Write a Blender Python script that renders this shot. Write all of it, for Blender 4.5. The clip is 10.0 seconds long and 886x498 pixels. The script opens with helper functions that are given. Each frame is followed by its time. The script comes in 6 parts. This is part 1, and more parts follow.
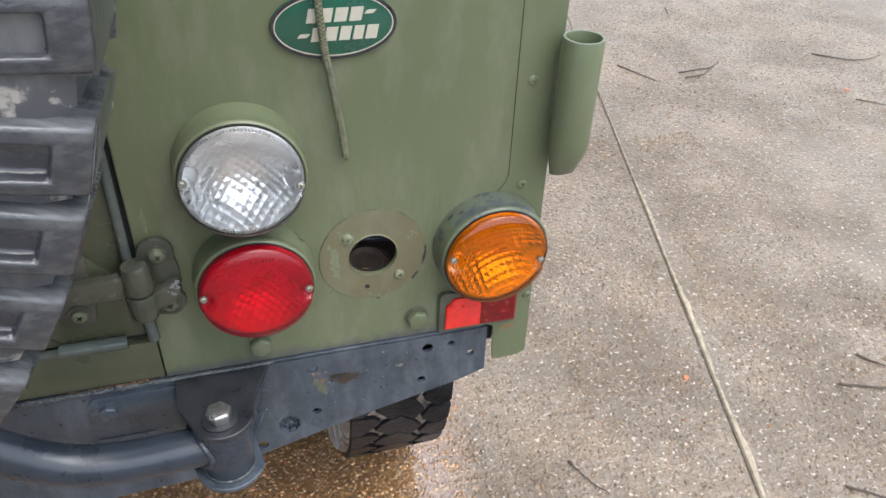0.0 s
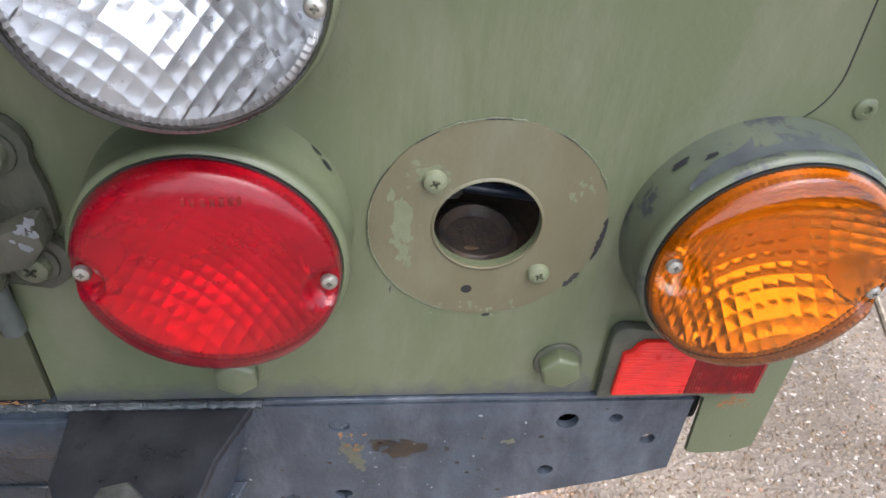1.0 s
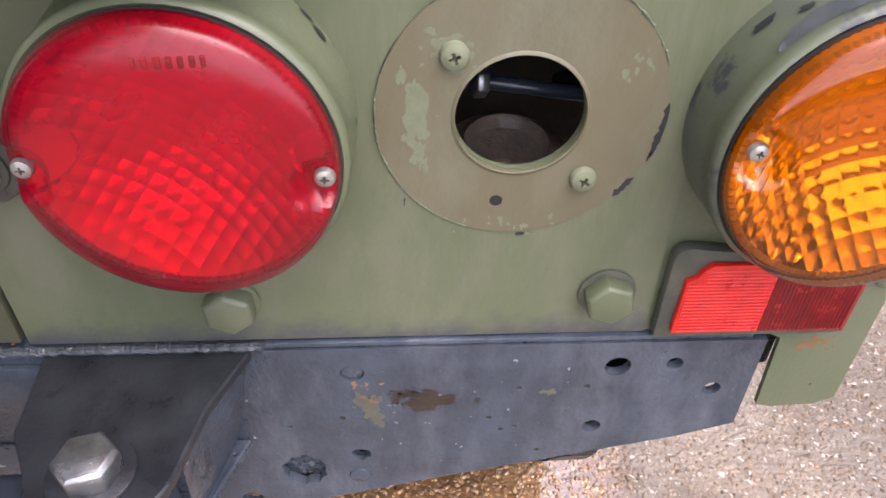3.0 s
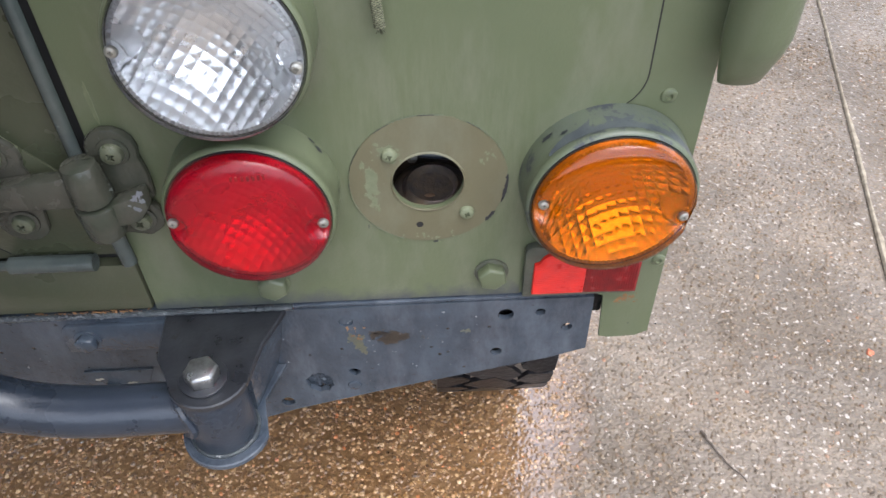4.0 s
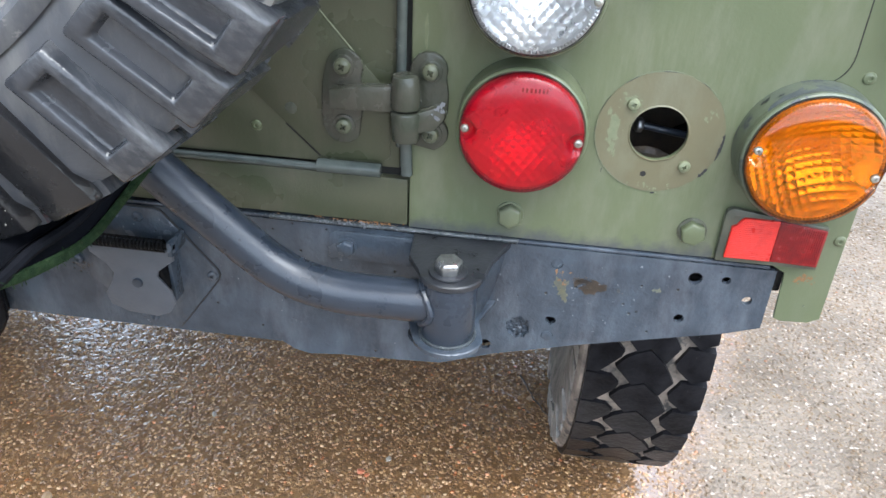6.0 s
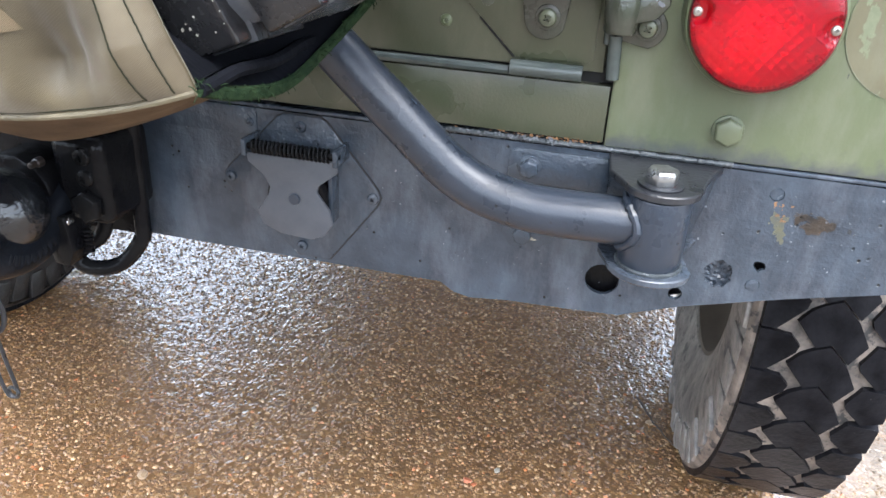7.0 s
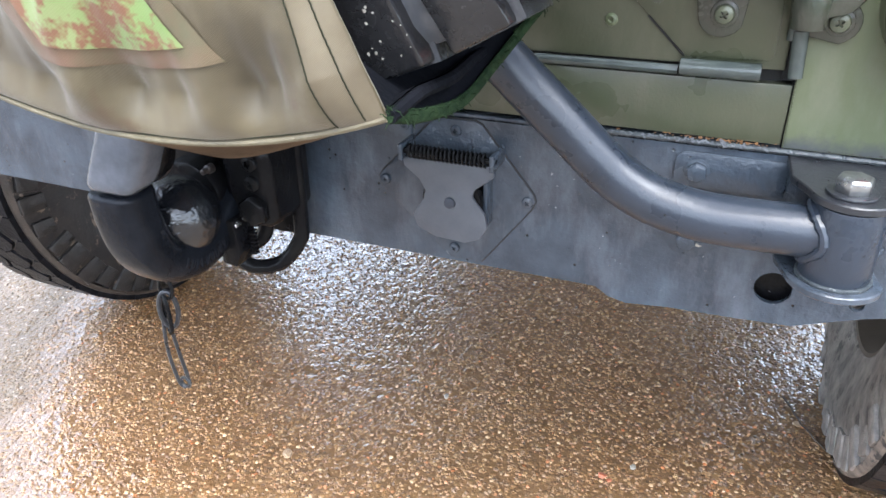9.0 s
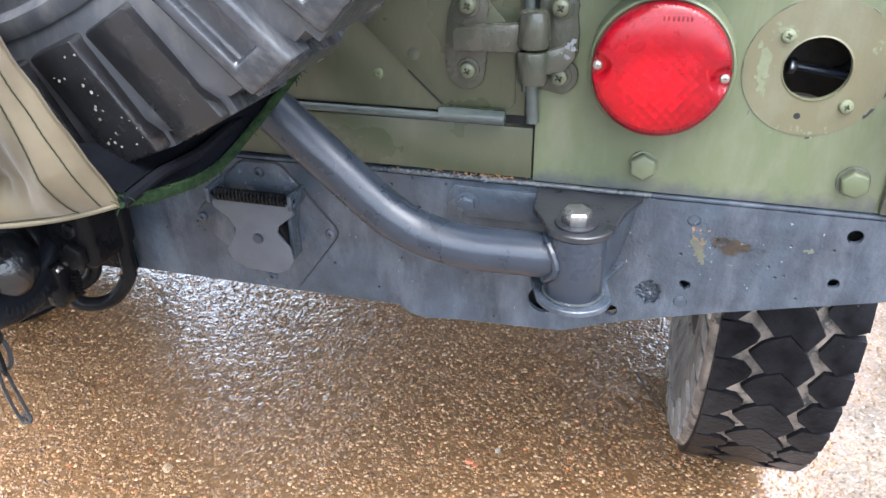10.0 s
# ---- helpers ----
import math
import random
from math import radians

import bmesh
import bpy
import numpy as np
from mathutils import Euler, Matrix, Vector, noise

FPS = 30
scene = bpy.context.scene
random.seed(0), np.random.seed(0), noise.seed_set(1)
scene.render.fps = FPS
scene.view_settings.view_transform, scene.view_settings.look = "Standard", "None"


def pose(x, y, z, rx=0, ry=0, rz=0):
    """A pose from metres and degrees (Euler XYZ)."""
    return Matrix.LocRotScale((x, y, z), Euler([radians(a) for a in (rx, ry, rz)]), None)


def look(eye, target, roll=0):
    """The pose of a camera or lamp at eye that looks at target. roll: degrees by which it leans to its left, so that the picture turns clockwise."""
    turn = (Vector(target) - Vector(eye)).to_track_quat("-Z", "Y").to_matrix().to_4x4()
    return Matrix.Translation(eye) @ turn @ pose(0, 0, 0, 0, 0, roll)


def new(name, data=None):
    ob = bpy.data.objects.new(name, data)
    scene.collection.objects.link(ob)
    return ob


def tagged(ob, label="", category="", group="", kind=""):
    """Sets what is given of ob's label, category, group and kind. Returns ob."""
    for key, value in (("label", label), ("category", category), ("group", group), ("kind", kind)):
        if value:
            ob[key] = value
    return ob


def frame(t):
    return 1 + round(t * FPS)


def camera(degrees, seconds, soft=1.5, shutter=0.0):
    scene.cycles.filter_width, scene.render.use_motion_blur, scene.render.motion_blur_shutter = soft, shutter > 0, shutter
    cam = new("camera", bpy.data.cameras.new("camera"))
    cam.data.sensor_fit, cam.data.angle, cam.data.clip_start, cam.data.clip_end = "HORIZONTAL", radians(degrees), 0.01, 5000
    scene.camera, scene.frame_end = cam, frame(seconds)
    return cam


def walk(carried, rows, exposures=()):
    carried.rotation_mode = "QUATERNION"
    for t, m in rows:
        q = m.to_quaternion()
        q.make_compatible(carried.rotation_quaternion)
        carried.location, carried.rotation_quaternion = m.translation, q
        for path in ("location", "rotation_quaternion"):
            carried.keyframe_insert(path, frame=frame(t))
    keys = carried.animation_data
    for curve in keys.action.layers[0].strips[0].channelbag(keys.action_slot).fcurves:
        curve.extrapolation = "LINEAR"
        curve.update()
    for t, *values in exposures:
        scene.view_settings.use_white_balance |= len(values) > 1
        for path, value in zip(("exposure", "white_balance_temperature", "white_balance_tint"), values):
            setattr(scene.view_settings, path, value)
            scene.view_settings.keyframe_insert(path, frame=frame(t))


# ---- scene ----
cam = camera(61.8, 10.0)
PATH = [
    (0, (-0.0875, -0.5054, 1.1502), (0.3258, 0.7711, 0.1898), 2.54),
    (0.2, (-0.0612, -0.4371, 1.1244), (0.3119, 0.8330, 0.1394), 2.69),
    (0.5, (-0.0459, -0.3304, 1.0668), (0.2676, 0.9378, 0.0590), 2.85),
    (0.7, (-0.0375, -0.2751, 1.0212), (0.2098, 0.9957, -0.0018), 3.66),
    (1, (-0.0301, -0.2255, 0.9458), (0.1211, 1.0484, -0.0918), 4.29),
    (1.2, (-0.0289, -0.1919, 0.9061), (0.0916, 1.0803, -0.1378), 4.25),
    (1.5, (-0.0253, -0.1684, 0.8873), (0.0663, 1.1075, -0.1549), 3.08),
    (2, (-0.0292, -0.1655, 0.8872), (0.0559, 1.1106, -0.1553), 1.82),
    (2.5, (-0.0182, -0.1720, 0.8920), (0.0764, 1.1071, -0.1459), 1.82),
    (2.7, (-0.0237, -0.1809, 0.8824), (0.0630, 1.0948, -0.1606), 2.02),
    (3.8, (-0.0028, -0.3101, 1.0048), (0.0485, 0.8861, -0.1304), -1.38),
    (4, (0.0086, -0.3389, 1.0463), (0.0524, 0.8474, -0.0997), -0.96),
    (4.2, (0.0201, -0.3621, 1.0784), (0.0358, 0.8224, -0.0702), -0.40),
    (4.5, (0.0264, -0.3930, 1.0981), (-0.0094, 0.8167, -0.0234), -0.73),
    (4.8, (0.0214, -0.4028, 1.1070), (-0.0737, 0.8384, 0.0241), -1.11),
    (5, (0.0161, -0.4223, 1.1102), (-0.0981, 0.8515, 0.0676), -1.79),
    (5.2, (-0.0004, -0.4550, 1.1229), (-0.1126, 0.8570, 0.1287), -1.73),
    (5.5, (-0.0216, -0.4972, 1.1031), (-0.1252, 0.8546, 0.1627), -1.63),
    (5.8, (-0.0579, -0.5287, 1.0381), (-0.1771, 0.8577, 0.1515), 0.35),
    (6, (-0.0801, -0.5284, 0.9742), (-0.2455, 0.8790, 0.1290), 2.60),
    (6.2, (-0.0934, -0.5241, 0.9160), (-0.3053, 0.9022, 0.1140), 4.41),
    (7.3, (-0.1781, -0.5373, 0.8424), (-0.5500, 0.8918, 0.1065), 2.05),
    (7.5, (-0.1791, -0.5385, 0.8419), (-0.5751, 0.8793, 0.0967), 1.46),
    (8, (-0.1863, -0.5400, 0.8468), (-0.6739, 0.8386, 0.0824), -0.38),
    (8.5, (-0.2046, -0.5291, 0.8463), (-0.7644, 0.8171, 0.0740), -1.01),
    (9, (-0.2003, -0.5287, 0.8599), (-0.7648, 0.8058, 0.0705), -0.99),
    (9.5, (-0.1685, -0.5213, 0.8731), (-0.6780, 0.8280, 0.0717), -1.23),
    (10, (-0.0933, -0.5299, 0.9194), (-0.4892, 0.8449, 0.0974), -1.18),
]
EXPOSURES = [(0, 0.68, 6450, 8), (0.5, 0.66, 6400, 8), (1, 0.85, 6350, 13), (1.5, 1.10, 6500, 19), (2.7, 1.10, 6600, 25), (4, 0.76, 6250, 11), (5, 0.92, 6080, 6), (5.5, 1.06, 6000, 5),
             (6, 1.26, 6050, 6), (7.5, 1.72, 6250, 10), (9, 1.75, 6100, 9), (10, 1.72, 6150, 10)]
walk(cam, [(t, look(eye, target, roll)) for t, eye, target, roll in PATH], EXPOSURES)

# ---- world and light: a bright overcast day ----
world = bpy.data.worlds.new("overcast")
scene.world = world
world.use_nodes = True
wn = world.node_tree.nodes
wl = world.node_tree.links
sky = wn.new("ShaderNodeTexSky")
sky.sky_type = 'NISHITA'
sky.sun_disc = False
sky.sun_elevation = radians(66)
sky.sun_rotation = radians(165)
sky.air_density, sky.dust_density, sky.ozone_density = 1.0, 2.5, 1.5
hsv = wn.new("ShaderNodeHueSaturation")
hsv.inputs["Saturation"].default_value = 0.48
wl.new(sky.outputs[0], hsv.inputs["Color"])
wl.new(hsv.outputs[0], wn["Background"].inputs[0])
wn["Background"].inputs[1].default_value = 0.345
sun_data = bpy.data.lights.new("sun", 'SUN')
sun_data.energy, sun_data.angle, sun_data.color = 1.0, radians(30), (1.0, 0.985, 0.97)
sun = new("sun", sun_data)
sun.matrix_world = look((1.5, -1.0, 2.9), (0, 0, 0))


# ---- materials ----
def material(name, color, rough=0.5, metal=0.0, color2=None, scale=20.0, bump=0.0, bump_scale=200.0,
             spots=None, spot_scale=60.0, spot_at=0.68, coat=0.0, rough_var=0.1, streak=1.0, dust=None, dust_scale=18.0, dust_amount=0.5, pits=0.0, low=None, spec=0.5):
    """A surface with two scales of variation: broad mottling between two colours, fine relief, and spots of a third colour."""
    m = bpy.data.materials.new(name)
    m.use_nodes = True
    n, l = m.node_tree.nodes, m.node_tree.links
    b = n["Principled BSDF"]
    co = n.new("ShaderNodeTexCoord")
    mp = n.new("ShaderNodeMapping")
    mp.inputs["Scale"].default_value = (1, 1, streak)
    l.new(co.outputs["Object"], mp.inputs[0])

    def noise_tex(sc, detail=4.0, rough_=0.6):
        t = n.new("ShaderNodeTexNoise")
        t.inputs["Scale"].default_value, t.inputs["Detail"].default_value, t.inputs["Roughness"].default_value = sc, detail, rough_
        l.new(mp.outputs[0], t.inputs["Vector"])
        return t

    big = noise_tex(scale)
    fine = noise_tex(bump_scale, 3.0)
    ramp = n.new("ShaderNodeMapRange")
    ramp.inputs[1].default_value, ramp.inputs[2].default_value = 0.35, 0.65
    l.new(big.outputs["Fac"], ramp.inputs[0])
    mix = n.new("ShaderNodeMix")
    mix.data_type = 'RGBA'
    c2 = color2 or tuple(c * 0.8 for c in color)
    mix.inputs["A"].default_value, mix.inputs["B"].default_value = (*color, 1), (*c2, 1)
    l.new(ramp.outputs[0], mix.inputs["Factor"])
    out = mix.outputs["Result"]
    if spots:
        sp = noise_tex(spot_scale, 5.0, 0.7)
        sr = n.new("ShaderNodeMapRange")
        sr.inputs[1].default_value, sr.inputs[2].default_value = spot_at, spot_at + 0.05
        l.new(sp.outputs["Fac"], sr.inputs[0])
        m2 = n.new("ShaderNodeMix")
        m2.data_type = 'RGBA'
        m2.inputs["B"].default_value = (*spots, 1)
        l.new(out, m2.inputs["A"])
        l.new(sr.outputs[0], m2.inputs["Factor"])
        out = m2.outputs["Result"]
    if dust:
        dm = n.new("ShaderNodeMapping")
        dm.inputs["Scale"].default_value = (1, 1, 0.35)
        l.new(co.outputs["Object"], dm.inputs[0])
        dn = n.new("ShaderNodeTexNoise")
        dn.inputs["Scale"].default_value, dn.inputs["Detail"].default_value, dn.inputs["Roughness"].default_value = dust_scale, 8.0, 0.65
        l.new(dm.outputs[0], dn.inputs["Vector"])
        dr = n.new("ShaderNodeMapRange")
        dr.inputs[1].default_value, dr.inputs[2].default_value, dr.inputs[4].default_value = 0.48, 0.78, dust_amount
        l.new(dn.outputs["Fac"], dr.inputs[0])
        m3 = n.new("ShaderNodeMix")
        m3.data_type = 'RGBA'
        m3.inputs["B"].default_value = (*dust, 1)
        l.new(out, m3.inputs["A"])
        l.new(dr.outputs[0], m3.inputs["Factor"])
        out = m3.outputs["Result"]
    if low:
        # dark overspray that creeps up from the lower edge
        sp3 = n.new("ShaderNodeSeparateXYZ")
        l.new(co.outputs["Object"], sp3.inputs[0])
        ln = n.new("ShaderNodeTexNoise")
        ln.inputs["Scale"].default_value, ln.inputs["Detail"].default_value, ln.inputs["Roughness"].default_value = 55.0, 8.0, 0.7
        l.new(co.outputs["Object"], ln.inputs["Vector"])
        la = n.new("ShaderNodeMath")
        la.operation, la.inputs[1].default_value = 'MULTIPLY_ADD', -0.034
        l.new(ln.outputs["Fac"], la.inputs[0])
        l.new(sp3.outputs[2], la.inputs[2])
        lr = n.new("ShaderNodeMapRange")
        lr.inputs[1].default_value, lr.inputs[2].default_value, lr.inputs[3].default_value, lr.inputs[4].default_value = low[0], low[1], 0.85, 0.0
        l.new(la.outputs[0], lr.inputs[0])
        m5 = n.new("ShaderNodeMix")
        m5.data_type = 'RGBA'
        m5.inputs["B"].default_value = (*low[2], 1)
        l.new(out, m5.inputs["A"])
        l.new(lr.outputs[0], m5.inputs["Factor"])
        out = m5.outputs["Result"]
    pit = None
    if pits:
        vo = n.new("ShaderNodeTexVoronoi")
        vo.inputs["Scale"].default_value = 170.0
        l.new(co.outputs["Object"], vo.inputs["Vector"])
        vs = n.new("ShaderNodeSeparateColor")
        l.new(vo.outputs["Color"], vs.inputs[0])
        pk = n.new("ShaderNodeMapRange")
        pk.inputs[1].default_value, pk.inputs[2].default_value = 1.0 - pits, 1.0 - pits + 0.02
        l.new(vs.outputs[0], pk.inputs[0])
        pd = n.new("ShaderNodeMapRange")
        pd.inputs[1].default_value, pd.inputs[2].default_value, pd.inputs[3].default_value, pd.inputs[4].default_value = 0.10, 0.26, 1.0, 0.0
        l.new(vo.outputs["Distance"], pd.inputs[0])
        pm = n.new("ShaderNodeMath")
        pm.operation = 'MULTIPLY'
        l.new(pk.outputs[0], pm.inputs[0])
        l.new(pd.outputs[0], pm.inputs[1])
        pit = pm.outputs[0]
        m4 = n.new("ShaderNodeMix")
        m4.data_type = 'RGBA'
        m4.inputs["B"].default_value = (*(c * 0.25 for c in color), 1)
        l.new(out, m4.inputs["A"])
        l.new(pit, m4.inputs["Factor"])
        out = m4.outputs["Result"]
    l.new(out, b.inputs["Base Color"])
    rr = n.new("ShaderNodeMapRange")
    rr.inputs[3].default_value, rr.inputs[4].default_value = max(0.02, rough - rough_var), min(1.0, rough + rough_var)
    l.new(big.outputs["Fac"], rr.inputs[0])
    l.new(rr.outputs[0], b.inputs["Roughness"])
    b.inputs["Metallic"].default_value = metal
    b.inputs["Specular IOR Level"].default_value = spec
    b.inputs["Coat Weight"].default_value = coat
    if bump:
        bp = n.new("ShaderNodeBump")
        bp.inputs["Strength"].default_value, bp.inputs["Distance"].default_value = 1.0, bump
        if pit is not None:
            sub = n.new("ShaderNodeMath")
            sub.operation, sub.inputs[1].default_value = 'MULTIPLY_ADD', -0.9
            l.new(pit, sub.inputs[0])
            l.new(fine.outputs["Fac"], sub.inputs[2])
            l.new(sub.outputs[0], bp.inputs["Height"])
        else:
            l.new(fine.outputs["Fac"], bp.inputs["Height"])
        l.new(bp.outputs[0], b.inputs["Normal"])
    return m


def tinted_glass(name, color, rough=0.06, haze=0.0, haze_color=(1, 1, 1)):
    """Thin moulded plastic: coloured see-through with a gloss, and some haze of weathering."""
    m = bpy.data.materials.new(name)
    m.use_nodes = True
    n, l = m.node_tree.nodes, m.node_tree.links
    n.remove(n["Principled BSDF"])
    tr = n.new("ShaderNodeBsdfTransparent")
    tr.inputs[0].default_value = (*color, 1)
    body_ = tr.outputs[0]
    if haze:
        df = n.new("ShaderNodeBsdfDiffuse")
        df.inputs[0].default_value = (*haze_color, 1)
        tl = n.new("ShaderNodeBsdfTranslucent")
        tl.inputs[0].default_value = (*haze_color, 1)
        co = n.new("ShaderNodeTexCoord")
        # weathering mottles the plastic
        mo = n.new("ShaderNodeTexNoise")
        mo.inputs["Scale"].default_value, mo.inputs["Detail"].default_value = 70.0, 3.0
        l.new(co.outputs["Object"], mo.inputs["Vector"])
        cr = n.new("ShaderNodeValToRGB")
        cr.color_ramp.elements[0].position, cr.color_ramp.elements[1].position = 0.34, 0.56
        cr.color_ramp.elements[0].color = (*[c * 0.70 for c in haze_color], 1)
        cr.color_ramp.elements[1].color = (*haze_color, 1)
        l.new(mo.outputs["Fac"], cr.inputs[0])
        l.new(cr.outputs[0], df.inputs[0])
        l.new(cr.outputs[0], tl.inputs[0])
        ad = n.new("ShaderNodeMixShader")
        ad.inputs[0].default_value = 0.4
        l.new(df.outputs[0], ad.inputs[1])
        l.new(tl.outputs[0], ad.inputs[2])
        mx = n.new("ShaderNodeMixShader")
        nz = n.new("ShaderNodeTexNoise")
        nz.inputs["Scale"].default_value, nz.inputs["Detail"].default_value = 45.0, 5.0
        l.new(co.outputs["Object"], nz.inputs["Vector"])
        mr = n.new("ShaderNodeMapRange")
        mr.inputs[1].default_value, mr.inputs[2].default_value = 0.3, 0.7
        mr.inputs[3].default_value, mr.inputs[4].default_value = haze * 0.94, min(1.0, haze * 1.05)
        l.new(nz.outputs["Fac"], mr.inputs[0])
        l.new(mr.outputs[0], mx.inputs[0])
        l.new(body_, mx.inputs[1])
        l.new(ad.outputs[0], mx.inputs[2])
        body_ = mx.outputs[0]
    gl = n.new("ShaderNodeBsdfGlossy")
    gl.inputs["Roughness"].default_value = rough
    fr = n.new("ShaderNodeFresnel")
    fr.inputs[0].default_value = 1.49
    mix = n.new("ShaderNodeMixShader")
    l.new(fr.outputs[0], mix.inputs[0])
    l.new(body_, mix.inputs[1])
    l.new(gl.outputs[0], mix.inputs[2])
    l.new(mix.outputs[0], n["Material Output"].inputs[0])
    return m


GREEN = material("olive_paint", (0.088, 0.106, 0.058), 0.34, color2=(0.104, 0.120, 0.066), scale=7, bump=0.00015, bump_scale=420,
                 spots=(0.15, 0.155, 0.10), spot_scale=90, spot_at=0.74, dust=(0.150, 0.155, 0.110), dust_scale=16, dust_amount=0.55)
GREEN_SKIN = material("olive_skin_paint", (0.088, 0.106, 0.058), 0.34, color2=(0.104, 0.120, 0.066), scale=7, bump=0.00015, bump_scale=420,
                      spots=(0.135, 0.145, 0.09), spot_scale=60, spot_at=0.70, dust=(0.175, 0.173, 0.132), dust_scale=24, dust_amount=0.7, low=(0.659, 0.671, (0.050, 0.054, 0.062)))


def faded_round(m, cx, cz, r0, r1, pale, amount):
    """Paint rubbed and faded in vertical streaks round the bare disc."""
    n, l = m.node_tree.nodes, m.node_tree.links
    base = n["Principled BSDF"].inputs["Base Color"]
    old = base.links[0].from_socket
    co = n.new("ShaderNodeTexCoord")
    flat = n.new("ShaderNodeVectorMath")
    flat.operation = 'MULTIPLY_ADD'
    flat.inputs[1].default_value, flat.inputs[2].default_value = (1, 0, 0.8), (-cx, 0, -cz * 0.8)
    l.new(co.outputs["Object"], flat.inputs[0])
    far = n.new("ShaderNodeVectorMath")
    far.operation = 'LENGTH'
    l.new(flat.outputs[0], far.inputs[0])
    mask = n.new("ShaderNodeMapRange")
    mask.inputs[1].default_value, mask.inputs[2].default_value, mask.inputs[3].default_value, mask.inputs[4].default_value = r0, r1, amount, 0.0
    l.new(far.outputs["Value"], mask.inputs[0])
    mp = n.new("ShaderNodeMapping")
    mp.inputs["Scale"].default_value = (260, 30, 34)
    l.new(co.outputs["Object"], mp.inputs[0])
    grain = n.new("ShaderNodeTexNoise")
    grain.inputs["Scale"].default_value, grain.inputs["Detail"].default_value, grain.inputs["Roughness"].default_value = 1.0, 7.0, 0.7
    l.new(mp.outputs[0], grain.inputs["Vector"])
    cut = n.new("ShaderNodeMapRange")
    cut.inputs[1].default_value, cut.inputs[2].default_value = 0.40, 0.66
    l.new(grain.outputs["Fac"], cut.inputs[0])
    fac = n.new("ShaderNodeMath")
    fac.operation = 'MULTIPLY'
    l.new(mask.outputs[0], fac.inputs[0])
    l.new(cut.outputs[0], fac.inputs[1])
    mix = n.new("ShaderNodeMix")
    mix.data_type = 'RGBA'
    mix.inputs["B"].default_value = (*pale, 1)
    l.new(old, mix.inputs["A"])
    l.new(fac.outputs[0], mix.inputs["Factor"])
    l.new(mix.outputs["Result"], base)


faded_round(GREEN_SKIN, 0.0200, 0.7900, 0.047, 0.074, (0.165, 0.168, 0.118), 0.32)
GREEN_WORN = material("olive_paint_worn", (0.040, 0.046, 0.035), 0.34, color2=(0.080, 0.085, 0.060), scale=38, bump=0.0006, bump_scale=240,
                      spots=(0.16, 0.16, 0.135), spot_scale=75, spot_at=0.70, dust=(0.11, 0.105, 0.085), dust_scale=50, dust_amount=0.5)
# body green darkened: the spare wheel's shade on the door, plus grime
GREEN_DOOR = material("shaded_grimy_door_paint", (0.052, 0.060, 0.034), 0.29, color2=(0.066, 0.069, 0.042), scale=14, bump=0.0002, bump_scale=420,
                      spots=(0.11, 0.10, 0.075), spot_scale=45, spot_at=0.68, dust=(0.120, 0.110, 0.082), dust_scale=22, dust_amount=0.6)
HINGE = material("worn_hinge_paint", (0.034, 0.040, 0.028), 0.26, color2=(0.058, 0.056, 0.043), scale=34, bump=0.0007, bump_scale=190,
                 spots=(0.17, 0.185, 0.17), spot_scale=55, spot_at=0.66, dust=(0.100, 0.092, 0.078), dust_scale=40, dust_amount=0.6)
BEAD = material("slate_bead_paint", (0.048, 0.060, 0.057), 0.20, color2=(0.075, 0.088, 0.080), scale=40, bump=0.0003, bump_scale=300,
                spots=(0.14, 0.16, 0.15), spot_scale=80, spot_at=0.68)
SCREW_GREEN = material("painted_screw", (0.115, 0.125, 0.080), 0.30, 0.1, color2=(0.075, 0.082, 0.055), scale=90, bump=0.0003, bump_scale=300)
PRIMER = material("khaki_primer", (0.116, 0.105, 0.060), 0.5, color2=(0.104, 0.096, 0.055), scale=25, bump=0.0002, bump_scale=400,
                  spots=(0.15, 0.16, 0.10), spot_scale=70, spot_at=0.70, dust=(0.155, 0.16, 0.11), dust_scale=30, dust_amount=0.7)
GREY = material("chassis_paint", (0.026, 0.032, 0.042), 0.25, color2=(0.046, 0.061, 0.080), scale=16, bump=0.0016, bump_scale=120,
                spots=(0.15, 0.165, 0.19), spot_scale=48, spot_at=0.66, dust=(0.125, 0.138, 0.160), dust_scale=24, dust_amount=0.7, pits=0.045)
GREY_PITTED = material("pitted_chassis_paint", (0.026, 0.032, 0.042), 0.22, color2=(0.050, 0.065, 0.084), scale=16, bump=0.0012, bump_scale=190,
                       spots=(0.15, 0.165, 0.19), spot_scale=48, spot_at=0.68, dust=(0.125, 0.138, 0.160), dust_scale=24, dust_amount=0.7, pits=0.06)
GREY_SMOOTH = material("satin_grey_paint", (0.015, 0.021, 0.031), 0.28, color2=(0.027, 0.034, 0.047), rough_var=0.06, scale=25, bump=0.0002, bump_scale=420,
                       spots=(0.010, 0.010, 0.012), spot_scale=110, spot_at=0.64, spec=0.50, pits=0.06)
BLACK = material("black_iron", (0.004, 0.004, 0.005), 0.15, spec=0.10, color2=(0.009, 0.009, 0.009), scale=40, bump=0.0008, bump_scale=150)
GREASE = material("wet_grease", (0.008, 0.009, 0.011), 0.20, spec=0.6, coat=0.3, rough_var=0.08, scale=40, bump=0.0030, bump_scale=70)
HOOK_IRON = material("wet_forged_iron", (0.005, 0.006, 0.008), 0.22, color2=(0.010, 0.0115, 0.015), spec=0.12, scale=30, bump=0.0006, bump_scale=160)
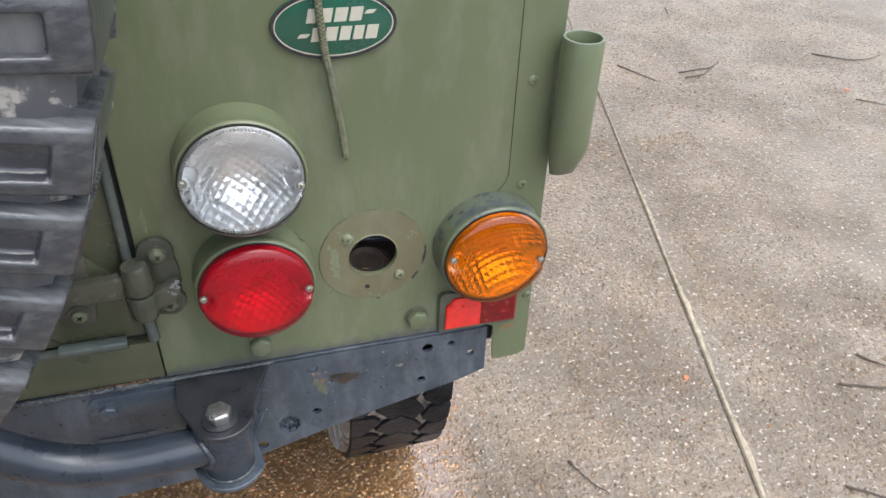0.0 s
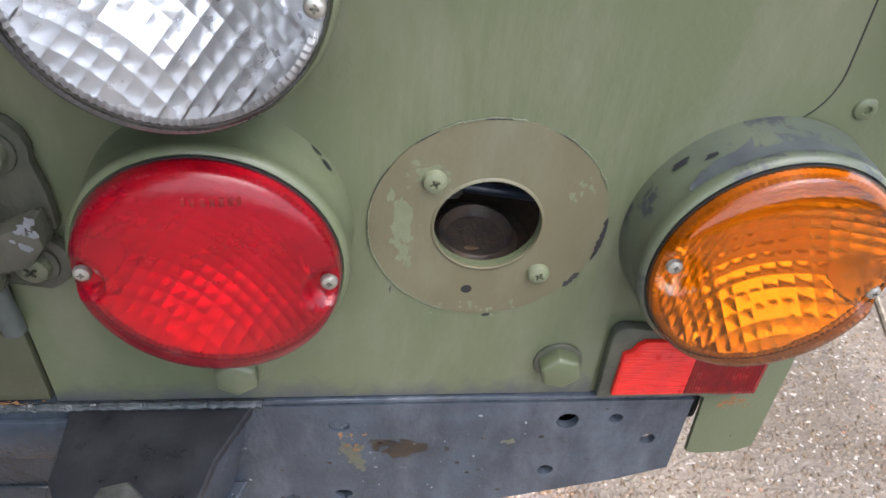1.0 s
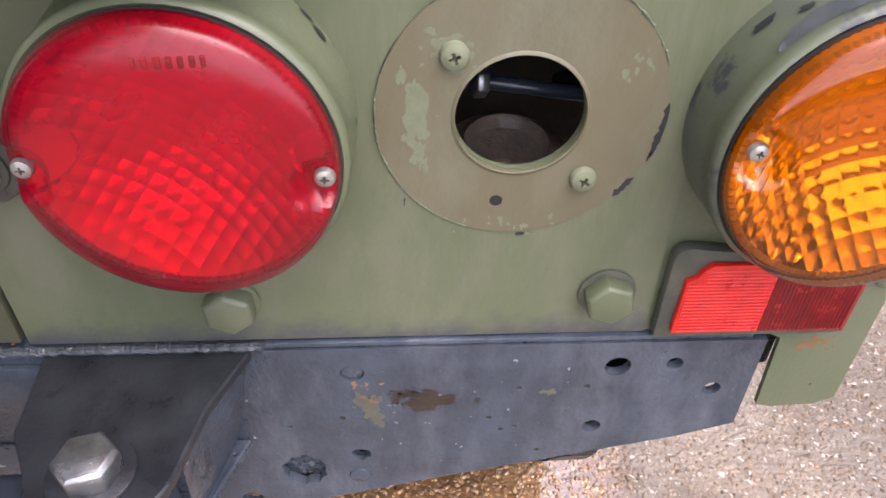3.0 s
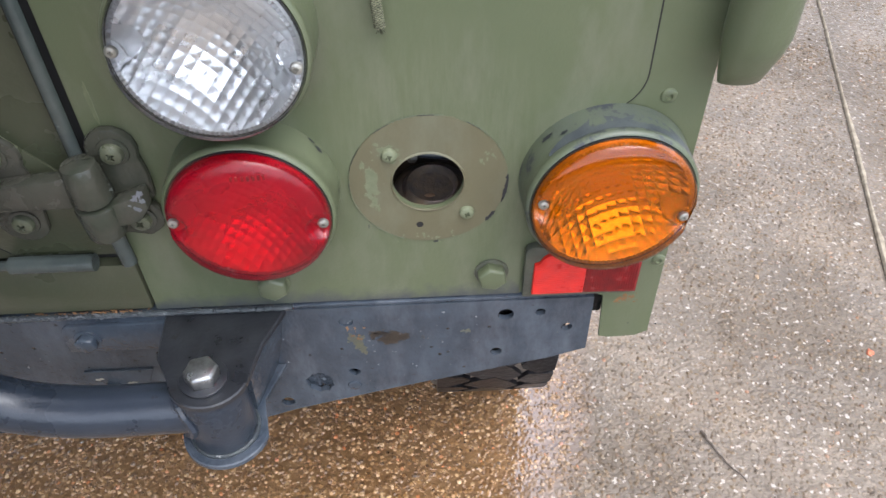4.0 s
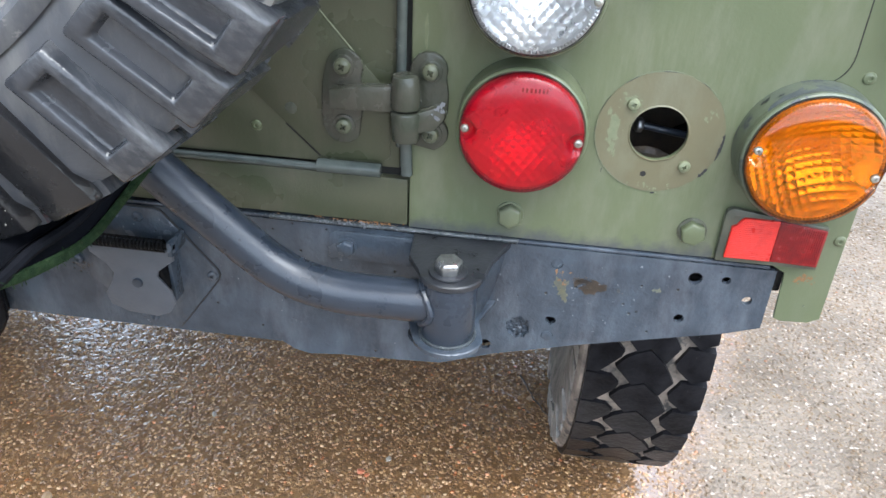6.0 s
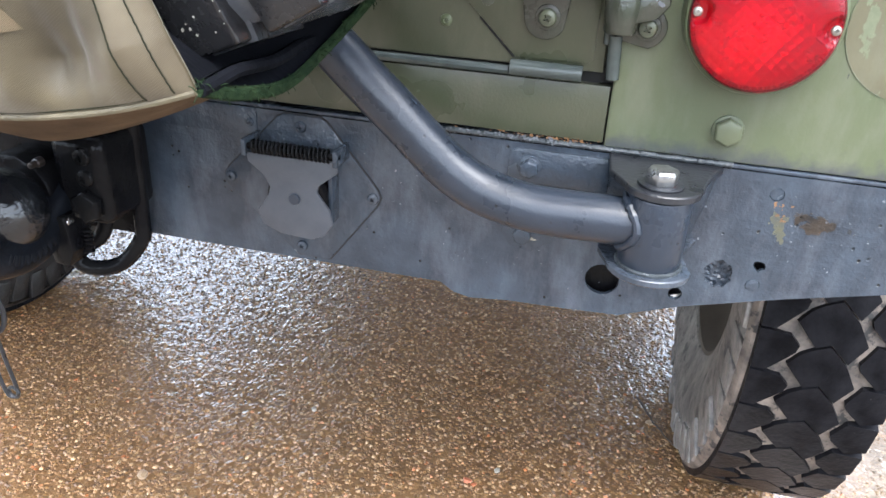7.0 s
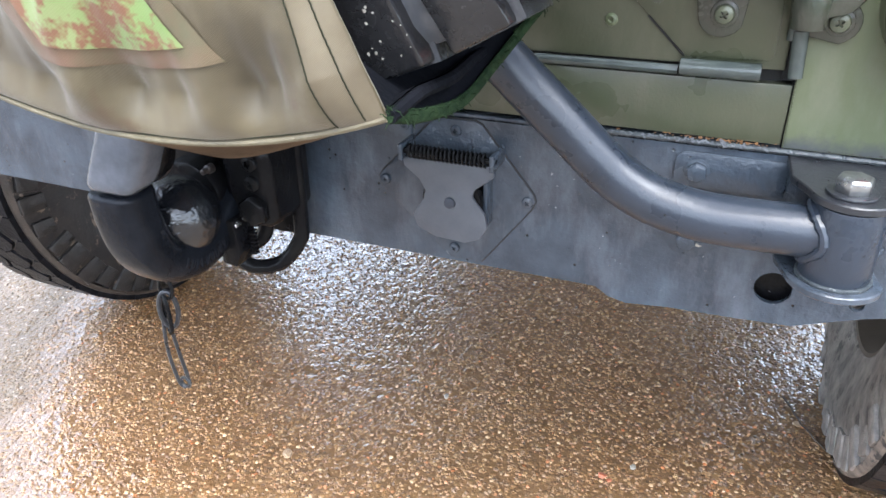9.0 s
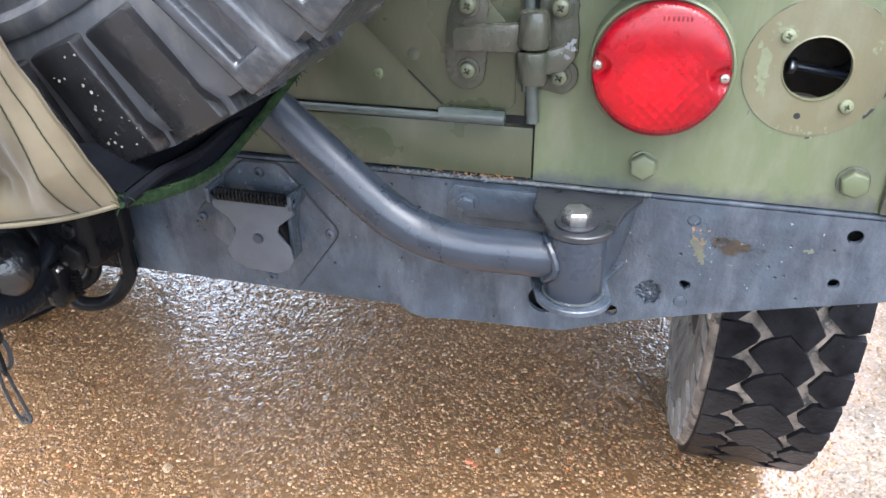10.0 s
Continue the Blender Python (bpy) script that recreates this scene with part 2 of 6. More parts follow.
# jaw front paler than its body: sky reflection put into the colour
JAW_GREY = material("skylit_worn_jaw_paint", (0.058, 0.066, 0.080), 0.22, color2=(0.095, 0.104, 0.122), scale=35, bump=0.0004, bump_scale=300, spots=(0.03, 0.03, 0.03), spot_scale=70, spot_at=0.7)
FLAP_GREY = material("flap_paint", (0.058, 0.064, 0.076), 0.36, color2=(0.075, 0.082, 0.095), scale=45, bump=0.0003, bump_scale=300, spots=(0.03, 0.032, 0.036), spot_scale=90, spot_at=0.68)
DARK = material("dark_void", (0.010, 0.010, 0.010), 0.8)
STEEL = material("zinc_steel", (0.40, 0.41, 0.41), 0.30, 0.9, color2=(0.24, 0.24, 0.24), scale=120, bump=0.0002, bump_scale=500)
CHROME = material("bright_steel", (0.75, 0.75, 0.74), 0.12, 1.0, scale=200)
SILVER = material("lamp_reflector", (0.94, 0.94, 0.94), 0.28, 1.0, color2=(0.85, 0.85, 0.85), scale=60, rough_var=0.04)
SILVER_SHARP = material("polished_lamp_reflector", (0.92, 0.92, 0.92), 0.15, 1.0, color2=(0.80, 0.80, 0.80), scale=60, rough_var=0.03)
RUBBER = material("tyre_rubber", (0.018, 0.018, 0.019), 0.55, color2=(0.03, 0.029, 0.028), scale=25, bump=0.0004, bump_scale=300,
                  spots=(0.16, 0.145, 0.125), spot_scale=22, spot_at=0.64)
# pale spots serve as mud flecks and as painted glints
RUBBER_LUG = material("tread_rubber", (0.004, 0.004, 0.005), 0.34, spec=0.06, color2=(0.014, 0.014, 0.016), scale=30, bump=0.0010, bump_scale=130,
                      spots=(0.16, 0.145, 0.13), spot_scale=48, spot_at=0.67)
RIM = material("wheel_paint", (0.075, 0.06, 0.045), 0.6, color2=(0.10, 0.08, 0.06), scale=20, bump=0.0004, bump_scale=200)


def woven(m, period=0.0006, depth=0.00007, strength=0.06):
    """Adds a diagonal twill of threads to a cloth: darker grooves and a fine relief."""
    n, l = m.node_tree.nodes, m.node_tree.links
    b = n["Principled BSDF"]
    co = n.new("ShaderNodeTexCoord")
    hs = []
    for turn in (35, -55):
        mp = n.new("ShaderNodeMapping")
        mp.inputs["Rotation"].default_value = (0, radians(turn), 0)
        l.new(co.outputs["Object"], mp.inputs[0])
        w = n.new("ShaderNodeTexWave")
        w.inputs["Scale"].default_value = 0.314 / period * (1.0 if turn > 0 else 0.6)
        w.inputs["Distortion"].default_value, w.inputs["Detail"].default_value, w.inputs["Detail Scale"].default_value = 1.5, 2.0, 0.4
        l.new(mp.outputs[0], w.inputs["Vector"])
        hs.append(w.outputs["Fac"])
    mul = n.new("ShaderNodeMath")
    mul.operation = 'MULTIPLY'
    l.new(hs[0], mul.inputs[0])
    l.new(hs[1], mul.inputs[1])
    fac = n.new("ShaderNodeMapRange")
    fac.inputs[3].default_value, fac.inputs[4].default_value = strength, 0.0
    l.new(mul.outputs[0], fac.inputs[0])
    mx = n.new("ShaderNodeMix")
    mx.data_type, mx.blend_type = 'RGBA', 'MULTIPLY'
    mx.inputs["B"].default_value = (0.35, 0.30, 0.24, 1)
    l.new(b.inputs["Base Color"].links[0].from_socket, mx.inputs["A"])
    l.new(fac.outputs[0], mx.inputs["Factor"])
    l.new(mx.outputs["Result"], b.inputs["Base Color"])
    bp = n.new("ShaderNodeBump")
    bp.inputs["Distance"].default_value = depth
    l.new(mul.outputs[0], bp.inputs["Height"])
    l.new(bp.outputs[0], b.inputs["Normal"])
    b.inputs["Sheen Weight"].default_value = 0.15
    return m


CANVAS = woven(material("khaki_canvas", (0.116, 0.094, 0.052), 0.40, color2=(0.046, 0.035, 0.017), scale=13, bump=0.0006, bump_scale=700, dust=(0.200, 0.172, 0.120), dust_scale=11, dust_amount=0.75,
                        spots=(0.074, 0.050, 0.027), spot_scale=9, spot_at=0.53))
CORD = material("olive_cord", (0.070, 0.076, 0.042), 0.8, color2=(0.040, 0.045, 0.026), scale=300, bump=0.001, bump_scale=600)
CORD_PALE = material("pale_cord", (0.20, 0.20, 0.125), 0.8, color2=(0.095, 0.098, 0.058), scale=300, bump=0.001, bump_scale=600)
BRAID = material("green_braid", (0.008, 0.018, 0.008), 0.95, spec=0.1, color2=(0.020, 0.036, 0.015), scale=200, bump=0.0015, bump_scale=500)
RED_PLASTIC = material("red_reflector", (0.14, 0.005, 0.008), 0.25, color2=(0.24, 0.008, 0.010), scale=120, bump=0.0004, bump_scale=900)
RUST = material("rusty_iron", (0.105, 0.096, 0.090), 0.38, color2=(0.23, 0.17, 0.115), scale=60, bump=0.001, bump_scale=200)
# reflector red brightened: the light it throws back is in the colour
RED_BRIGHT = material("retro_lit_red", (0.50, 0.012, 0.008), 0.3, color2=(0.68, 0.020, 0.010), scale=150, bump=0.0003, bump_scale=900)
BADGE_GREEN = material("badge_enamel", (0.008, 0.075, 0.045), 0.25, color2=(0.010, 0.06, 0.04), scale=60, coat=0.5)
SILVER_PAINT = material("badge_silver", (0.46, 0.45, 0.39), 0.35, 0.3, color2=(0.45, 0.42, 0.34), scale=300)
GREY_SCUFF = material("scuffed_grey", (0.022, 0.027, 0.032), 0.3, 0.0, color2=(0.060, 0.070, 0.074), scale=60, bump=0.0014, bump_scale=260, spots=(0.24, 0.26, 0.26), spot_scale=42, spot_at=0.64)
GREY_BLACK = material("grey_black_paint", (0.012, 0.013, 0.016), 0.30, color2=(0.024, 0.026, 0.030), scale=60, bump=0.0004, bump_scale=300, spots=(0.012, 0.012, 0.012), spot_scale=160, spot_at=0.6)
BROWN_IRON = material("brown_iron", (0.040, 0.026, 0.020), 0.4, color2=(0.020, 0.017, 0.016), scale=60, bump=0.0008, bump_scale=200)
RUBBER_DUSTY = material("dusty_tyre", (0.050, 0.049, 0.049), 0.45, color2=(0.27, 0.25, 0.225), scale=30, bump=0.0016, bump_scale=90, spots=(0.030, 0.030, 0.031), spot_scale=26, spot_at=0.54, dust=(0.30, 0.28, 0.25), dust_scale=30, dust_amount=0.6)
RUBBER_MUD = material("muddy_tyre", (0.022, 0.024, 0.028), 0.25, spec=0.48, color2=(0.050, 0.053, 0.060), scale=24, bump=0.0008, bump_scale=120, spots=(0.26, 0.24, 0.205), spot_scale=24, spot_at=0.71, dust=(0.17, 0.172, 0.175), dust_scale=40, dust_amount=0.75)
RUBBER_SIDE = material("tyre_side", (0.045, 0.048, 0.055), 0.33, color2=(0.070, 0.073, 0.080), scale=18, bump=0.0005, bump_scale=160, spots=(0.25, 0.235, 0.215), spot_scale=26, spot_at=0.60, dust=(0.19, 0.185, 0.175), dust_scale=34, dust_amount=0.7)
RUBBER_WET = material("wet_black_rubber", (0.009, 0.009, 0.010), 0.24, color2=(0.016, 0.016, 0.017), scale=40, bump=0.0006, bump_scale=140, spots=(0.07, 0.055, 0.045), spot_scale=50, spot_at=0.70)
RUBBER_BROWN = material("brown_streaked_tyre", (0.014, 0.013, 0.013), 0.4, color2=(0.030, 0.026, 0.024), scale=30, bump=0.001, bump_scale=150, spots=(0.17, 0.130, 0.095), spot_scale=34, spot_at=0.56)
MUD_DARK = material("dark_wet_mud", (0.030, 0.025, 0.022), 0.5, color2=(0.060, 0.048, 0.038), scale=40, bump=0.002, bump_scale=120)
LUG_BROWN = material("wet_shoulder_lug", (0.018, 0.018, 0.018), 0.3, color2=(0.034, 0.031, 0.029), scale=50, bump=0.0012, bump_scale=160, spots=(0.10, 0.080, 0.065), spot_scale=50, spot_at=0.64)
SHOULDER = material("scuffed_shoulder", (0.12, 0.112, 0.104), 0.46, color2=(0.30, 0.275, 0.25), scale=40, bump=0.0015, bump_scale=140, spots=(0.22, 0.19, 0.16), spot_scale=60, spot_at=0.62)
TREAD_MUD = material("dried_mud", (0.27, 0.225, 0.185), 0.6, color2=(0.060, 0.052, 0.046), scale=24, bump=0.002, bump_scale=90, spots=(0.035, 0.034, 0.033), spot_scale=38, spot_at=0.54)
GREEN_SCUFF = material("olive_paint_scuffed", (0.086, 0.102, 0.060), 0.40, color2=(0.066, 0.078, 0.062), scale=28, bump=0.0002, bump_scale=400, spots=(0.030, 0.034, 0.040), spot_scale=34, spot_at=0.56)
CANVAS_DARK = material("soiled_canvas", (0.110, 0.072, 0.040), 0.8, spec=0.2, color2=(0.055, 0.034, 0.018), scale=22, bump=0.0006, bump_scale=700)
CANVAS_PALE = woven(material("pale_canvas", (0.128, 0.104, 0.064), 0.40, color2=(0.066, 0.050, 0.028), scale=18, bump=0.0006, bump_scale=700))
HEM = material("olive_piping", (0.125, 0.105, 0.064), 0.6, color2=(0.085, 0.072, 0.042), scale=120, bump=0.0006, bump_scale=500)
# near-black for the sheets added to keep the cover's inside dark
INNER_DARK = material("dark_inner_cloth", (0.003, 0.0035, 0.005), 0.7, spec=0.08, color2=(0.006, 0.0065, 0.009), scale=40, bump=0.001, bump_scale=120)
BRAID_DARK = material("dark_thread", (0.020, 0.021, 0.012), 0.85, spec=0.2)
PATCH_BROWN = material("faded_brown_print", (0.125, 0.066, 0.036), 0.75, color2=(0.088, 0.078, 0.038), scale=26, bump=0.0005, bump_scale=700)
PATCH = material("faded_green_print", (0.15, 0.23, 0.065), 0.7, color2=(0.19, 0.225, 0.085), scale=30, bump=0.0005, bump_scale=700, spots=(0.16, 0.072, 0.034), spot_scale=19, spot_at=0.47)
for cloth in (PATCH, PATCH_BROWN):
    woven(cloth)
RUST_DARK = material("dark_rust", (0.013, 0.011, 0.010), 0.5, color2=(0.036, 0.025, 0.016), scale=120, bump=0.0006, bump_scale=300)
RUST_OCHRE = material("ochre_rust", (0.22, 0.11, 0.04), 0.75, color2=(0.15, 0.08, 0.04), scale=150, bump=0.0004, bump_scale=300)
OLD_YELLOW = material("old_yellow_paint", (0.090, 0.088, 0.052), 0.5, color2=(0.062, 0.068, 0.062), scale=140, bump=0.0003, bump_scale=300)
GREEN_PALE = material("pale_scraped_paint", (0.15, 0.165, 0.10), 0.6, color2=(0.125, 0.14, 0.082), scale=160, bump=0.0003, bump_scale=300)
GREEN_STREAK = material("streaked_olive_paint", (0.106, 0.121, 0.073), 0.42, color2=(0.094, 0.110, 0.062), scale=90, bump=0.0002, bump_scale=300)
GREY_PALE = material("chalky_grey_paint", (0.10, 0.11, 0.125), 0.4, color2=(0.16, 0.17, 0.185), scale=90, bump=0.0004, bump_scale=300)
CHIP_BLACK = material("black_chip", (0.018, 0.020, 0.024), 0.5)
PALE_FLECK = material("pale_fleck", (0.30, 0.285, 0.24), 0.8)
TWIG = material("dead_twig", (0.060, 0.044, 0.033), 0.8, color2=(0.08, 0.06, 0.045), scale=200)
PEBBLE_ORANGE = material("brick_pebble", (0.42, 0.11, 0.045), 0.4, color2=(0.5, 0.17, 0.08), scale=200)
PEBBLE_WHITE = material("white_pebble", (0.30, 0.275, 0.23), 0.5, color2=(0.40, 0.36, 0.30), scale=200)
PEBBLE_TAN = material("tan_pebble", (0.32, 0.21, 0.12), 0.35, color2=(0.38, 0.28, 0.18), scale=200)
NUT_TAN = material("rubbed_nut", (0.16, 0.15, 0.14), 0.45, color2=(0.30, 0.25, 0.19), scale=90, bump=0.0004, bump_scale=300)
WORN_STEEL = material("worn_steel", (0.46, 0.45, 0.41), 0.3, 0.6, color2=(0.24, 0.23, 0.19), scale=60, bump=0.0004, bump_scale=300)
SAND = material("pale_sand", (0.38, 0.32, 0.235), 0.85, color2=(0.22, 0.18, 0.13), scale=40, bump=0.002, bump_scale=160)
RING_GREY = material("grey_ring", (0.55, 0.55, 0.55), 0.5, color2=(0.40, 0.40, 0.40), scale=80)
SCUFF_DARK = material("rubbed_dark_paint", (0.034, 0.040, 0.046), 0.36, color2=(0.060, 0.070, 0.070), scale=60, bump=0.0004, bump_scale=260, spots=(0.09, 0.10, 0.06), spot_scale=50, spot_at=0.62)
LENS_RED = tinted_glass("red_lens", (1.0, 0.035, 0.075), 0.27, 0.38, (0.48, 0.003, 0.028))
LENS_AMBER = tinted_glass("amber_lens", (1.0, 0.46, 0.02), 0.06, 0.085, (1.0, 0.27, 0.003))
LENS_CLEAR = tinted_glass("clear_lens", (0.95, 0.96, 0.97), 0.07, 0.06, (0.8, 0.8, 0.8))


# ---- mesh helpers ----
def finish(bm, angle=35):
    bmesh.ops.recalc_face_normals(bm, faces=bm.faces)
    lim = radians(angle)
    for f in bm.faces:
        f.smooth = True
    for e in bm.edges:
        e.smooth = len(e.link_faces) == 2 and e.calc_face_angle(0) < lim


def part(name, bm, mat, parent=None, label=""):
    finish(bm)
    me = bpy.data.meshes.new(name)
    bm.to_mesh(me)
    bm.free()
    me.materials.append(mat)
    ob = new(name, me)
    if parent:
        ob.parent = parent
        ob.matrix_parent_inverse = parent.matrix_world.inverted()
    if label:
        ob["label"] = label
    return ob


def share(name, me, m, parent):
    """One more object on a mesh that exists already."""
    ob = new(name, me)
    ob.parent = parent
    ob.matrix_parent_inverse = parent.matrix_world.inverted()
    ob.matrix_basis = m
    return ob


def thing(name, x, y, z, label, category, group="", kind=""):
    ob = new(name)
    ob.empty_display_size = 0.1
    ob.matrix_world = pose(x, y, z)
    bpy.context.view_layer.update()
    return tagged(ob, label, category, group, kind)


def bevel_sharp(bm, width, segs=2, angle=30):
    if width <= 0:
        return
    bmesh.ops.recalc_face_normals(bm, faces=bm.faces)
    es = [e for e in bm.edges if len(e.link_faces) == 2 and e.calc_face_angle(0) > radians(angle)]
    bmesh.ops.bevel(bm, geom=es, offset=width, segments=segs, affect='EDGES', profile=0.5, clamp_overlap=True)


def box(x0, x1, y0, y1, z0, z1, bevel=0.0, bm=None, segs=2):
    b = bmesh.new()
    bmesh.ops.create_cube(b, size=1)
    for v in b.verts:
        v.co = ((x0 + x1) / 2 + v.co.x * (x1 - x0), (y0 + y1) / 2 + v.co.y * (y1 - y0), (z0 + z1) / 2 + v.co.z * (z1 - z0))
    bevel_sharp(b, bevel, segs)
    return join(bm, b)


def join(bm, b):
    if bm is None:
        return b
    me = bpy.data.meshes.new("tmp")
    b.to_mesh(me)
    b.free()
    bm.from_mesh(me)
    bpy.data.meshes.remove(me)
    return bm


def circle(cx, cz, r, n=24, a0=0.0):
    return [(cx + r * math.cos(a0 + 2 * math.pi * i / n), cz + r * math.sin(a0 + 2 * math.pi * i / n)) for i in range(n)]


def arc(cx, cz, r, d0, d1, n=6):
    return [(cx + r * math.cos(radians(d0 + (d1 - d0) * i / n)), cz + r * math.sin(radians(d0 + (d1 - d0) * i / n))) for i in range(n + 1)]


def plate(outer, y0, y1, holes=(), bevel=0.0, bm=None, segs=2):
    """A flat shape in x and z, with holes, from y0 to y1."""
    b = bmesh.new()
    edges = []
    for loop in (outer, *holes):
        vs = [b.verts.new((x, y0, z)) for x, z in loop]
        edges += [b.edges.new((vs[i], vs[(i + 1) % len(vs)])) for i in range(len(vs))]
    if holes:
        bmesh.ops.triangle_fill(b, use_beauty=True, use_dissolve=False, edges=edges)
    else:
        b.faces.new(b.verts)
    got = bmesh.ops.extrude_face_region(b, geom=b.faces[:])
    for v in got["geom"]:
        if isinstance(v, bmesh.types.BMVert):
            v.co.y = y1
    if bevel:
        bevel_sharp(b, bevel, segs)
    return join(bm, b)


def lathe(profile, segs=48, bm=None, m=None, closed=False):
    """Turns a profile of (along, radius) about the y axis."""
    b = bmesh.new()
    rings = []
    for a, r in profile:
        if r < 1e-6:
            rings.append([b.verts.new((0, a, 0))])
        else:
            rings.append([b.verts.new((r * math.cos(2 * math.pi * i / segs), a, r * math.sin(2 * math.pi * i / segs))) for i in range(segs)])
    pairs = list(zip(rings, rings[1:])) + ([(rings[-1], rings[0])] if closed else [])
    for p, q in pairs:
        for i in range(segs):
            j = (i + 1) % segs
            if len(p) == 1 and len(q) == 1:
                continue
            if len(p) == 1:
                b.faces.new((p[0], q[i], q[j]))
            elif len(q) == 1:
                b.faces.new((p[i], q[0], p[j]))
            else:
                b.faces.new((p[i], q[i], q[j], p[j]))
    if m is not None:
        bmesh.ops.transform(b, matrix=m, verts=b.verts)
    return join(bm, b)


def toward(p, d):
    """The pose that carries the y axis to the direction d, at p."""
    return Matrix.Translation(p) @ Vector((0, 1, 0)).rotation_difference(Vector(d).normalized()).to_matrix().to_4x4()


def rod(p0, p1, r, bevel=0.0, segs=20, bm=None, r1=None):
    p0, p1 = Vector(p0), Vector(p1)
    h = (p1 - p0).length
    r1 = r if r1 is None else r1
    c = min(bevel, r * 0.9, h * 0.45)
    prof = [(0, 0), (0, r - c), (c * 0.3, r - c * 0.3), (c, r), (h - c, r1), (h - c * 0.3, r1 - c * 0.3), (h, r1 - c), (h, 0)] if c else [(0, 0), (0, r), (h, r1), (h, 0)]
    return lathe(prof, segs, bm, toward(p0, p1 - p0))


def smooth_path(points, n=8):
    """Points along a soft curve through the ones given."""
    P = [Vector(p) for p in points]
    P = [2 * P[0] - P[1]] + P + [2 * P[-1] - P[-2]]
    out = []
    for i in range(1, len(P) - 2):
        a, b, c, d = P[i - 1:i + 3]
        for k in range(n):
            t = k / n
            out.append(0.5 * (2 * b + (c - a) * t + (2 * a - 5 * b + 4 * c - d) * t * t + (3 * b - a - 3 * c + d) * t ** 3))
    return out + [P[-2]]


def pipe(points, r, segs=16, bm=None, caps=True, radii=None, flat=1.0):
    b = bmesh.new()
    P = [Vector(p) for p in points]
    rings, up = [], None
    for i, p in enumerate(P):
        d = (P[min(i + 1, len(P) - 1)] - P[max(i - 1, 0)]).normalized()
        if up is None:
            up = Vector((0, 0, 1)) if abs(d.z) < 0.9 else Vector((1, 0, 0))
        side = d.cross(up).normalized()
        up = side.cross(d).normalized()
        k = radii[i] if radii else r
        rings.append([b.verts.new(p + k * (math.cos(2 * math.pi * j / segs) * side * flat + math.sin(2 * math.pi * j / segs) * up)) for j in range(segs)])
    for p, q in zip(rings, rings[1:]):
        for j in range(segs):
            b.faces.new((p[j], p[(j + 1) % segs], q[(j + 1) % segs], q[j]))
    if caps:
        b.faces.new(rings[0])
        b.faces.new(rings[-1][::-1])
    return join(bm, b)


def hex_head(p, d, across, h, bm=None, spin=0.0):
    """A hexagon bolt head that stands on p towards d, with a chamfered top."""
    r = across / math.sqrt(3)
    b = bmesh.new()
    m = toward(p, d) @ pose(0, 0, 0, 0, spin, 0)
    rings = []
    for a, k in ((0, 1.0), (h * 0.82, 1.0), (h, 0.86)):
        rings.append([b.verts.new(m @ Vector((r * k * math.cos(math.pi * i / 3), a, r * k * math.sin(math.pi * i / 3)))) for i in range(6)])
    for p_, q in zip(rings, rings[1:]):
        for j in range(6):
            b.faces.new((p_[j], p_[(j + 1) % 6], q[(j + 1) % 6], q[j]))
    b.faces.new(rings[-1])
    b.faces.new(rings[0][::-1])
    bevel_sharp(b, across * 0.02, 1)
    return join(bm, b)


def cross_screw(p, d, r, h, bm=None, spin=20.0):
    """A pan-head screw with a cross recess cut into its top."""
    b = bmesh.new()
    segs = 24
    prof = [(0, r), (h * 0.35, r), (h * 0.75, r * 0.86), (h * 0.95, r * 0.55), (h, r * 0.42)]
    rings = [[b.verts.new((k * math.cos(2 * math.pi * i / segs), a, k * math.sin(2 * math.pi * i / segs))) for i in range(segs)] for a, k in prof]
    for p_, q in zip(rings, rings[1:]):
        for j in range(segs):
            b.faces.new((p_[j], p_[(j + 1) % segs], q[(j + 1) % segs], q[j]))
    w = r * 0.12
    L = r * 0.5
    shape = [(L, w), (w, w), (w, L), (-w, L), (-w, w), (-L, w), (-L, -w), (-w, -w), (-w, -L), (w, -L), (w, -w), (L, -w)]
    slot = [b.verts.new((x, h * 0.98, z)) for x, z in shape]
    low = [b.verts.new((x * 0.7, h * 0.3, z * 0.7)) for x, z in shape]
    es = [b.edges.new((slot[i], slot[(i + 1) % 12])) for i in range(12)]
    es += [e for e in b.edges if e.verts[0] in rings[-1] and e.verts[1] in rings[-1]]
    bmesh.ops.triangle_fill(b, use_beauty=True, edges=es)
    for f in [f for f in b.faces if all(v in slot for v in f.verts)]:
        b.faces.remove(f)
    for i in range(12):
        b.faces.new((slot[i], slot[(i + 1) % 12], low[(i + 1) % 12], low[i]))
    b.faces.new(low)
    bmesh.ops.transform(b, matrix=toward(p, d) @ pose(0, 0, 0, 0, spin, 0), verts=b.verts)
    return join(bm, b)


BACK = (0, -1, 0)

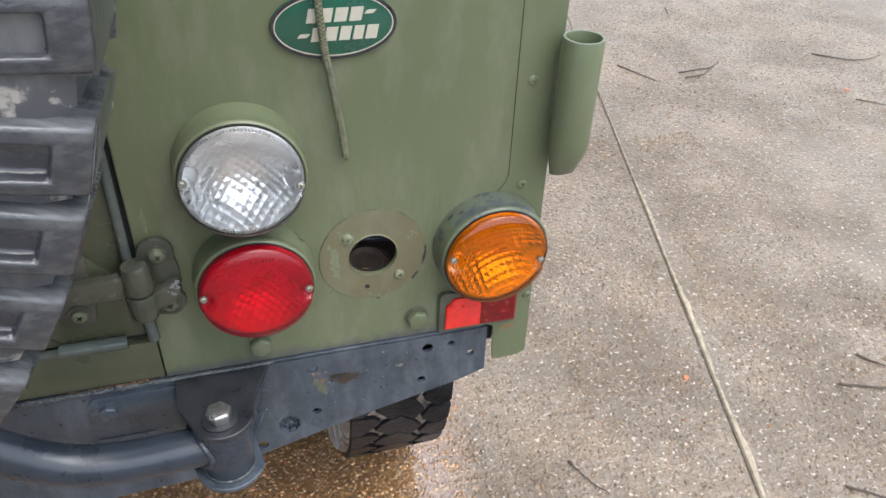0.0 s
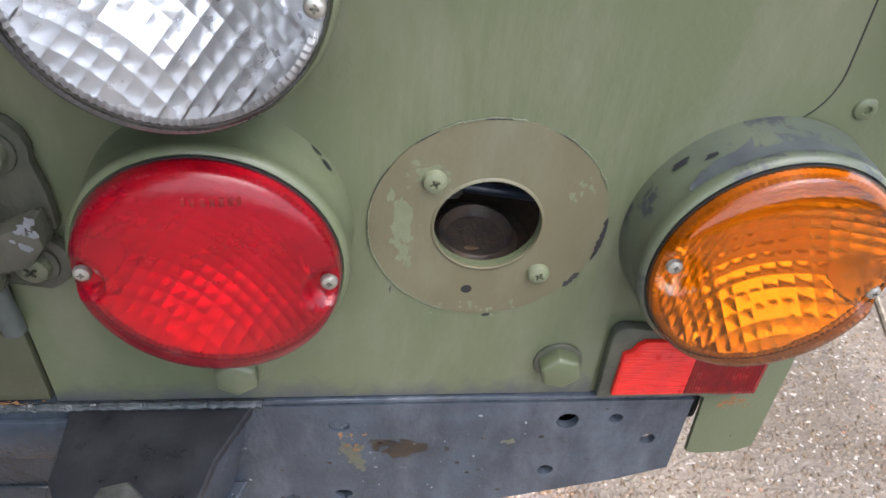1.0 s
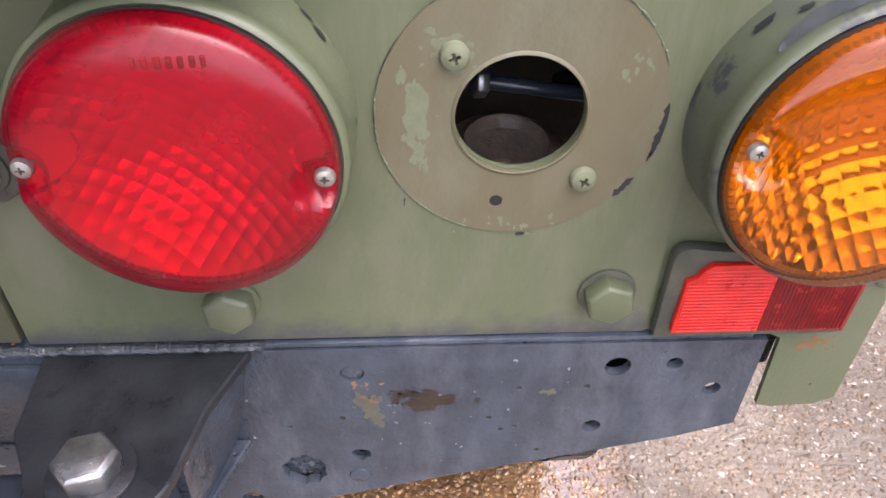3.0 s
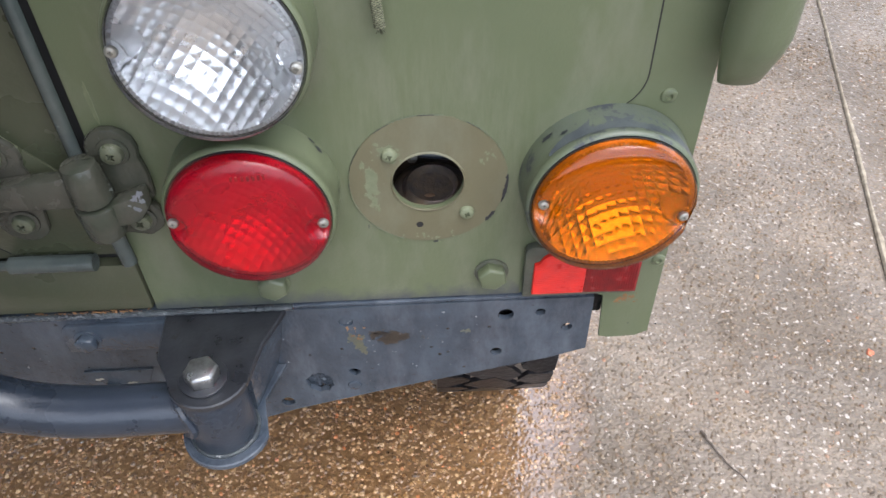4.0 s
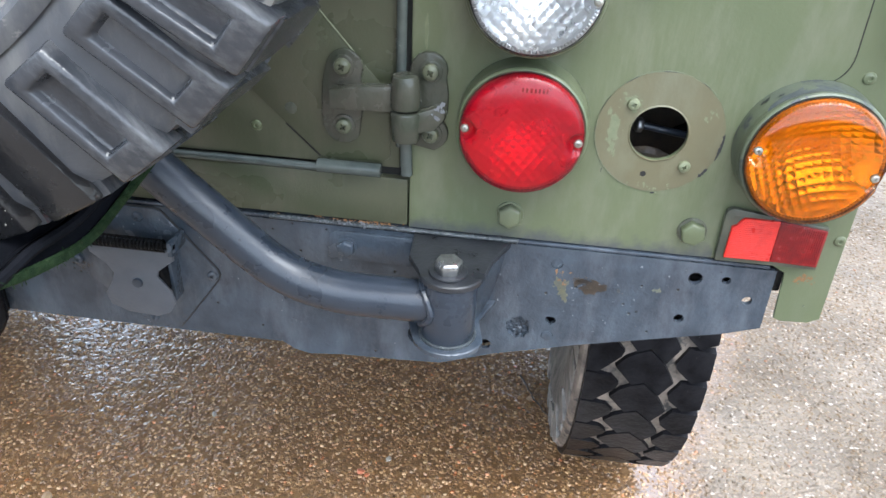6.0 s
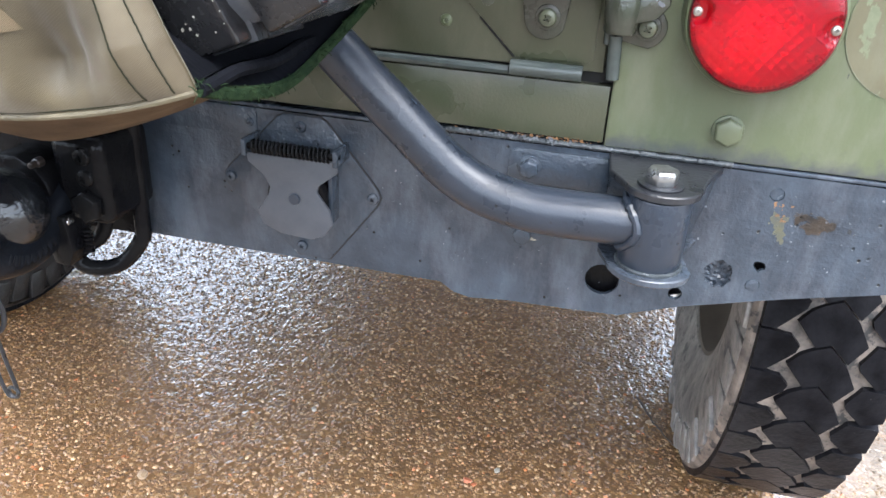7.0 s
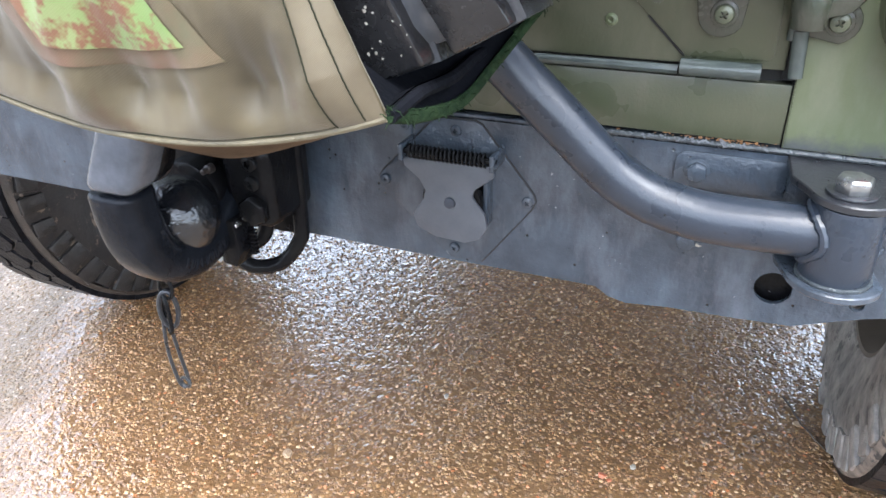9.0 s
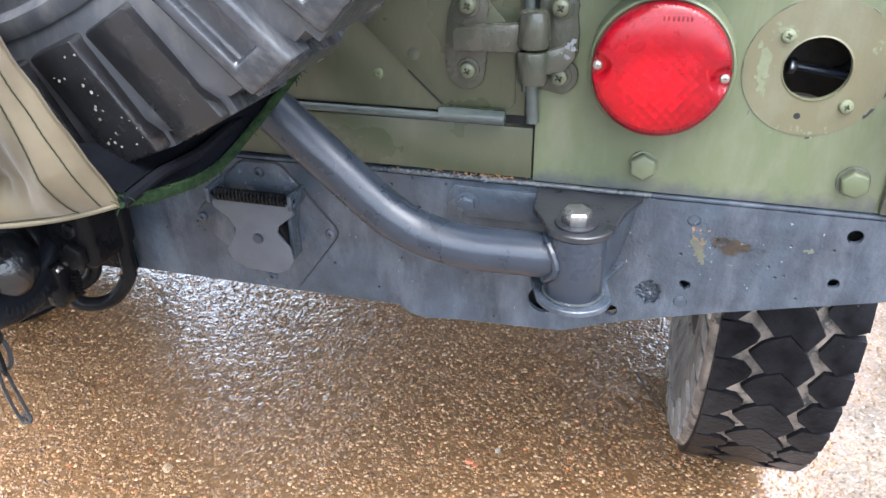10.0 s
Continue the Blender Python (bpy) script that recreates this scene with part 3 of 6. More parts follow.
# ---- ground: one concrete sheet with a joint between two slabs ----
def ground_material(stones=False):
    m = bpy.data.materials.new("aggregate_stones" if stones else "exposed_aggregate_concrete")
    m.use_nodes = True
    n, l = m.node_tree.nodes, m.node_tree.links
    b = n["Principled BSDF"]
    co = n.new("ShaderNodeTexCoord")

    def vor(scale, rnd=1.0):
        v = n.new("ShaderNodeTexVoronoi")
        v.inputs["Scale"].default_value, v.inputs["Randomness"].default_value = scale, rnd
        l.new(co.outputs["Object"], v.inputs["Vector"])
        return v

    def noi(scale, detail=5.0):
        v = n.new("ShaderNodeTexNoise")
        v.inputs["Scale"].default_value, v.inputs["Detail"].default_value = scale, detail
        l.new(co.outputs["Object"], v.inputs["Vector"])
        return v

    def rng(src, a, b_, c=0.0, d=1.0):
        r = n.new("ShaderNodeMapRange")
        r.inputs[1].default_value, r.inputs[2].default_value, r.inputs[3].default_value, r.inputs[4].default_value = a, b_, c, d
        l.new(src, r.inputs[0])
        return r.outputs[0]

    def mix(fac, a, b_, mode='MIX'):
        x = n.new("ShaderNodeMix")
        x.data_type, x.blend_type = 'RGBA', mode
        for sock, v in ((x.inputs["Factor"], fac), (x.inputs["A"], a), (x.inputs["B"], b_)):
            if isinstance(v, tuple):
                sock.default_value = (*v, 1)
            elif isinstance(v, float):
                sock.default_value = v
            else:
                l.new(v, sock)
        return x.outputs["Result"]

    def math_(op, a, b_):
        x = n.new("ShaderNodeMath")
        x.operation = op
        for sock, v in zip(x.inputs, (a, b_)):
            if isinstance(v, float):
                sock.default_value = v
            else:
                l.new(v, sock)
        return x.outputs[0]

    small, large = vor(130), vor(52)
    ramp = n.new("ShaderNodeValToRGB")
    stops = [(0.0, (0.055, 0.034, 0.018)), (0.22, (0.16, 0.10, 0.050)), (0.45, (0.24, 0.165, 0.088)), (0.66, (0.10, 0.070, 0.045)), (0.84, (0.28, 0.20, 0.12)), (0.96, (0.46, 0.40, 0.32)), (1.0, (0.40, 0.14, 0.05))]
    while len(ramp.color_ramp.elements) < len(stops):
        ramp.color_ramp.elements.new(0.5)
    for e, (p, c) in zip(ramp.color_ramp.elements, stops):
        e.position, e.color = p, (*c, 1)
    sep = n.new("ShaderNodeSeparateColor")
    l.new(small.outputs["Color"], sep.inputs[0])
    if stones:
        geo = n.new("ShaderNodeNewGeometry")
        l.new(geo.outputs["Random Per Island"], ramp.inputs[0])
    else:
        l.new(sep.outputs[0], ramp.inputs[0])
    sep2 = n.new("ShaderNodeSeparateColor")
    l.new(large.outputs["Color"], sep2.inputs[0])
    ramp2 = n.new("ShaderNodeValToRGB")
    for e, (p, c) in zip(ramp2.color_ramp.elements, [(0.0, (0.15, 0.10, 0.055)), (1.0, (0.27, 0.21, 0.14))]):
        e.position, e.color = p, (*c, 1)
    l.new(sep2.outputs[0], ramp2.inputs[0])
    stone = rng(small.outputs["Distance"], 0.30, 0.55, 1.0, 0.0)
    stone2 = math_('MULTIPLY', rng(large.outputs["Distance"], 0.22, 0.36, 1.0, 0.0), rng(sep2.outputs[1], 0.62, 0.66))
    matrix_ = mix(rng(noi(30).outputs["Fac"], 0.35, 0.65), (0.095, 0.064, 0.036), (0.155, 0.110, 0.066))
    col = mix(stone, matrix_, ramp.outputs[0])
    col = mix(stone2, col, ramp2.outputs[0])
    if stones:
        col = ramp.outputs[0]
    broad = noi(1.6, 6.0)
    col = mix(rng(broad.outputs["Fac"], 0.3, 0.7, 0.0, 0.35), col, (0.21, 0.17, 0.12))
    # the open slab has dried to a greyer, paler tone; under the vehicle it is still soaked
    spt = n.new("ShaderNodeSeparateXYZ")
    l.new(co.outputs["Object"], spt.inputs[0])
    slope = math_('SUBTRACT', spt.outputs[0], math_('MULTIPLY', spt.outputs[1], 0.33))
    wob = math_('MULTIPLY', math_('SUBTRACT', noi(5.0, 4.0).outputs["Fac"], 0.5), 0.18)
    dry_r = rng(math_('ADD', slope, wob), 0.06, 0.16)
    slope2 = math_('ADD', spt.outputs[0], math_('MULTIPLY', spt.outputs[1], 0.6))
    dry_l = rng(math_('ADD', slope2, wob), -1.26, -1.10, 1.0, 0.0)
    dry = math_('MAXIMUM', dry_r, dry_l)
    dry = math_('MAXIMUM', dry, rng(math_('ADD', spt.outputs[1], wob), 3.0, 3.4))
    dry = math_('MAXIMUM', dry, rng(math_('ADD', spt.outputs[1], wob), -0.12, -0.02, 1.0, 0.0))
    dry = math_('MAXIMUM', dry, rng(math_('ADD', spt.outputs[0], wob), 0.42, 0.56))
    dry = math_('MAXIMUM', dry, rng(math_('ADD', spt.outputs[0], wob), -1.54, -1.42, 1.0, 0.0))
    stain = rng(noi(9.0, 8.0).outputs["Fac"], 0.35, 0.68)
    grit = rng(noi(70.0, 6.0).outputs["Fac"], 0.38, 0.66)
    pale_c = mix(stain, (0.27, 0.255, 0.235), (0.42, 0.385, 0.335))
    pale_c = mix(rng(noi(2.2, 6.0).outputs['Fac'], 0.46, 0.68, 0.0, 0.6), pale_c, (0.42, 0.35, 0.27))
    brush = n.new("ShaderNodeTexNoise")
    bm_ = n.new("ShaderNodeMapping")
    bm_.inputs["Rotation"].default_value, bm_.inputs["Scale"].default_value = (0, 0, radians(-17)), (12, 130, 1)
    l.new(co.outputs["Object"], bm_.inputs[0])
    l.new(bm_.outputs[0], brush.inputs["Vector"])
    brush.inputs["Scale"].default_value, brush.inputs["Detail"].default_value = 1.0, 4.0
    pale_c = mix(rng(grit, 0.0, 1.0, 0.0, 0.55), pale_c, (0.15, 0.135, 0.12))
    pale_c = mix(rng(brush.outputs["Fac"], 0.45, 0.66, 0.0, 0.34), pale_c, (0.15, 0.135, 0.12))
    damp = math_('MULTIPLY', rng(noi(3.1, 7.0).outputs["Fac"], 0.42, 0.59), rng(noi(26.0, 4.0).outputs["Fac"], 0.25, 0.6, 0.35, 1.0))
    pale_c = mix(rng(damp, 0.0, 1.0, 0.0, 0.88), pale_c, (0.135, 0.116, 0.094))
    pale_c = mix(rng(noi(85.0, 2.0).outputs["Fac"], 0.62, 0.68, 0.0, 0.85), pale_c, (0.75, 0.73, 0.70))
    pale = mix(0.30 if stones else 0.66, col, pale_c)
    col = mix(1.0, col, (1.28, 0.98, 0.645) if stones else (1.46, 1.09, 0.715), 'MULTIPLY')
    pale = mix(1.0, pale, (0.80, 0.740, 0.675), 'MULTIPLY')
    col = mix(dry, col, pale)
    l.new(rng(dry, 0.0, 1.0, 0.28 if stones else 1.0, 0.0), b.inputs['Coat Weight'])
    b.inputs['Coat Roughness'].default_value, b.inputs['Coat IOR'].default_value = 0.03, 2.8
    l.new(rng(dry, 0.0, 1.0, 0.25, 0.35), b.inputs['Specular IOR Level'])
    l.new(col, b.inputs["Base Color"])
    wet = rng(noi(3.0, 5.0).outputs["Fac"], 0.35, 0.65, 0.40, 0.55)
    rough = n.new("ShaderNodeMix")
    l.new(dry, rough.inputs["Factor"])
    l.new(wet, rough.inputs["A"])
    rough.inputs["B"].default_value = 0.45
    l.new(rough.outputs["Result"], b.inputs["Roughness"])
    h = math_('ADD', math_('MULTIPLY', stone, 0.6), math_('MULTIPLY', noi(260, 2.0).outputs["Fac"], 0.45))
    h = math_('ADD', h, math_('MULTIPLY', stone2, 1.0))
    h = math_('ADD', h, math_('MULTIPLY', noi(75, 3.0).outputs["Fac"], 2.6))
    bp = n.new("ShaderNodeBump")
    l.new(rng(dry, 0.0, 1.0, 0.85, 0.72), bp.inputs["Strength"])
    bp.inputs["Distance"].default_value = 0.0030
    l.new(h, bp.inputs["Height"])
    l.new(bp.outputs[0], b.inputs["Normal"])
    bp2 = n.new("ShaderNodeBump")
    bp2.inputs["Strength"].default_value, bp2.inputs["Distance"].default_value = 0.38, 0.0036
    l.new(math_('ADD', math_('MULTIPLY', noi(50, 2.0).outputs["Fac"], 2.6), math_('MULTIPLY', stone, 0.35)), bp2.inputs["Height"])
    l.new(bp2.outputs[0], b.inputs["Coat Normal"])
    return m


GROUND = ground_material()
STONES = ground_material(True)
JOINT_SLOPE = 0.3015


def joint_x(y):
    return 0.768 + JOINT_SLOPE * (y - 0.167)


def build_ground():
    b = bmesh.new()
    rnd = random.Random(3)
    ys = [-40, -8, -2] + [-1 + 0.06 * i for i in range(101)] + [8, 15, 60]
    cols = []
    for y in ys:
        j = joint_x(y)
        w = 0.0045 + rnd.uniform(0, 0.003)
        e = rnd.uniform(-0.002, 0.002)
        row = [(-60, 0), (-4, 0), (j - 0.05, 0), (j - w + e, 0.0), (j - w * 0.5 + e, -0.006), (j + w * 0.5 + e, -0.006), (j + w + e, 0.001), (j + 0.012 + e, 0.002), (j + 0.06, 0.0), (j + 4, 0), (j + 70, 0)]
        cols.append([b.verts.new((x, y, z)) for x, z in row])
    for p, q in zip(cols, cols[1:]):
        for i in range(len(p) - 1):
            b.faces.new((p[i], p[i + 1], q[i + 1], q[i]))
    ob = part("ground", b, GROUND)
    return tagged(ob, "wet brown exposed-aggregate concrete slabs with a narrow joint", "ground", kind="structure")


build_ground()


def build_joint_sand():
    b = bmesh.new()
    rnd = random.Random(9)
    rows = []
    y = -0.6
    while y < 6.0:
        j = joint_x(y)
        k = max(0.20, min(1.1, 1.30 - 0.8 * y)) * (0.9 + 0.9 * noise.noise(Vector((y * 7.0, 2.0, 0.5)))) * rnd.uniform(0.6, 1.2)
        k = max(0.05, k)
        rows.append([b.verts.new((j + x, y, z)) for x, z in ((0.0010, -0.0030), (0.0028, 0.0006), (0.0045, 0.0026), (0.0045 + 0.0110 * k, 0.0028), (0.0050 + 0.0140 * k, 0.0010))])
        y += 0.03
    for p, q in zip(rows, rows[1:]):
        for i in range(4):
            b.faces.new((p[i], p[i + 1], q[i + 1], q[i]))
    tagged(part("slab_edge", b, SAND), "pale sandy broken edge along the slab joint", "slab edge", kind="structure")


build_joint_sand()

# ---- the vehicle ----
CX = -0.64  # the vehicle's middle
TUB = 0.675  # underside of the tub at the back
vehicle = thing("off_road_vehicle", CX, 1.0, 0, "olive green military off-road vehicle seen from behind, parked on wet concrete", "car")


def build_body():
    # corner capping with its flange below the tub, and the hole of the missing lamp
    outline = [(-0.1715, TUB), (0.118, TUB), (0.131, 0.668), (0.1335, 0.6245), (0.140, 0.6225), (0.160, 0.6235), (0.1685, 0.628), (0.1675, 0.70), (0.1665, 0.84), (0.1665, 1.30), (-0.1715, 1.30)]
    hole = circle(0.013, 0.775, 0.0208, 40)
    part("corner_panel", plate(outline, 0.0, 0.0025, [hole]), GREEN, vehicle)
    skin = [(-0.1705, TUB + 0.0008)] + [(0.0718, TUB + 0.0008), (0.0710, 0.76), (0.085, 0.806), (0.105, 0.8195)] + arc(0.108, 0.842, 0.0225, -85, 0, 8) + [(0.130, 0.90), (0.127, 1.30), (-0.1705, 1.30)]
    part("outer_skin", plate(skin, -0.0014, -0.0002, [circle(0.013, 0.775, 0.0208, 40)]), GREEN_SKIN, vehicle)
    part("panel_joint", pipe([Vector((x, -0.0006, z)) for x, z in [(0.105, 0.8193)] + arc(0.108, 0.842, 0.0229, -85, 0, 8) + [(0.1304, 0.90), (0.1274, 1.295)]], 0.00075, 6), DARK, vehicle)
    # sides, floor and front close the tub
    part("side_panel", box(0.164, 0.1665, 0.0026, 1.75, 0.675, 1.30), GREEN, vehicle)
    part("side_panel", box(2 * CX - 0.1665, 2 * CX - 0.164, 0.0, 1.75, 0.675, 1.30), GREEN, vehicle)
    part("tub_floor", box(2 * CX - 0.163, 0.163, 0.13, 1.75, 0.68, 0.70), BLACK, vehicle)
    part("front_body", box(2 * CX - 0.12, 0.10, 1.752, 3.35, 0.66, 1.29, 0.02), GREEN, vehicle)
    part("inner_panel", box(2 * CX - 0.163, 0.163, 0.12, 0.129, 0.68, 1.295), DARK, vehicle)
    part("tub_top", box(2 * CX - 0.163, 0.163, 0.003, 1.75, 1.296, 1.30), GREEN, vehicle)
    part("far_corner_panel", box(2 * CX - 0.1665, -1.11, 0.0, 0.0025, TUB, 1.30), GREEN, vehicle)
    part("chassis_rail", box(-0.30, -0.21, 0.056, 2.6, 0.55, 0.64, 0.004), BLACK, vehicle)
    part("chassis_rail", box(2 * CX + 0.21, 2 * CX + 0.30, 0.056, 2.6, 0.55, 0.64, 0.004), BLACK, vehicle)
    # unseen underbody shapes, added to block the sky's reflection in the wet ground
    part("underbody_block", box(-0.88, -0.34, 1.25, 2.55, 0.34, 0.665, 0.05, None, 3), BLACK, vehicle)
    part("front_underbody_block", box(-1.10, -0.18, 3.18, 3.22, 0.27, 0.58, 0.01), BLACK, vehicle)
    part("front_differential", lathe([(-0.12, 0.04), (-0.08, 0.11), (0, 0.14), (0.08, 0.11), (0.12, 0.04)], 24, None, pose(CX + 0.20, 2.96, 0.392)), BLACK, vehicle)
    ax = rod((-1.28, 0.598, 0.40), (0.0, 0.598, 0.40), 0.04)
    part("rear_axle", lathe([(-0.10, 0.05), (-0.07, 0.11), (0, 0.14), (0.07, 0.11), (0.10, 0.05)], 24, ax, pose(CX + 0.20, 0.598, 0.40)), BLACK, vehicle)


def build_door():
    # lower part of the side-hinged rear door, its gap, seal bead, gusset and sill
    part("rear_door", box(-1.10, -0.1795, -0.001, 0.02, 0.7275, 1.30, 0.0008), GREEN_DOOR, vehicle)
    gus = [(-0.2425, 0.7330), (-0.190, 0.7335), (-0.187, 0.737), (-0.187, 0.787), (-0.2365, 0.8435), (-0.34, 0.96), (-0.42, 0.90)]
    part("gusset_plate", plate(gus, -0.0028, -0.0012, bevel=0.0004), GREEN_DOOR, vehicle)
    part("gusset_edge", pipe([(-0.2080, -0.0026, 0.8110), (-0.2365, -0.0026, 0.8435), (-0.34, -0.0026, 0.96)], 0.0007, 6), GREEN_PALE, vehicle, "paint rubbed pale along the gusset's edge")
    part("gusset_seam", pipe([(-0.2435, -0.0016, 0.7325), (-0.2700, -0.0016, 0.7575)], 0.0008, 6), DARK, vehicle)
    part("seal_bead", pipe([(-0.1785, -0.0035, 0.748), (-0.1785, -0.0035, 0.82), (-0.178, -0.0035, 0.93), (-0.178, -0.0035, 1.295)], 0.0040, 12), BEAD, vehicle, "scuffed painted bead along the door gap")
    part("gap_backing", box(-0.1850, -0.1650, 0.0125, 0.016, 0.676, 0.7195), DARK, vehicle)
    part("door_gap", box(-0.1800, -0.1716, 0.004, 0.02, 0.72, 1.295), DARK, vehicle)
    part("sill_panel", box(-1.10, -0.1728, -0.0022, 0.012, 0.6775, 0.7185, 0.0007), GREEN_DOOR, vehicle)
    part("lower_bead", pipe([(-1.09, -0.0030, 0.7232), (-0.246, -0.0030, 0.7232)], 0.0034, 10), BEAD, vehicle, "scuffed lower door bead")
    part("bead_end", pipe([(-0.2445, -0.006, 0.7262), (-0.1935, -0.006, 0.7262)], 0.0058, 14), BEAD, vehicle)
    part("hinge_pin_tail", pipe([(-0.1745, -0.006, 0.7545), (-0.1728, -0.006, 0.7250)], 0.0048, 14), BEAD, vehicle)
    part("door_rebate", box(-1.10, -0.1800, 0.006, 0.03, 0.717, 0.736), DARK, vehicle)


def hinge():
    h = holder("door_hinge", -0.19, 0, 0.785, vehicle, "worn green cast door hinge")
    leaf = [(-0.2395, 0.770)] + arc(-0.223, 0.762, 0.0150, 195, 330, 8) + [(-0.2075, 0.775), (-0.206, 0.790), (-0.2085, 0.800)] + arc(-0.2205, 0.807, 0.0140, -5, 165, 8) + [(-0.238, 0.795)]
    part("door_leaf", plate(leaf, -0.0075, -0.0029, bevel=0.0016), HINGE, h)
    part("hinge_arm", plate([(-0.231, 0.778), (-0.178, 0.779), (-0.178, 0.7995), (-0.205, 0.7975), (-0.231, 0.7935)], -0.0185, -0.0070, bevel=0.0022), HINGE, h)
    post = [(-0.1715, 0.7515), (-0.152, 0.7475)] + arc(-0.1545, 0.7615, 0.0130, -60, 60, 6) + [(-0.1425, 0.777), (-0.1425, 0.793)] + arc(-0.1575, 0.8095, 0.0140, -20, 170, 8) + [(-0.1715, 0.797)]
    part("body_leaf", plate(post, -0.0075, -0.0016, bevel=0.0018), HINGE, h)
    part("body_knuckle", rod((-0.1725, -0.0150, 0.7575), (-0.1725, -0.0150, 0.7815), 0.0108, 0.002, 24, r1=0.0122), HINGE, h)
    part("body_arm", plate([(-0.178, 0.760), (-0.150, 0.7685), (-0.1425, 0.778), (-0.1440, 0.789), (-0.165, 0.781), (-0.178, 0.7805)], -0.0200, -0.0070, bevel=0.0026), HINGE, h)
    part("door_knuckle", rod((-0.1725, -0.0150, 0.7825), (-0.1735, -0.0150, 0.8085), 0.0120, 0.0032, 24, r1=0.0102), HINGE, h)
    for x, z in ((-0.2215, 0.8085), (-0.2215, 0.7625), (-0.1560, 0.8095), (-0.1545, 0.7615)):
        w = rod((x, -0.0072, z), (x, -0.0090, z), 0.0088, 0.0008, 20)
        part("washer", w, HINGE, h)
        part("screw", cross_screw((x, -0.0088, z), BACK, 0.0064, 0.0046, spin=35), SCREW_GREEN, h)


def lens_dome(r, y0, skirt, dome, seg=56, rings=22):
    prof = [(y0, r * 0.985), (y0 - 0.001, r), (y0 - skirt, r * 0.985)]
    for i in range(1, rings + 1):
        a = i / rings * math.pi / 2
        prof.append((y0 - skirt - dome * math.sin(a) ** 0.9, r * 0.985 * math.cos(a)))
    prof[-1] = (prof[-1][0], 0.0)
    return prof


def facets(r, y0, dome, nx, nz, seed, tilt, bulge=0.13, lean=0.0):
    """The moulded prisms seen through a lens: a grid of small pillows on a dome, each leaning its own way."""
    rnd = random.Random(seed)
    b = bmesh.new()
    px, pz = 2 * r / nx, 2 * r / nz

    def depth(x, z):
        k = min(1.0, (x * x + z * z) / (r * r))
        return y0 + dome * (1 - k)

    for j in range(nz):
        for i in range(nx):
            x0, z0 = -r + i * px, -r + j * pz
            cx, cz = x0 + px / 2, z0 + pz / 2
            if math.hypot(cx, cz) > r * 0.965:
                continue
            tx, tz = rnd.uniform(-tilt, tilt), lean + rnd.uniform(-tilt, tilt)
            k = 4
            grid = []
            for q in range(k + 1):
                row = []
                for p in range(k + 1):
                    u, v = p / k - 0.5, q / k - 0.5
                    x, z = cx + u * px, cz + v * pz
                    s = math.hypot(x, z)
                    if s > r * 0.985:
                        x, z = x * r * 0.985 / s, z * r * 0.985 / s
                    bul = (0.25 - u * u) * (0.25 - v * v) * 16
                    row.append(b.verts.new((x, depth(x, z) - bul * min(px, pz) * bulge + (u * tx + v * tz) * px, z)))
                grid.append(row)
            for q in range(k):
                for p in range(k):
                    try:
                        b.faces.new((grid[q][p], grid[q][p + 1], grid[q + 1][p + 1], grid[q + 1][p]))
                    except ValueError:
                        pass
    return b


def holder(name, x, y, z, parent, label=""):
    """An empty part that carries its own pieces."""
    h = new(name)
    h.empty_display_size = 0.02
    h.matrix_world = pose(x, y, z)
    h.parent = parent
    h.matrix_parent_inverse = parent.matrix_world.inverted()
    if label:
        h["label"] = label
    bpy.context.view_layer.update()
    return h


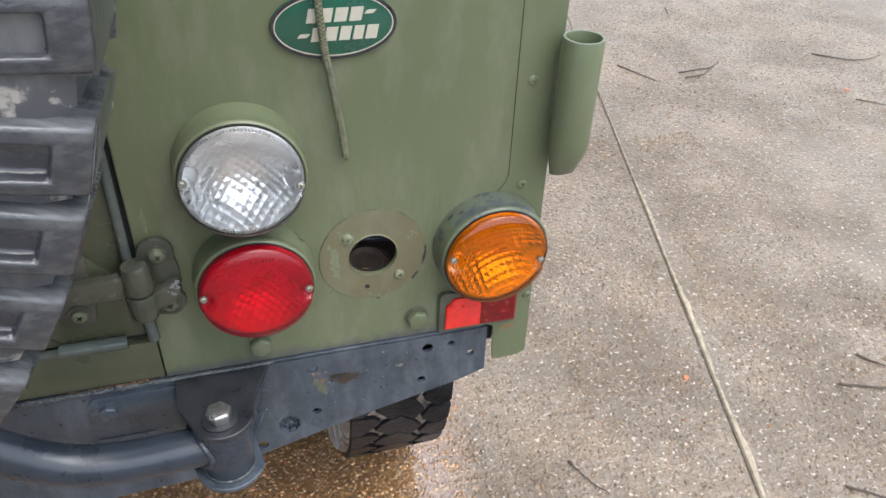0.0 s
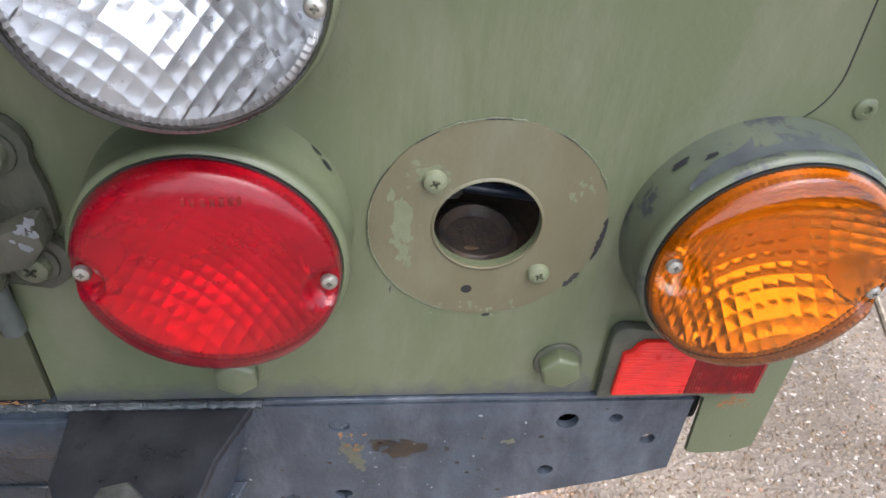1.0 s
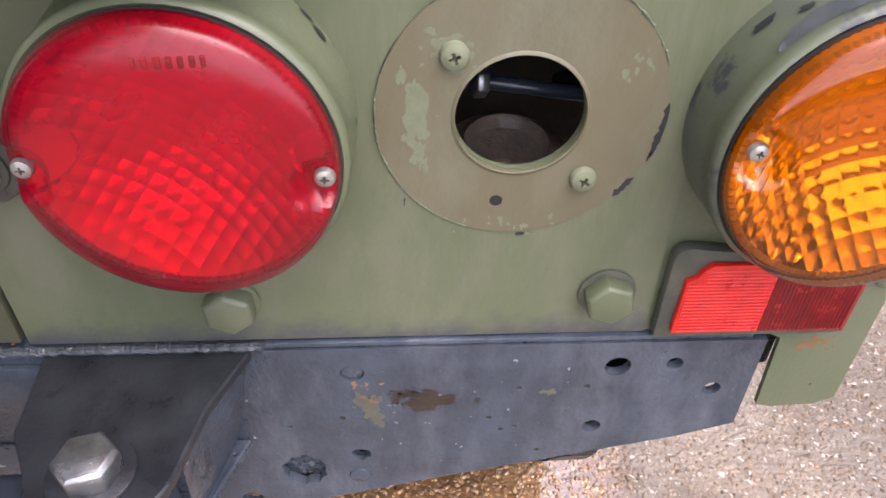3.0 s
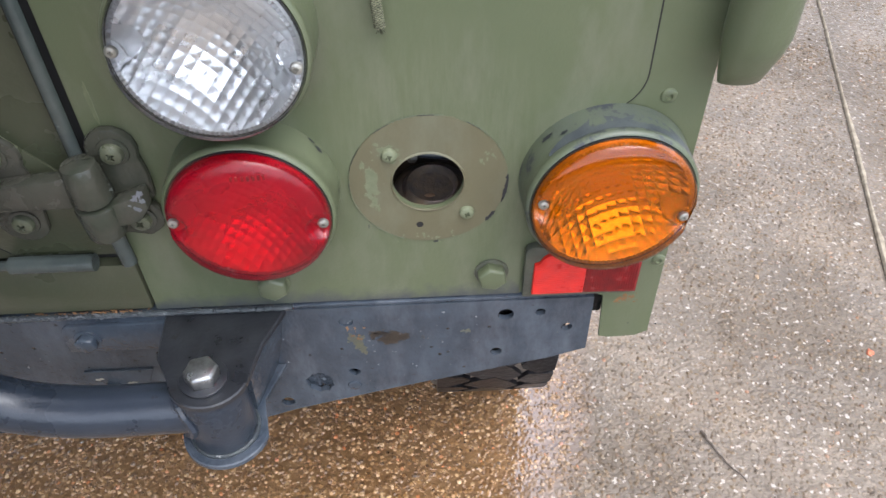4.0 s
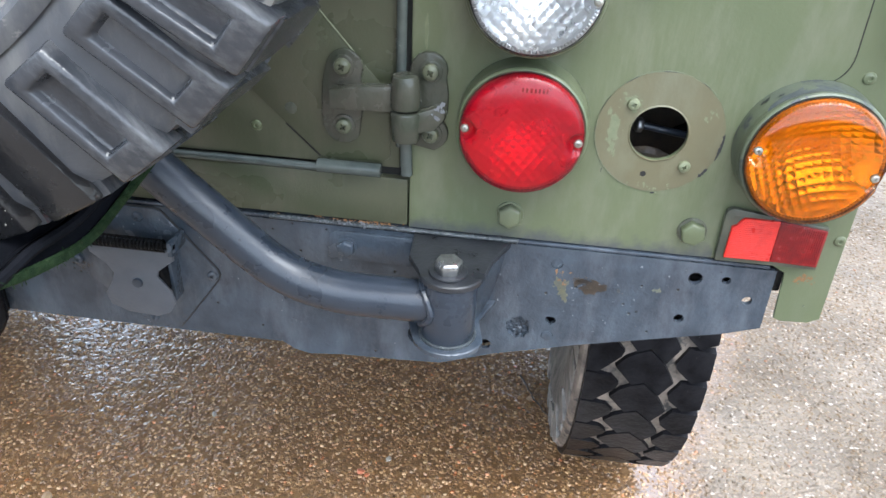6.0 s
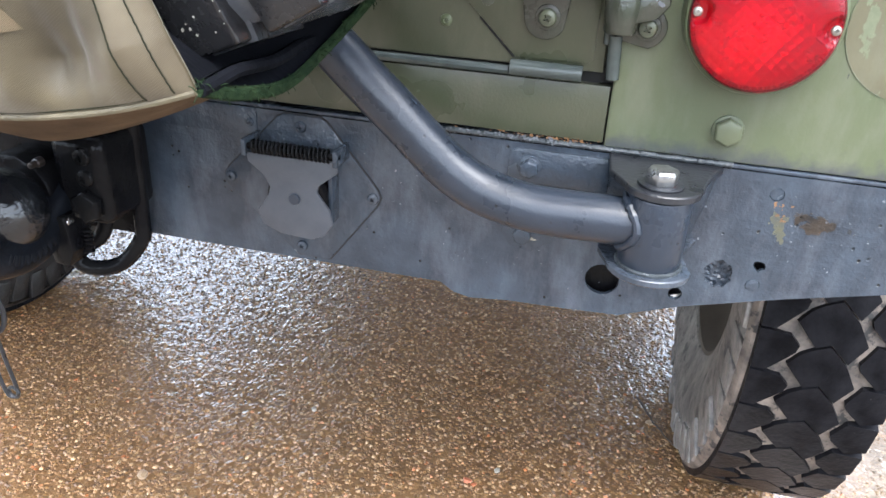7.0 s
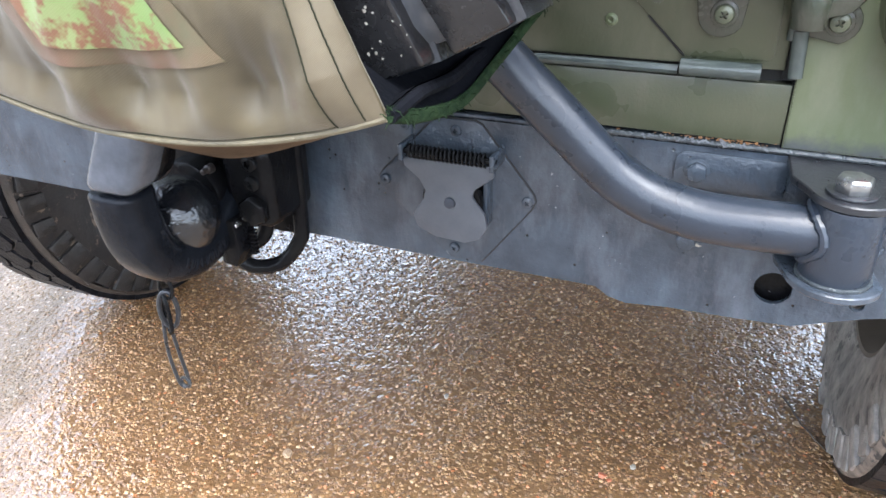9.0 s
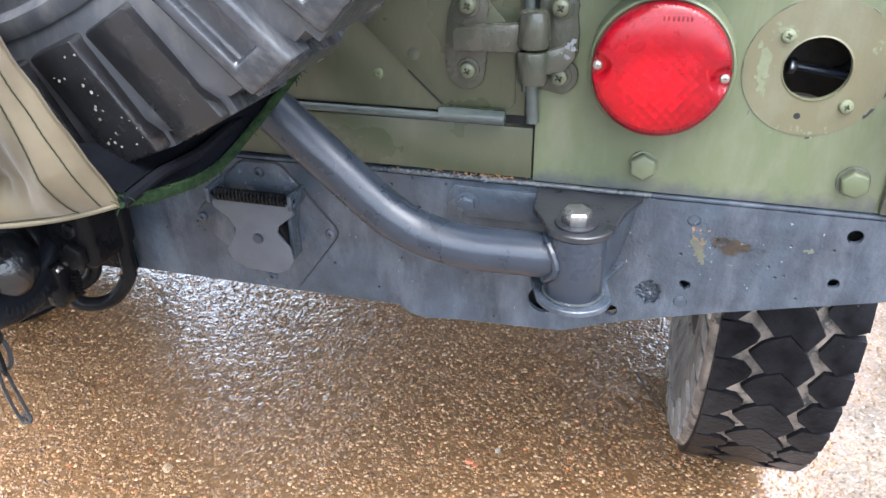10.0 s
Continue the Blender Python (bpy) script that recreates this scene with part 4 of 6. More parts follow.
def lamp(name, cx, cz, r, lens, d, label, turn, nx, nz, seed, inner, screws, bowl=0.020, paint=None, bulge=0.10, lean=0.0):
    L = holder(name, cx, 0, cz, vehicle, label)
    at = Matrix.Translation((cx, -0.0014, cz))
    pod = [(0.0, r + 0.0026), (-0.0015, r + 0.0025), (-d * 0.55, r + 0.0018), (-d + 0.006, r + 0.0010), (-d + 0.0045, r + 0.0016), (-d + 0.002, r + 0.0016), (-d + 0.0006, r + 0.0008), (-d, r - 0.0002), (-d + 0.0012, r - 0.0016), (-d + 0.006, r - 0.0022), (-0.002, r - 0.004), (-0.002, 0.0)]
    part("pod", lathe(pod, 64, None, at), paint or GREEN, L, "green painted lamp housing")
    part("gasket", lathe([(-d + 0.005, r - 0.0020), (-d - 0.0006, r - 0.0008), (-d - 0.0010, r - 0.0030), (-d + 0.005, r - 0.0040)], 56, None, at), DARK, L)
    rl = r - 0.0010
    spots = [(cx + 0.0405 * math.cos(radians(a)), cz + 0.0405 * math.sin(radians(a))) for a in screws]
    bm = facets(rl * 0.955, -d - 0.0030, bowl, nx, nz, seed, 0.06 if not lean else 0.03, bulge, lean)
    bmesh.ops.transform(bm, matrix=at @ pose(0, 0, 0, 0, turn, 0), verts=bm.verts)
    for v in bm.verts:
        q = min(math.hypot(v.co.x - x, v.co.z - z) for x, z in spots)
        k = min(1.0, max(0.0, (0.0105 - q) / 0.0030))
        v.co.y += 0.0085 * k * k * (3 - 2 * k)
    part("prisms", bm, inner, L)
    part("reflector_bowl", lathe([(-d - 0.0020 + bowl * (1 - (i / 12) ** 2), max(1e-4, rl * 0.965 * i / 12)) for i in range(13)], 48, None, at), inner, L)
    bm = lathe([(-d - 0.0030, rl * 0.915), (-d - 0.0034, rl * 0.940), (-d - 0.0030, rl * 0.962), (-d - 0.0010, rl * 0.982)], 216, None, at)
    for v in bm.verts:
        if int(round(math.atan2(v.co.z - cz, v.co.x - cx) * 108 / math.pi)) % 2:
            v.co.y += 0.0009
    part("ribbed_ring", bm, RING_GREY, L, "finely ribbed edge inside the lens")
    # moulded lens, dished where the two screws sit
    bm = lathe(lens_dome(rl, -d - 0.0002, 0.0050, 0.0095), 144, None, at)
    floor_y = -d - 0.0014 - 0.0040
    for v in bm.verts:
        q = min(math.hypot(v.co.x - x, v.co.z - z) for x, z in spots)
        if q < 0.0095 and v.co.y < floor_y:
            k = min(1.0, max(0.0, (0.0095 - q) / 0.0035))
            k = k * k * (3 - 2 * k)
            v.co.y += (floor_y - v.co.y) * k
    part("lens", bm, lens, L)
    for a, (x, z) in zip(screws, spots):
        part("screw", cross_screw((x, floor_y - 0.0004, z), BACK, 0.0031, 0.0026, spin=a), WORN_STEEL, L)
    return L


build_body()
build_door()
hinge()
lamp("reversing_lamp", -0.0858, 0.8775, 0.0454, LENS_CLEAR, 0.0290, "round clear reversing lamp in a green housing", 40, 16, 16, 5, SILVER, (-8, 172), 0.023)
lamp("fog_lamp", -0.0863, 0.7762, 0.0458, LENS_RED, 0.0260, "round red fog lamp, faded lens in a green housing", 38, 17, 17, 6, SILVER, (-3, 177), 0.020, None, 0.13)
lamp("indicator_lamp", 0.1157, 0.7744, 0.0472, LENS_AMBER, 0.0260, "round amber indicator lamp in a scuffed green housing", -18, 15, 17, 7, SILVER_SHARP, (171, -9), 0.022, GREEN_SCUFF, 0.120, 0.08)


def worn_patch():
    """Paint rubbed away on top of the indicator housing, ragged towards the panel."""
    rnd = random.Random(61)
    b = bmesh.new()
    rows = []
    n = 60
    for i in range(n + 1):
        a = radians(22 + 118 * i / n)
        k = math.sin(math.pi * i / n) ** 0.6
        deep = 0.0004 + 1.0 * k * (0.0150 * (0.7 + 0.5 * noise.noise(Vector((i * 0.13, 4.0, 0)))) + rnd.uniform(-0.001, 0.001))
        rows.append([b.verts.new((0.1157 + (0.0472 + 0.00125 + 0.0008 * q) * math.cos(a), -0.0014 - 0.0205 + deep * q, 0.7744 + (0.0472 + 0.00125 + 0.0008 * q) * math.sin(a))) for q in (0, 0.33, 0.66, 1)])
    for p, q in zip(rows, rows[1:]):
        for i in range(3):
            b.faces.new((p[i], p[i + 1], q[i + 1], q[i]))
    part("worn_patch", b, SCUFF_DARK, vehicle, "paint rubbed down to blue-black on the lamp housing")


worn_patch()


def pod_chip(cx, cz, r, a, y, w, h, seed):
    """A flake of paint gone from the round side of a lamp housing."""
    rnd = random.Random(seed)
    b = bmesh.new()
    n = 14
    ring = []
    for i in range(n):
        t = 2 * math.pi * i / n
        k = rnd.uniform(0.6, 1.2)
        aa = a + h / r * k * math.sin(t)
        ring.append(b.verts.new((cx + (r + 0.0003) * math.cos(aa), y + w * k * math.cos(t), cz + (r + 0.0003) * math.sin(aa))))
    b.faces.new(ring)
    part("chip", b, CHIP_BLACK, vehicle)


for k, (cx, cz, r, deg, y, w, h) in enumerate(((-0.0863, 0.7762, 0.0483, 42, -0.0030, 0.0010, 0.0022), (-0.0863, 0.7762, 0.0483, 35, -0.0050, 0.0016, 0.0030), (-0.0863, 0.7762, 0.0483, 3, -0.0110, 0.0020, 0.0014),
                                              (0.1157, 0.7744, 0.0496, 138, -0.0080, 0.0018, 0.0050), (0.1157, 0.7744, 0.0494, 126, -0.0130, 0.0014, 0.0026))):
    pod_chip(cx, cz, r, radians(deg), y, w, h, 80 + k)


def lens_mark():
    """The moulded maker's mark on the red lens, as plain small bars."""
    m = holder("moulded_mark", -0.095, -0.038, 0.797, vehicle, "faint moulded bars on the red lens")
    for k, (x, w) in enumerate(((0.0, 0.0012), (0.0026, 0.0014), (0.0056, 0.0016), (0.0085, 0.0014), (0.0112, 0.0014), (0.0139, 0.0014), (0.0165, 0.0012))):
        px = -0.0885 + x
        rr = math.hypot(px + 0.0863, 0.8115 - 0.7762) / 0.0441
        y = -0.0276 - 0.0050 - 0.0095 * math.sqrt(max(0.0, 1 - rr * rr)) ** 0.9 - 0.0004
        part("bar", box(px, px + w, y, y + 0.0012, 0.8100, 0.8130, 0.0003), RED_PLASTIC, m)


lens_mark()


def build_missing_lamp():
    """The bare mounting place of a lamp that is gone: unpainted disc, two screws, a drain hole and the dark cavity."""
    d = holder("lamp_mount", 0.0135, 0, 0.773, vehicle, "bare khaki lamp mount with an open hole and two screws")
    rnd = random.Random(2)
    ring = [(x + rnd.uniform(-0.0004, 0.0004), z + rnd.uniform(-0.0004, 0.0004)) for x, z in circle(0.0133, 0.7752, 0.0462, 80)]
    part("disc", plate(ring, -0.00195, -0.0013, [circle(0.013, 0.775, 0.0207, 40), circle(0.0072, 0.7425, 0.0023, 12)]), PRIMER, d)
    part("hole_rim", lathe([(-0.0019, 0.0207), (-0.0026, 0.0210), (-0.0024, 0.0217), (-0.0019, 0.0222)], 40, None, pose(0.013, 0, 0.775)), PRIMER, d)
    part("drain_hole", rod((0.0072, -0.0018, 0.7425), (0.0072, -0.0012, 0.7425), 0.0023, 0, 12), DARK, d)
    for x, z, a in ((-0.0085, 0.7960, 20), (0.0358, 0.7515, 62)):
        part("screw", cross_screw((x, -0.0018, z), BACK, 0.0046, 0.0034, spin=a), GREEN_PALE if a == 20 else GREEN_PALE, d)
    dish = lathe([(-0.030, 0.027), (-0.006, 0.026), (-0.0045, 0.0245), (-0.0035, 0.0200), (-0.0005, 0.0182), (0.0006, 0.0168), (-0.0004, 0.0155), (-0.0040, 0.0138), (-0.0058, 0.0100), (-0.0066, 0.0)], 48, None, toward((0.0165, 0.044, 0.7375), (0.02, -0.12, 1)))
    part("rusty_dish", dish, RUST, d, "rusty pressed steel dish inside the cavity")
    part("pale_scale", pebble(0.0145, 0.0385, 0.7318, 0.0036, 0.0018, 0.0006), PEBBLE_TAN, d)
    part("cross_bolt", rod((0.006, 0.040, 0.7655), (0.046, 0.040, 0.7595), 0.0028, 0.0004, 14), GREY_SMOOTH, d)
    part("bolt_tip", hex_head((0.006, 0.040, 0.7655), (-1, -0.25, 0.1), 0.0105, 0.0050), STEEL, d)
    part("cable", pipe(smooth_path([(0.036, 0.052, 0.7580), (0.044, 0.047, 0.7650), (0.049, 0.047, 0.7760), (0.047, 0.049, 0.790)]), 0.0045, 12), BLACK, d)
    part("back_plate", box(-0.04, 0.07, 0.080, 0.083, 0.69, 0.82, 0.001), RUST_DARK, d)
    part("pale_rivet", rod((0.0372, 0.0200, 0.7490), (0.0372, 0.0170, 0.7490), 0.0022, 0.0005, 12), STEEL, d)


def pebble(x, y, z, rx, ry, rz):
    b = bmesh.new()
    bmesh.ops.create_icosphere(b, subdivisions=2, radius=1)
    for v in b.verts:
        k = 1 + 0.3 * noise.noise(v.co * 1.4 + Vector((x * 90, y * 70, z * 40)))
        v.co = Vector((x + v.co.x * rx * k, y + v.co.y * ry * k, z + v.co.z * rz))
    return b


build_missing_lamp()


def bolt(name, x, y, z, across, h, wr, mat_h, mat_w, spin=0.0, parent=None):
    o = holder(name, x, y, z, parent or vehicle)
    part("washer", rod((x, y, z), (x, y - 0.0018, z), wr, 0.0006, 28), mat_w, o)
    part("head", hex_head((x, y - 0.0016, z), BACK, across, h, spin=spin), mat_h, o)
    return o


bolt("hex_bolt", 0.0525, -0.0014, 0.6985, 0.0172, 0.0078, 0.0112, GREEN, GREEN_WORN, 12)
bolt("hex_bolt", -0.0895, -0.0014, 0.6975, 0.0172, 0.0078, 0.0108, GREEN, GREEN, 3)
for x, z, y in ((0.1445, 0.827, 0.0), (0.1445, 0.9215, 0.0), (-0.2945, 0.7530, -0.001), (0.1630, 0.701, 0.0)):
    rv = lathe([(0.0, 0.0046), (-0.0010, 0.0042), (-0.0017, 0.0030), (-0.0018, 0.0018), (-0.0006, 0.0014), (-0.0006, 0.0)], 20, None, pose(x, y, z))
    part("rivet", rv, GREEN, vehicle)
part("blanked_hole", rod((-0.2650, -0.0026, 0.7705), (-0.2650, -0.0033, 0.7705), 0.0048, 0.0003, 18), GREEN_WORN, vehicle)


def build_reflector():
    r = holder("rear_reflector", 0.112, -0.002, 0.70, vehicle, "rectangular red reflector, paint smeared on its corner")
    base = [(0.0735, 0.6765), (0.1505, 0.6765), (0.1505, 0.7135)] + arc(0.0795, 0.7165, 0.006, 90, 180, 5)
    part("backing", plate(base, -0.0060, -0.0003, bevel=0.0012), GREEN_WORN, r)
    # left half painted brighter for its retroreflected light
    part("bright_lens", plate([(0.0790, 0.6815), (0.1135, 0.6815), (0.1135, 0.7165), (0.0880, 0.7165), (0.0850, 0.7140), (0.0830, 0.7100), (0.0795, 0.7085)], -0.0088, -0.0058, bevel=0.0006), RED_BRIGHT, r)
    part("dark_lens", plate([(0.1137, 0.6815), (0.1490, 0.6805), (0.1490, 0.7120), (0.1137, 0.7165)], -0.0086, -0.0058, bevel=0.0006), RED_PLASTIC, r)
    b = None
    for k in range(21):
        x = 0.1150 + 0.0016 * k
        b = pipe([(x, -0.0086, 0.6825), (x, -0.0086, 0.7155 - 0.0045 * (x - 0.1137) / 0.0353)], 0.0005, 6, b)
    tagged(part("ribs", b, RED_PLASTIC, r), kind="stuff")
    b = None
    for k in range(19):
        z = 0.6830 + 0.0017 * k
        b = pipe([(0.0805 if z < 0.707 else 0.0870, -0.0088, z), (0.1130, -0.0088, z)], 0.00045, 6, b)
    tagged(part("fine_ribs", b, RED_BRIGHT, r), kind="stuff")


build_reflector()


def build_badge():
    g = holder("badge", -0.0105, -0.0014, 0.976, vehicle, "oval green enamel badge with a silver rim")
    def ell(k):
        return [(-0.0105 + (0.0440 - k) * math.cos(2 * math.pi * i / 56), 0.9765 + (0.0242 - k) * math.sin(2 * math.pi * i / 56)) for i in range(56)]
    part("plate", plate(ell(0), -0.0040, -0.0012, bevel=0.0010), BADGE_GREEN, g)
    part("border", plate(ell(0.0002), -0.0042, -0.0039, [ell(0.0026)]), GREY_BLACK, g)
    part("rim_line", plate(ell(0.0026), -0.0044, -0.0041, [ell(0.0034)]), SILVER_PAINT, g)
    # plain bars stand in for the lettering
    def bar(x0, x1, z0, z1, slant=0.0022):
        return [(x0, z0), (x1, z0), (x1 + slant, z1), (x0 + slant, z1)]
    for x, w in ((-0.0300, 0.0065), (-0.0215, 0.0085), (-0.0110, 0.0085), (-0.0005, 0.0085)):
        part("bar", plate(bar(x, x + w, 0.9790, 0.9885), -0.0046, -0.0041), SILVER_PAINT, g)
    for x, w in ((-0.0275, 0.0075), (-0.0180, 0.0080), (-0.0080, 0.0075), (0.0015, 0.0070), (0.0105, 0.0080)):
        part("bar", plate(bar(x, x + w, 0.9660, 0.9755), -0.0046, -0.0041), SILVER_PAINT, g)
    part("dash", plate(bar(0.0105, 0.0165, 0.9835, 0.9860), -0.0046, -0.0041), SILVER_PAINT, g)
    part("dash", plate(bar(-0.0365, -0.0300, 0.9690, 0.9715), -0.0046, -0.0041), SILVER_PAINT, g)


build_badge()


def build_flag_tube():
    f = holder("flag_tube", 0.177, -0.02, 0.90, vehicle, "green tube with a pinched lower end, welded to the corner")
    b = bmesh.new()
    segs = 28
    rows = [(0.8455, 0.26, 0.0), (0.8465, 0.34, 0.0), (0.8540, 0.58, 0.0), (0.8650, 0.88, 0.0), (0.8730, 1.0, 0.0), (0.905, 1.0, 0), (0.9600, 1.0, 0.0), (0.9610, 0.97, 0), (0.9610, 0.86, 0), (0.9600, 0.84, 0), (0.9000, 0.83, 0), (0.8720, 0.82, 0.0)]
    rings = []
    for z, k, _ in rows:
        rings.append([b.verts.new((0.1738 + 0.0162 * (0.52 + 0.48 * k if k < 1 and z < 0.8719 else k) * math.cos(2 * math.pi * i / segs) - (0.872 - min(z, 0.872)) * 0.1,
                                   -0.0180 + 0.0162 * k * math.sin(2 * math.pi * i / segs), z)) for i in range(segs)])
    for p, q in zip(rings, rings[1:]):
        for i in range(segs):
            b.faces.new((p[i], p[(i + 1) % segs], q[(i + 1) % segs], q[i]))
    b.faces.new(rings[0])
    b.faces.new(rings[-1])
    part("tube", b, GREEN, f)
    part("weld_plate", box(0.1615, 0.1665, -0.006, -0.0002, 0.889, 0.946, 0.001), GREEN, f)


build_flag_tube()


# ---- rear crossmember and what is bolted to it ----
def build_crossmember():
    right = [(0.1240, 0.6705), (0.1245, 0.6150), (0.0980, 0.6055), (-0.020, 0.5760), (-0.095, 0.5545), (-0.140, 0.5375), (-0.185, 0.5350), (-0.230, 0.5335), (-0.262, 0.5300), (-0.276, 0.5330), (-0.288, 0.5405), (-0.45, 0.5400)]
    outer = right + [(2 * CX - x, z) for x, z in reversed(right)]
    c = holder("crossmember", CX, 0.0, 0.6, vehicle, "dark grey painted rear chassis crossmember with holes and rust")
    rnd = random.Random(8)
    ragged = [(-0.0460 + (0.0052 + rnd.uniform(-0.0014, 0.0014)) * math.cos(i * 0.5236), 0.5990 + (0.0042 + rnd.uniform(-0.0012, 0.0012)) * math.sin(i * 0.5236)) for i in range(12)]
    crater = [(-0.0730 + (0.0104 + rnd.uniform(-0.0012, 0.0012)) * math.cos(i * 0.2094), 0.5875 + (0.0112 + rnd.uniform(-0.0014, 0.0014)) * math.sin(i * 0.2094)) for i in range(30)]
    holes = [circle(-0.1570, 0.5670, 0.0132, 32), circle(-0.1005, 0.5650, 0.0052, 20), circle(0.0640, 0.6560, 0.0056, 20), circle(0.0880, 0.6570, 0.0036, 16), circle(0.1080, 0.6400, 0.0040, 16), circle(0.0585, 0.6155, 0.0042, 16), ragged, circle(-0.0470, 0.6560, 0.0050, 20), circle(-0.0475, 0.5825, 0.0052, 20), crater]
    part("face", plate(outer, -0.0030, 0.0015, holes), GREY_PITTED, c)
    part("box", plate([(max(2 * CX - 0.102, min(0.102, x)), z + (0.006 if z < 0.62 else -0.001)) for x, z in outer], 0.0075, 0.050), BLACK, c)
    part("top_flange", box(2 * CX - 0.118, 0.118, -0.0025, 0.055, 0.6712, 0.6740, 0.0008), GREY, c)
    # black block added to darken the gap at the crossmember's end
    part("dark_end_block", box(0.104, 0.1325, 0.0030, 0.040, 0.648, 0.6735, 0.002), BLACK, c)
    part("end_plate", plate([(0.1215, 0.669), (0.1243, 0.669), (0.1246, 0.6160), (0.1215, 0.6150)], 0.0016, 0.014), GREY, c)
    for x, z, r, dep in ((-0.0470, 0.6560, 0.0048, 0.0008), (-0.0475, 0.5825, 0.0050, -0.001)):
        part("filler", rod((x, 0.0070, z), (x, -0.0030 + dep, z), r, 0.0008, 20), GREY, c)
    b = bmesh.new()
    bmesh.ops.create_grid(b, x_segments=26, y_segments=26, size=0.0125)
    for v in b.verts:
        q = noise.noise(Vector((v.co.x * 420, v.co.y * 420, 3.0))) * 0.0011 + noise.noise(Vector((v.co.x * 900, v.co.y * 900, 9.0))) * 0.0007
        v.co = Vector((-0.0730 + v.co.x, 0.0036 + 1.3 * q, 0.5875 + v.co.y))
    part("corroded_pit", b, GREY_PITTED, c, "rough corroded pit in the paint")
    # run of weld along the top edge
    b = bmesh.new()
    x = -0.290
    pts, rad = [], []
    while x < -0.080:
        pts.append((x, -0.0032 + rnd.uniform(-0.0002, 0.0002), 0.6735 + rnd.uniform(-0.0003, 0.0003)))
        rad.append(0.0020 + rnd.uniform(-0.0003, 0.0003))
        x += rnd.uniform(0.0008, 0.0018)
    part("weld_bead", pipe(pts, 0.003, 8, None, True, rad), GREY_SCUFF, c, "rough scuffed weld bead")


def blotch(cx, cz, w, h, seed, n=26, jag=0.35):
    rnd = random.Random(seed)
    out = []
    ph = [rnd.uniform(0, 6.28) for _ in range(4)]
    for i in range(n):
        a = 2 * math.pi * i / n
        k = 1 + jag * (0.5 * math.sin(2 * a + ph[0]) + 0.35 * math.sin(3 * a + ph[1]) + 0.3 * math.sin(5 * a + ph[2])) * 0.8 + rnd.uniform(-0.12, 0.12)
        out.append((cx + w * k * math.cos(a), cz + h * k * math.sin(a)))
    return out


def build_pivot():
    p = holder("wheel_carrier", -0.128, -0.05, 0.64, vehicle, "dark grey swing-away tubular spare wheel carrier")
    # upper and lower lugs: straight at the chassis, round in front
    def lug(z0, z1, r, xl, xr, cy):
        b = bmesh.new()
        pts = [(xl, -0.0032), (xl + 0.002, cy + 0.014)] + [(-0.1285 + r * math.cos(radians(a)), cy + r * math.sin(radians(a))) for a in range(190, 351, 12)] + [(xr - 0.012, cy + 0.022), (xr, -0.0032)]
        vs = [b.verts.new((x, y, z0)) for x, y in pts]
        b.faces.new(vs)
        got = bmesh.ops.extrude_face_region(b, geom=b.faces[:])
        for v in got["geom"]:
            if isinstance(v, bmesh.types.BMVert):
                v.co.z = z1
        bevel_sharp(b, 0.0008, 1, 50)
        return b
    part("upper_lug", lug(0.6662, 0.6715, 0.0258, -0.166, -0.086, -0.0535), GREY_BLACK, p)
    part("lower_lug", lug(0.6088, 0.6138, 0.0292, -0.166, -0.094, -0.0560), GREY, p)
    part("side_gusset", join(None, gusset_bm()), GREY, p)
    part("post", rod((-0.1290, -0.057, 0.6140), (-0.1290, -0.057, 0.6655), 0.0212, 0.001, 32), GREY_SMOOTH, p)
    part("bush", rod((-0.1290, -0.057, 0.6135), (-0.1290, -0.057, 0.6162), 0.0230, 0.001, 32), GREY_SCUFF, p)
    w = rod((-0.1305, -0.0580, 0.6715), (-0.1305, -0.0580, 0.6737), 0.0150, 0.0008, 28)
    part("washer", w, GREY_BLACK, p)
    part("pivot_bolt", hex_head((-0.1305, -0.0580, 0.6735), (0, 0, 1), 0.0190, 0.0095, spin=14), STEEL, p, "bare steel hexagon bolt head")
    part("bolt_end", rod((-0.1290, -0.057, 0.5985), (-0.1290, -0.057, 0.6090), 0.0092, 0.0020, 18), NUT_TAN, p)
    line = smooth_path([(-0.138, -0.0570, 0.6425), (-0.165, -0.0570, 0.6418), (-0.195, -0.0570, 0.6412), (-0.2200, -0.0570, 0.6425), (-0.2480, -0.0570, 0.6492), (-0.2700, -0.0570, 0.6608), (-0.2880, -0.0570, 0.6750), (-0.3120, -0.0570, 0.6968), (-0.3370, -0.0570, 0.7190), (-0.3620, -0.0575, 0.7420), (-0.445, -0.060, 0.816), (-0.49, -0.060, 0.86), (-0.50, -0.060, 0.95), (-0.50, -0.06, 1.15)], 8)
    part("curved_tube", pipe(line, 0.0168, 32), GREY_SMOOTH, p, "bent satin grey steel tube")
    rnd = random.Random(17)
    ring = [Vector((-0.1290 - math.sqrt(0.0216 ** 2 - (0.0182 * math.cos(a)) ** 2), -0.057 + 0.0182 * math.cos(a), 0.6428 + 0.0182 * math.sin(a))) for a in [i * 2 * math.pi / 48 for i in range(49)]]
    part("weld_ring", pipe(ring, 0.0028, 8, None, True, [0.0029 + rnd.uniform(-0.0006, 0.0006) for _ in ring]), GREY_SMOOTH, p, "lumpy painted weld")
    part("wheel_mount", rod((-0.47, -0.05, 1.10), (-0.47, -0.15, 1.10), 0.09, 0.004, 32), GREY, p)


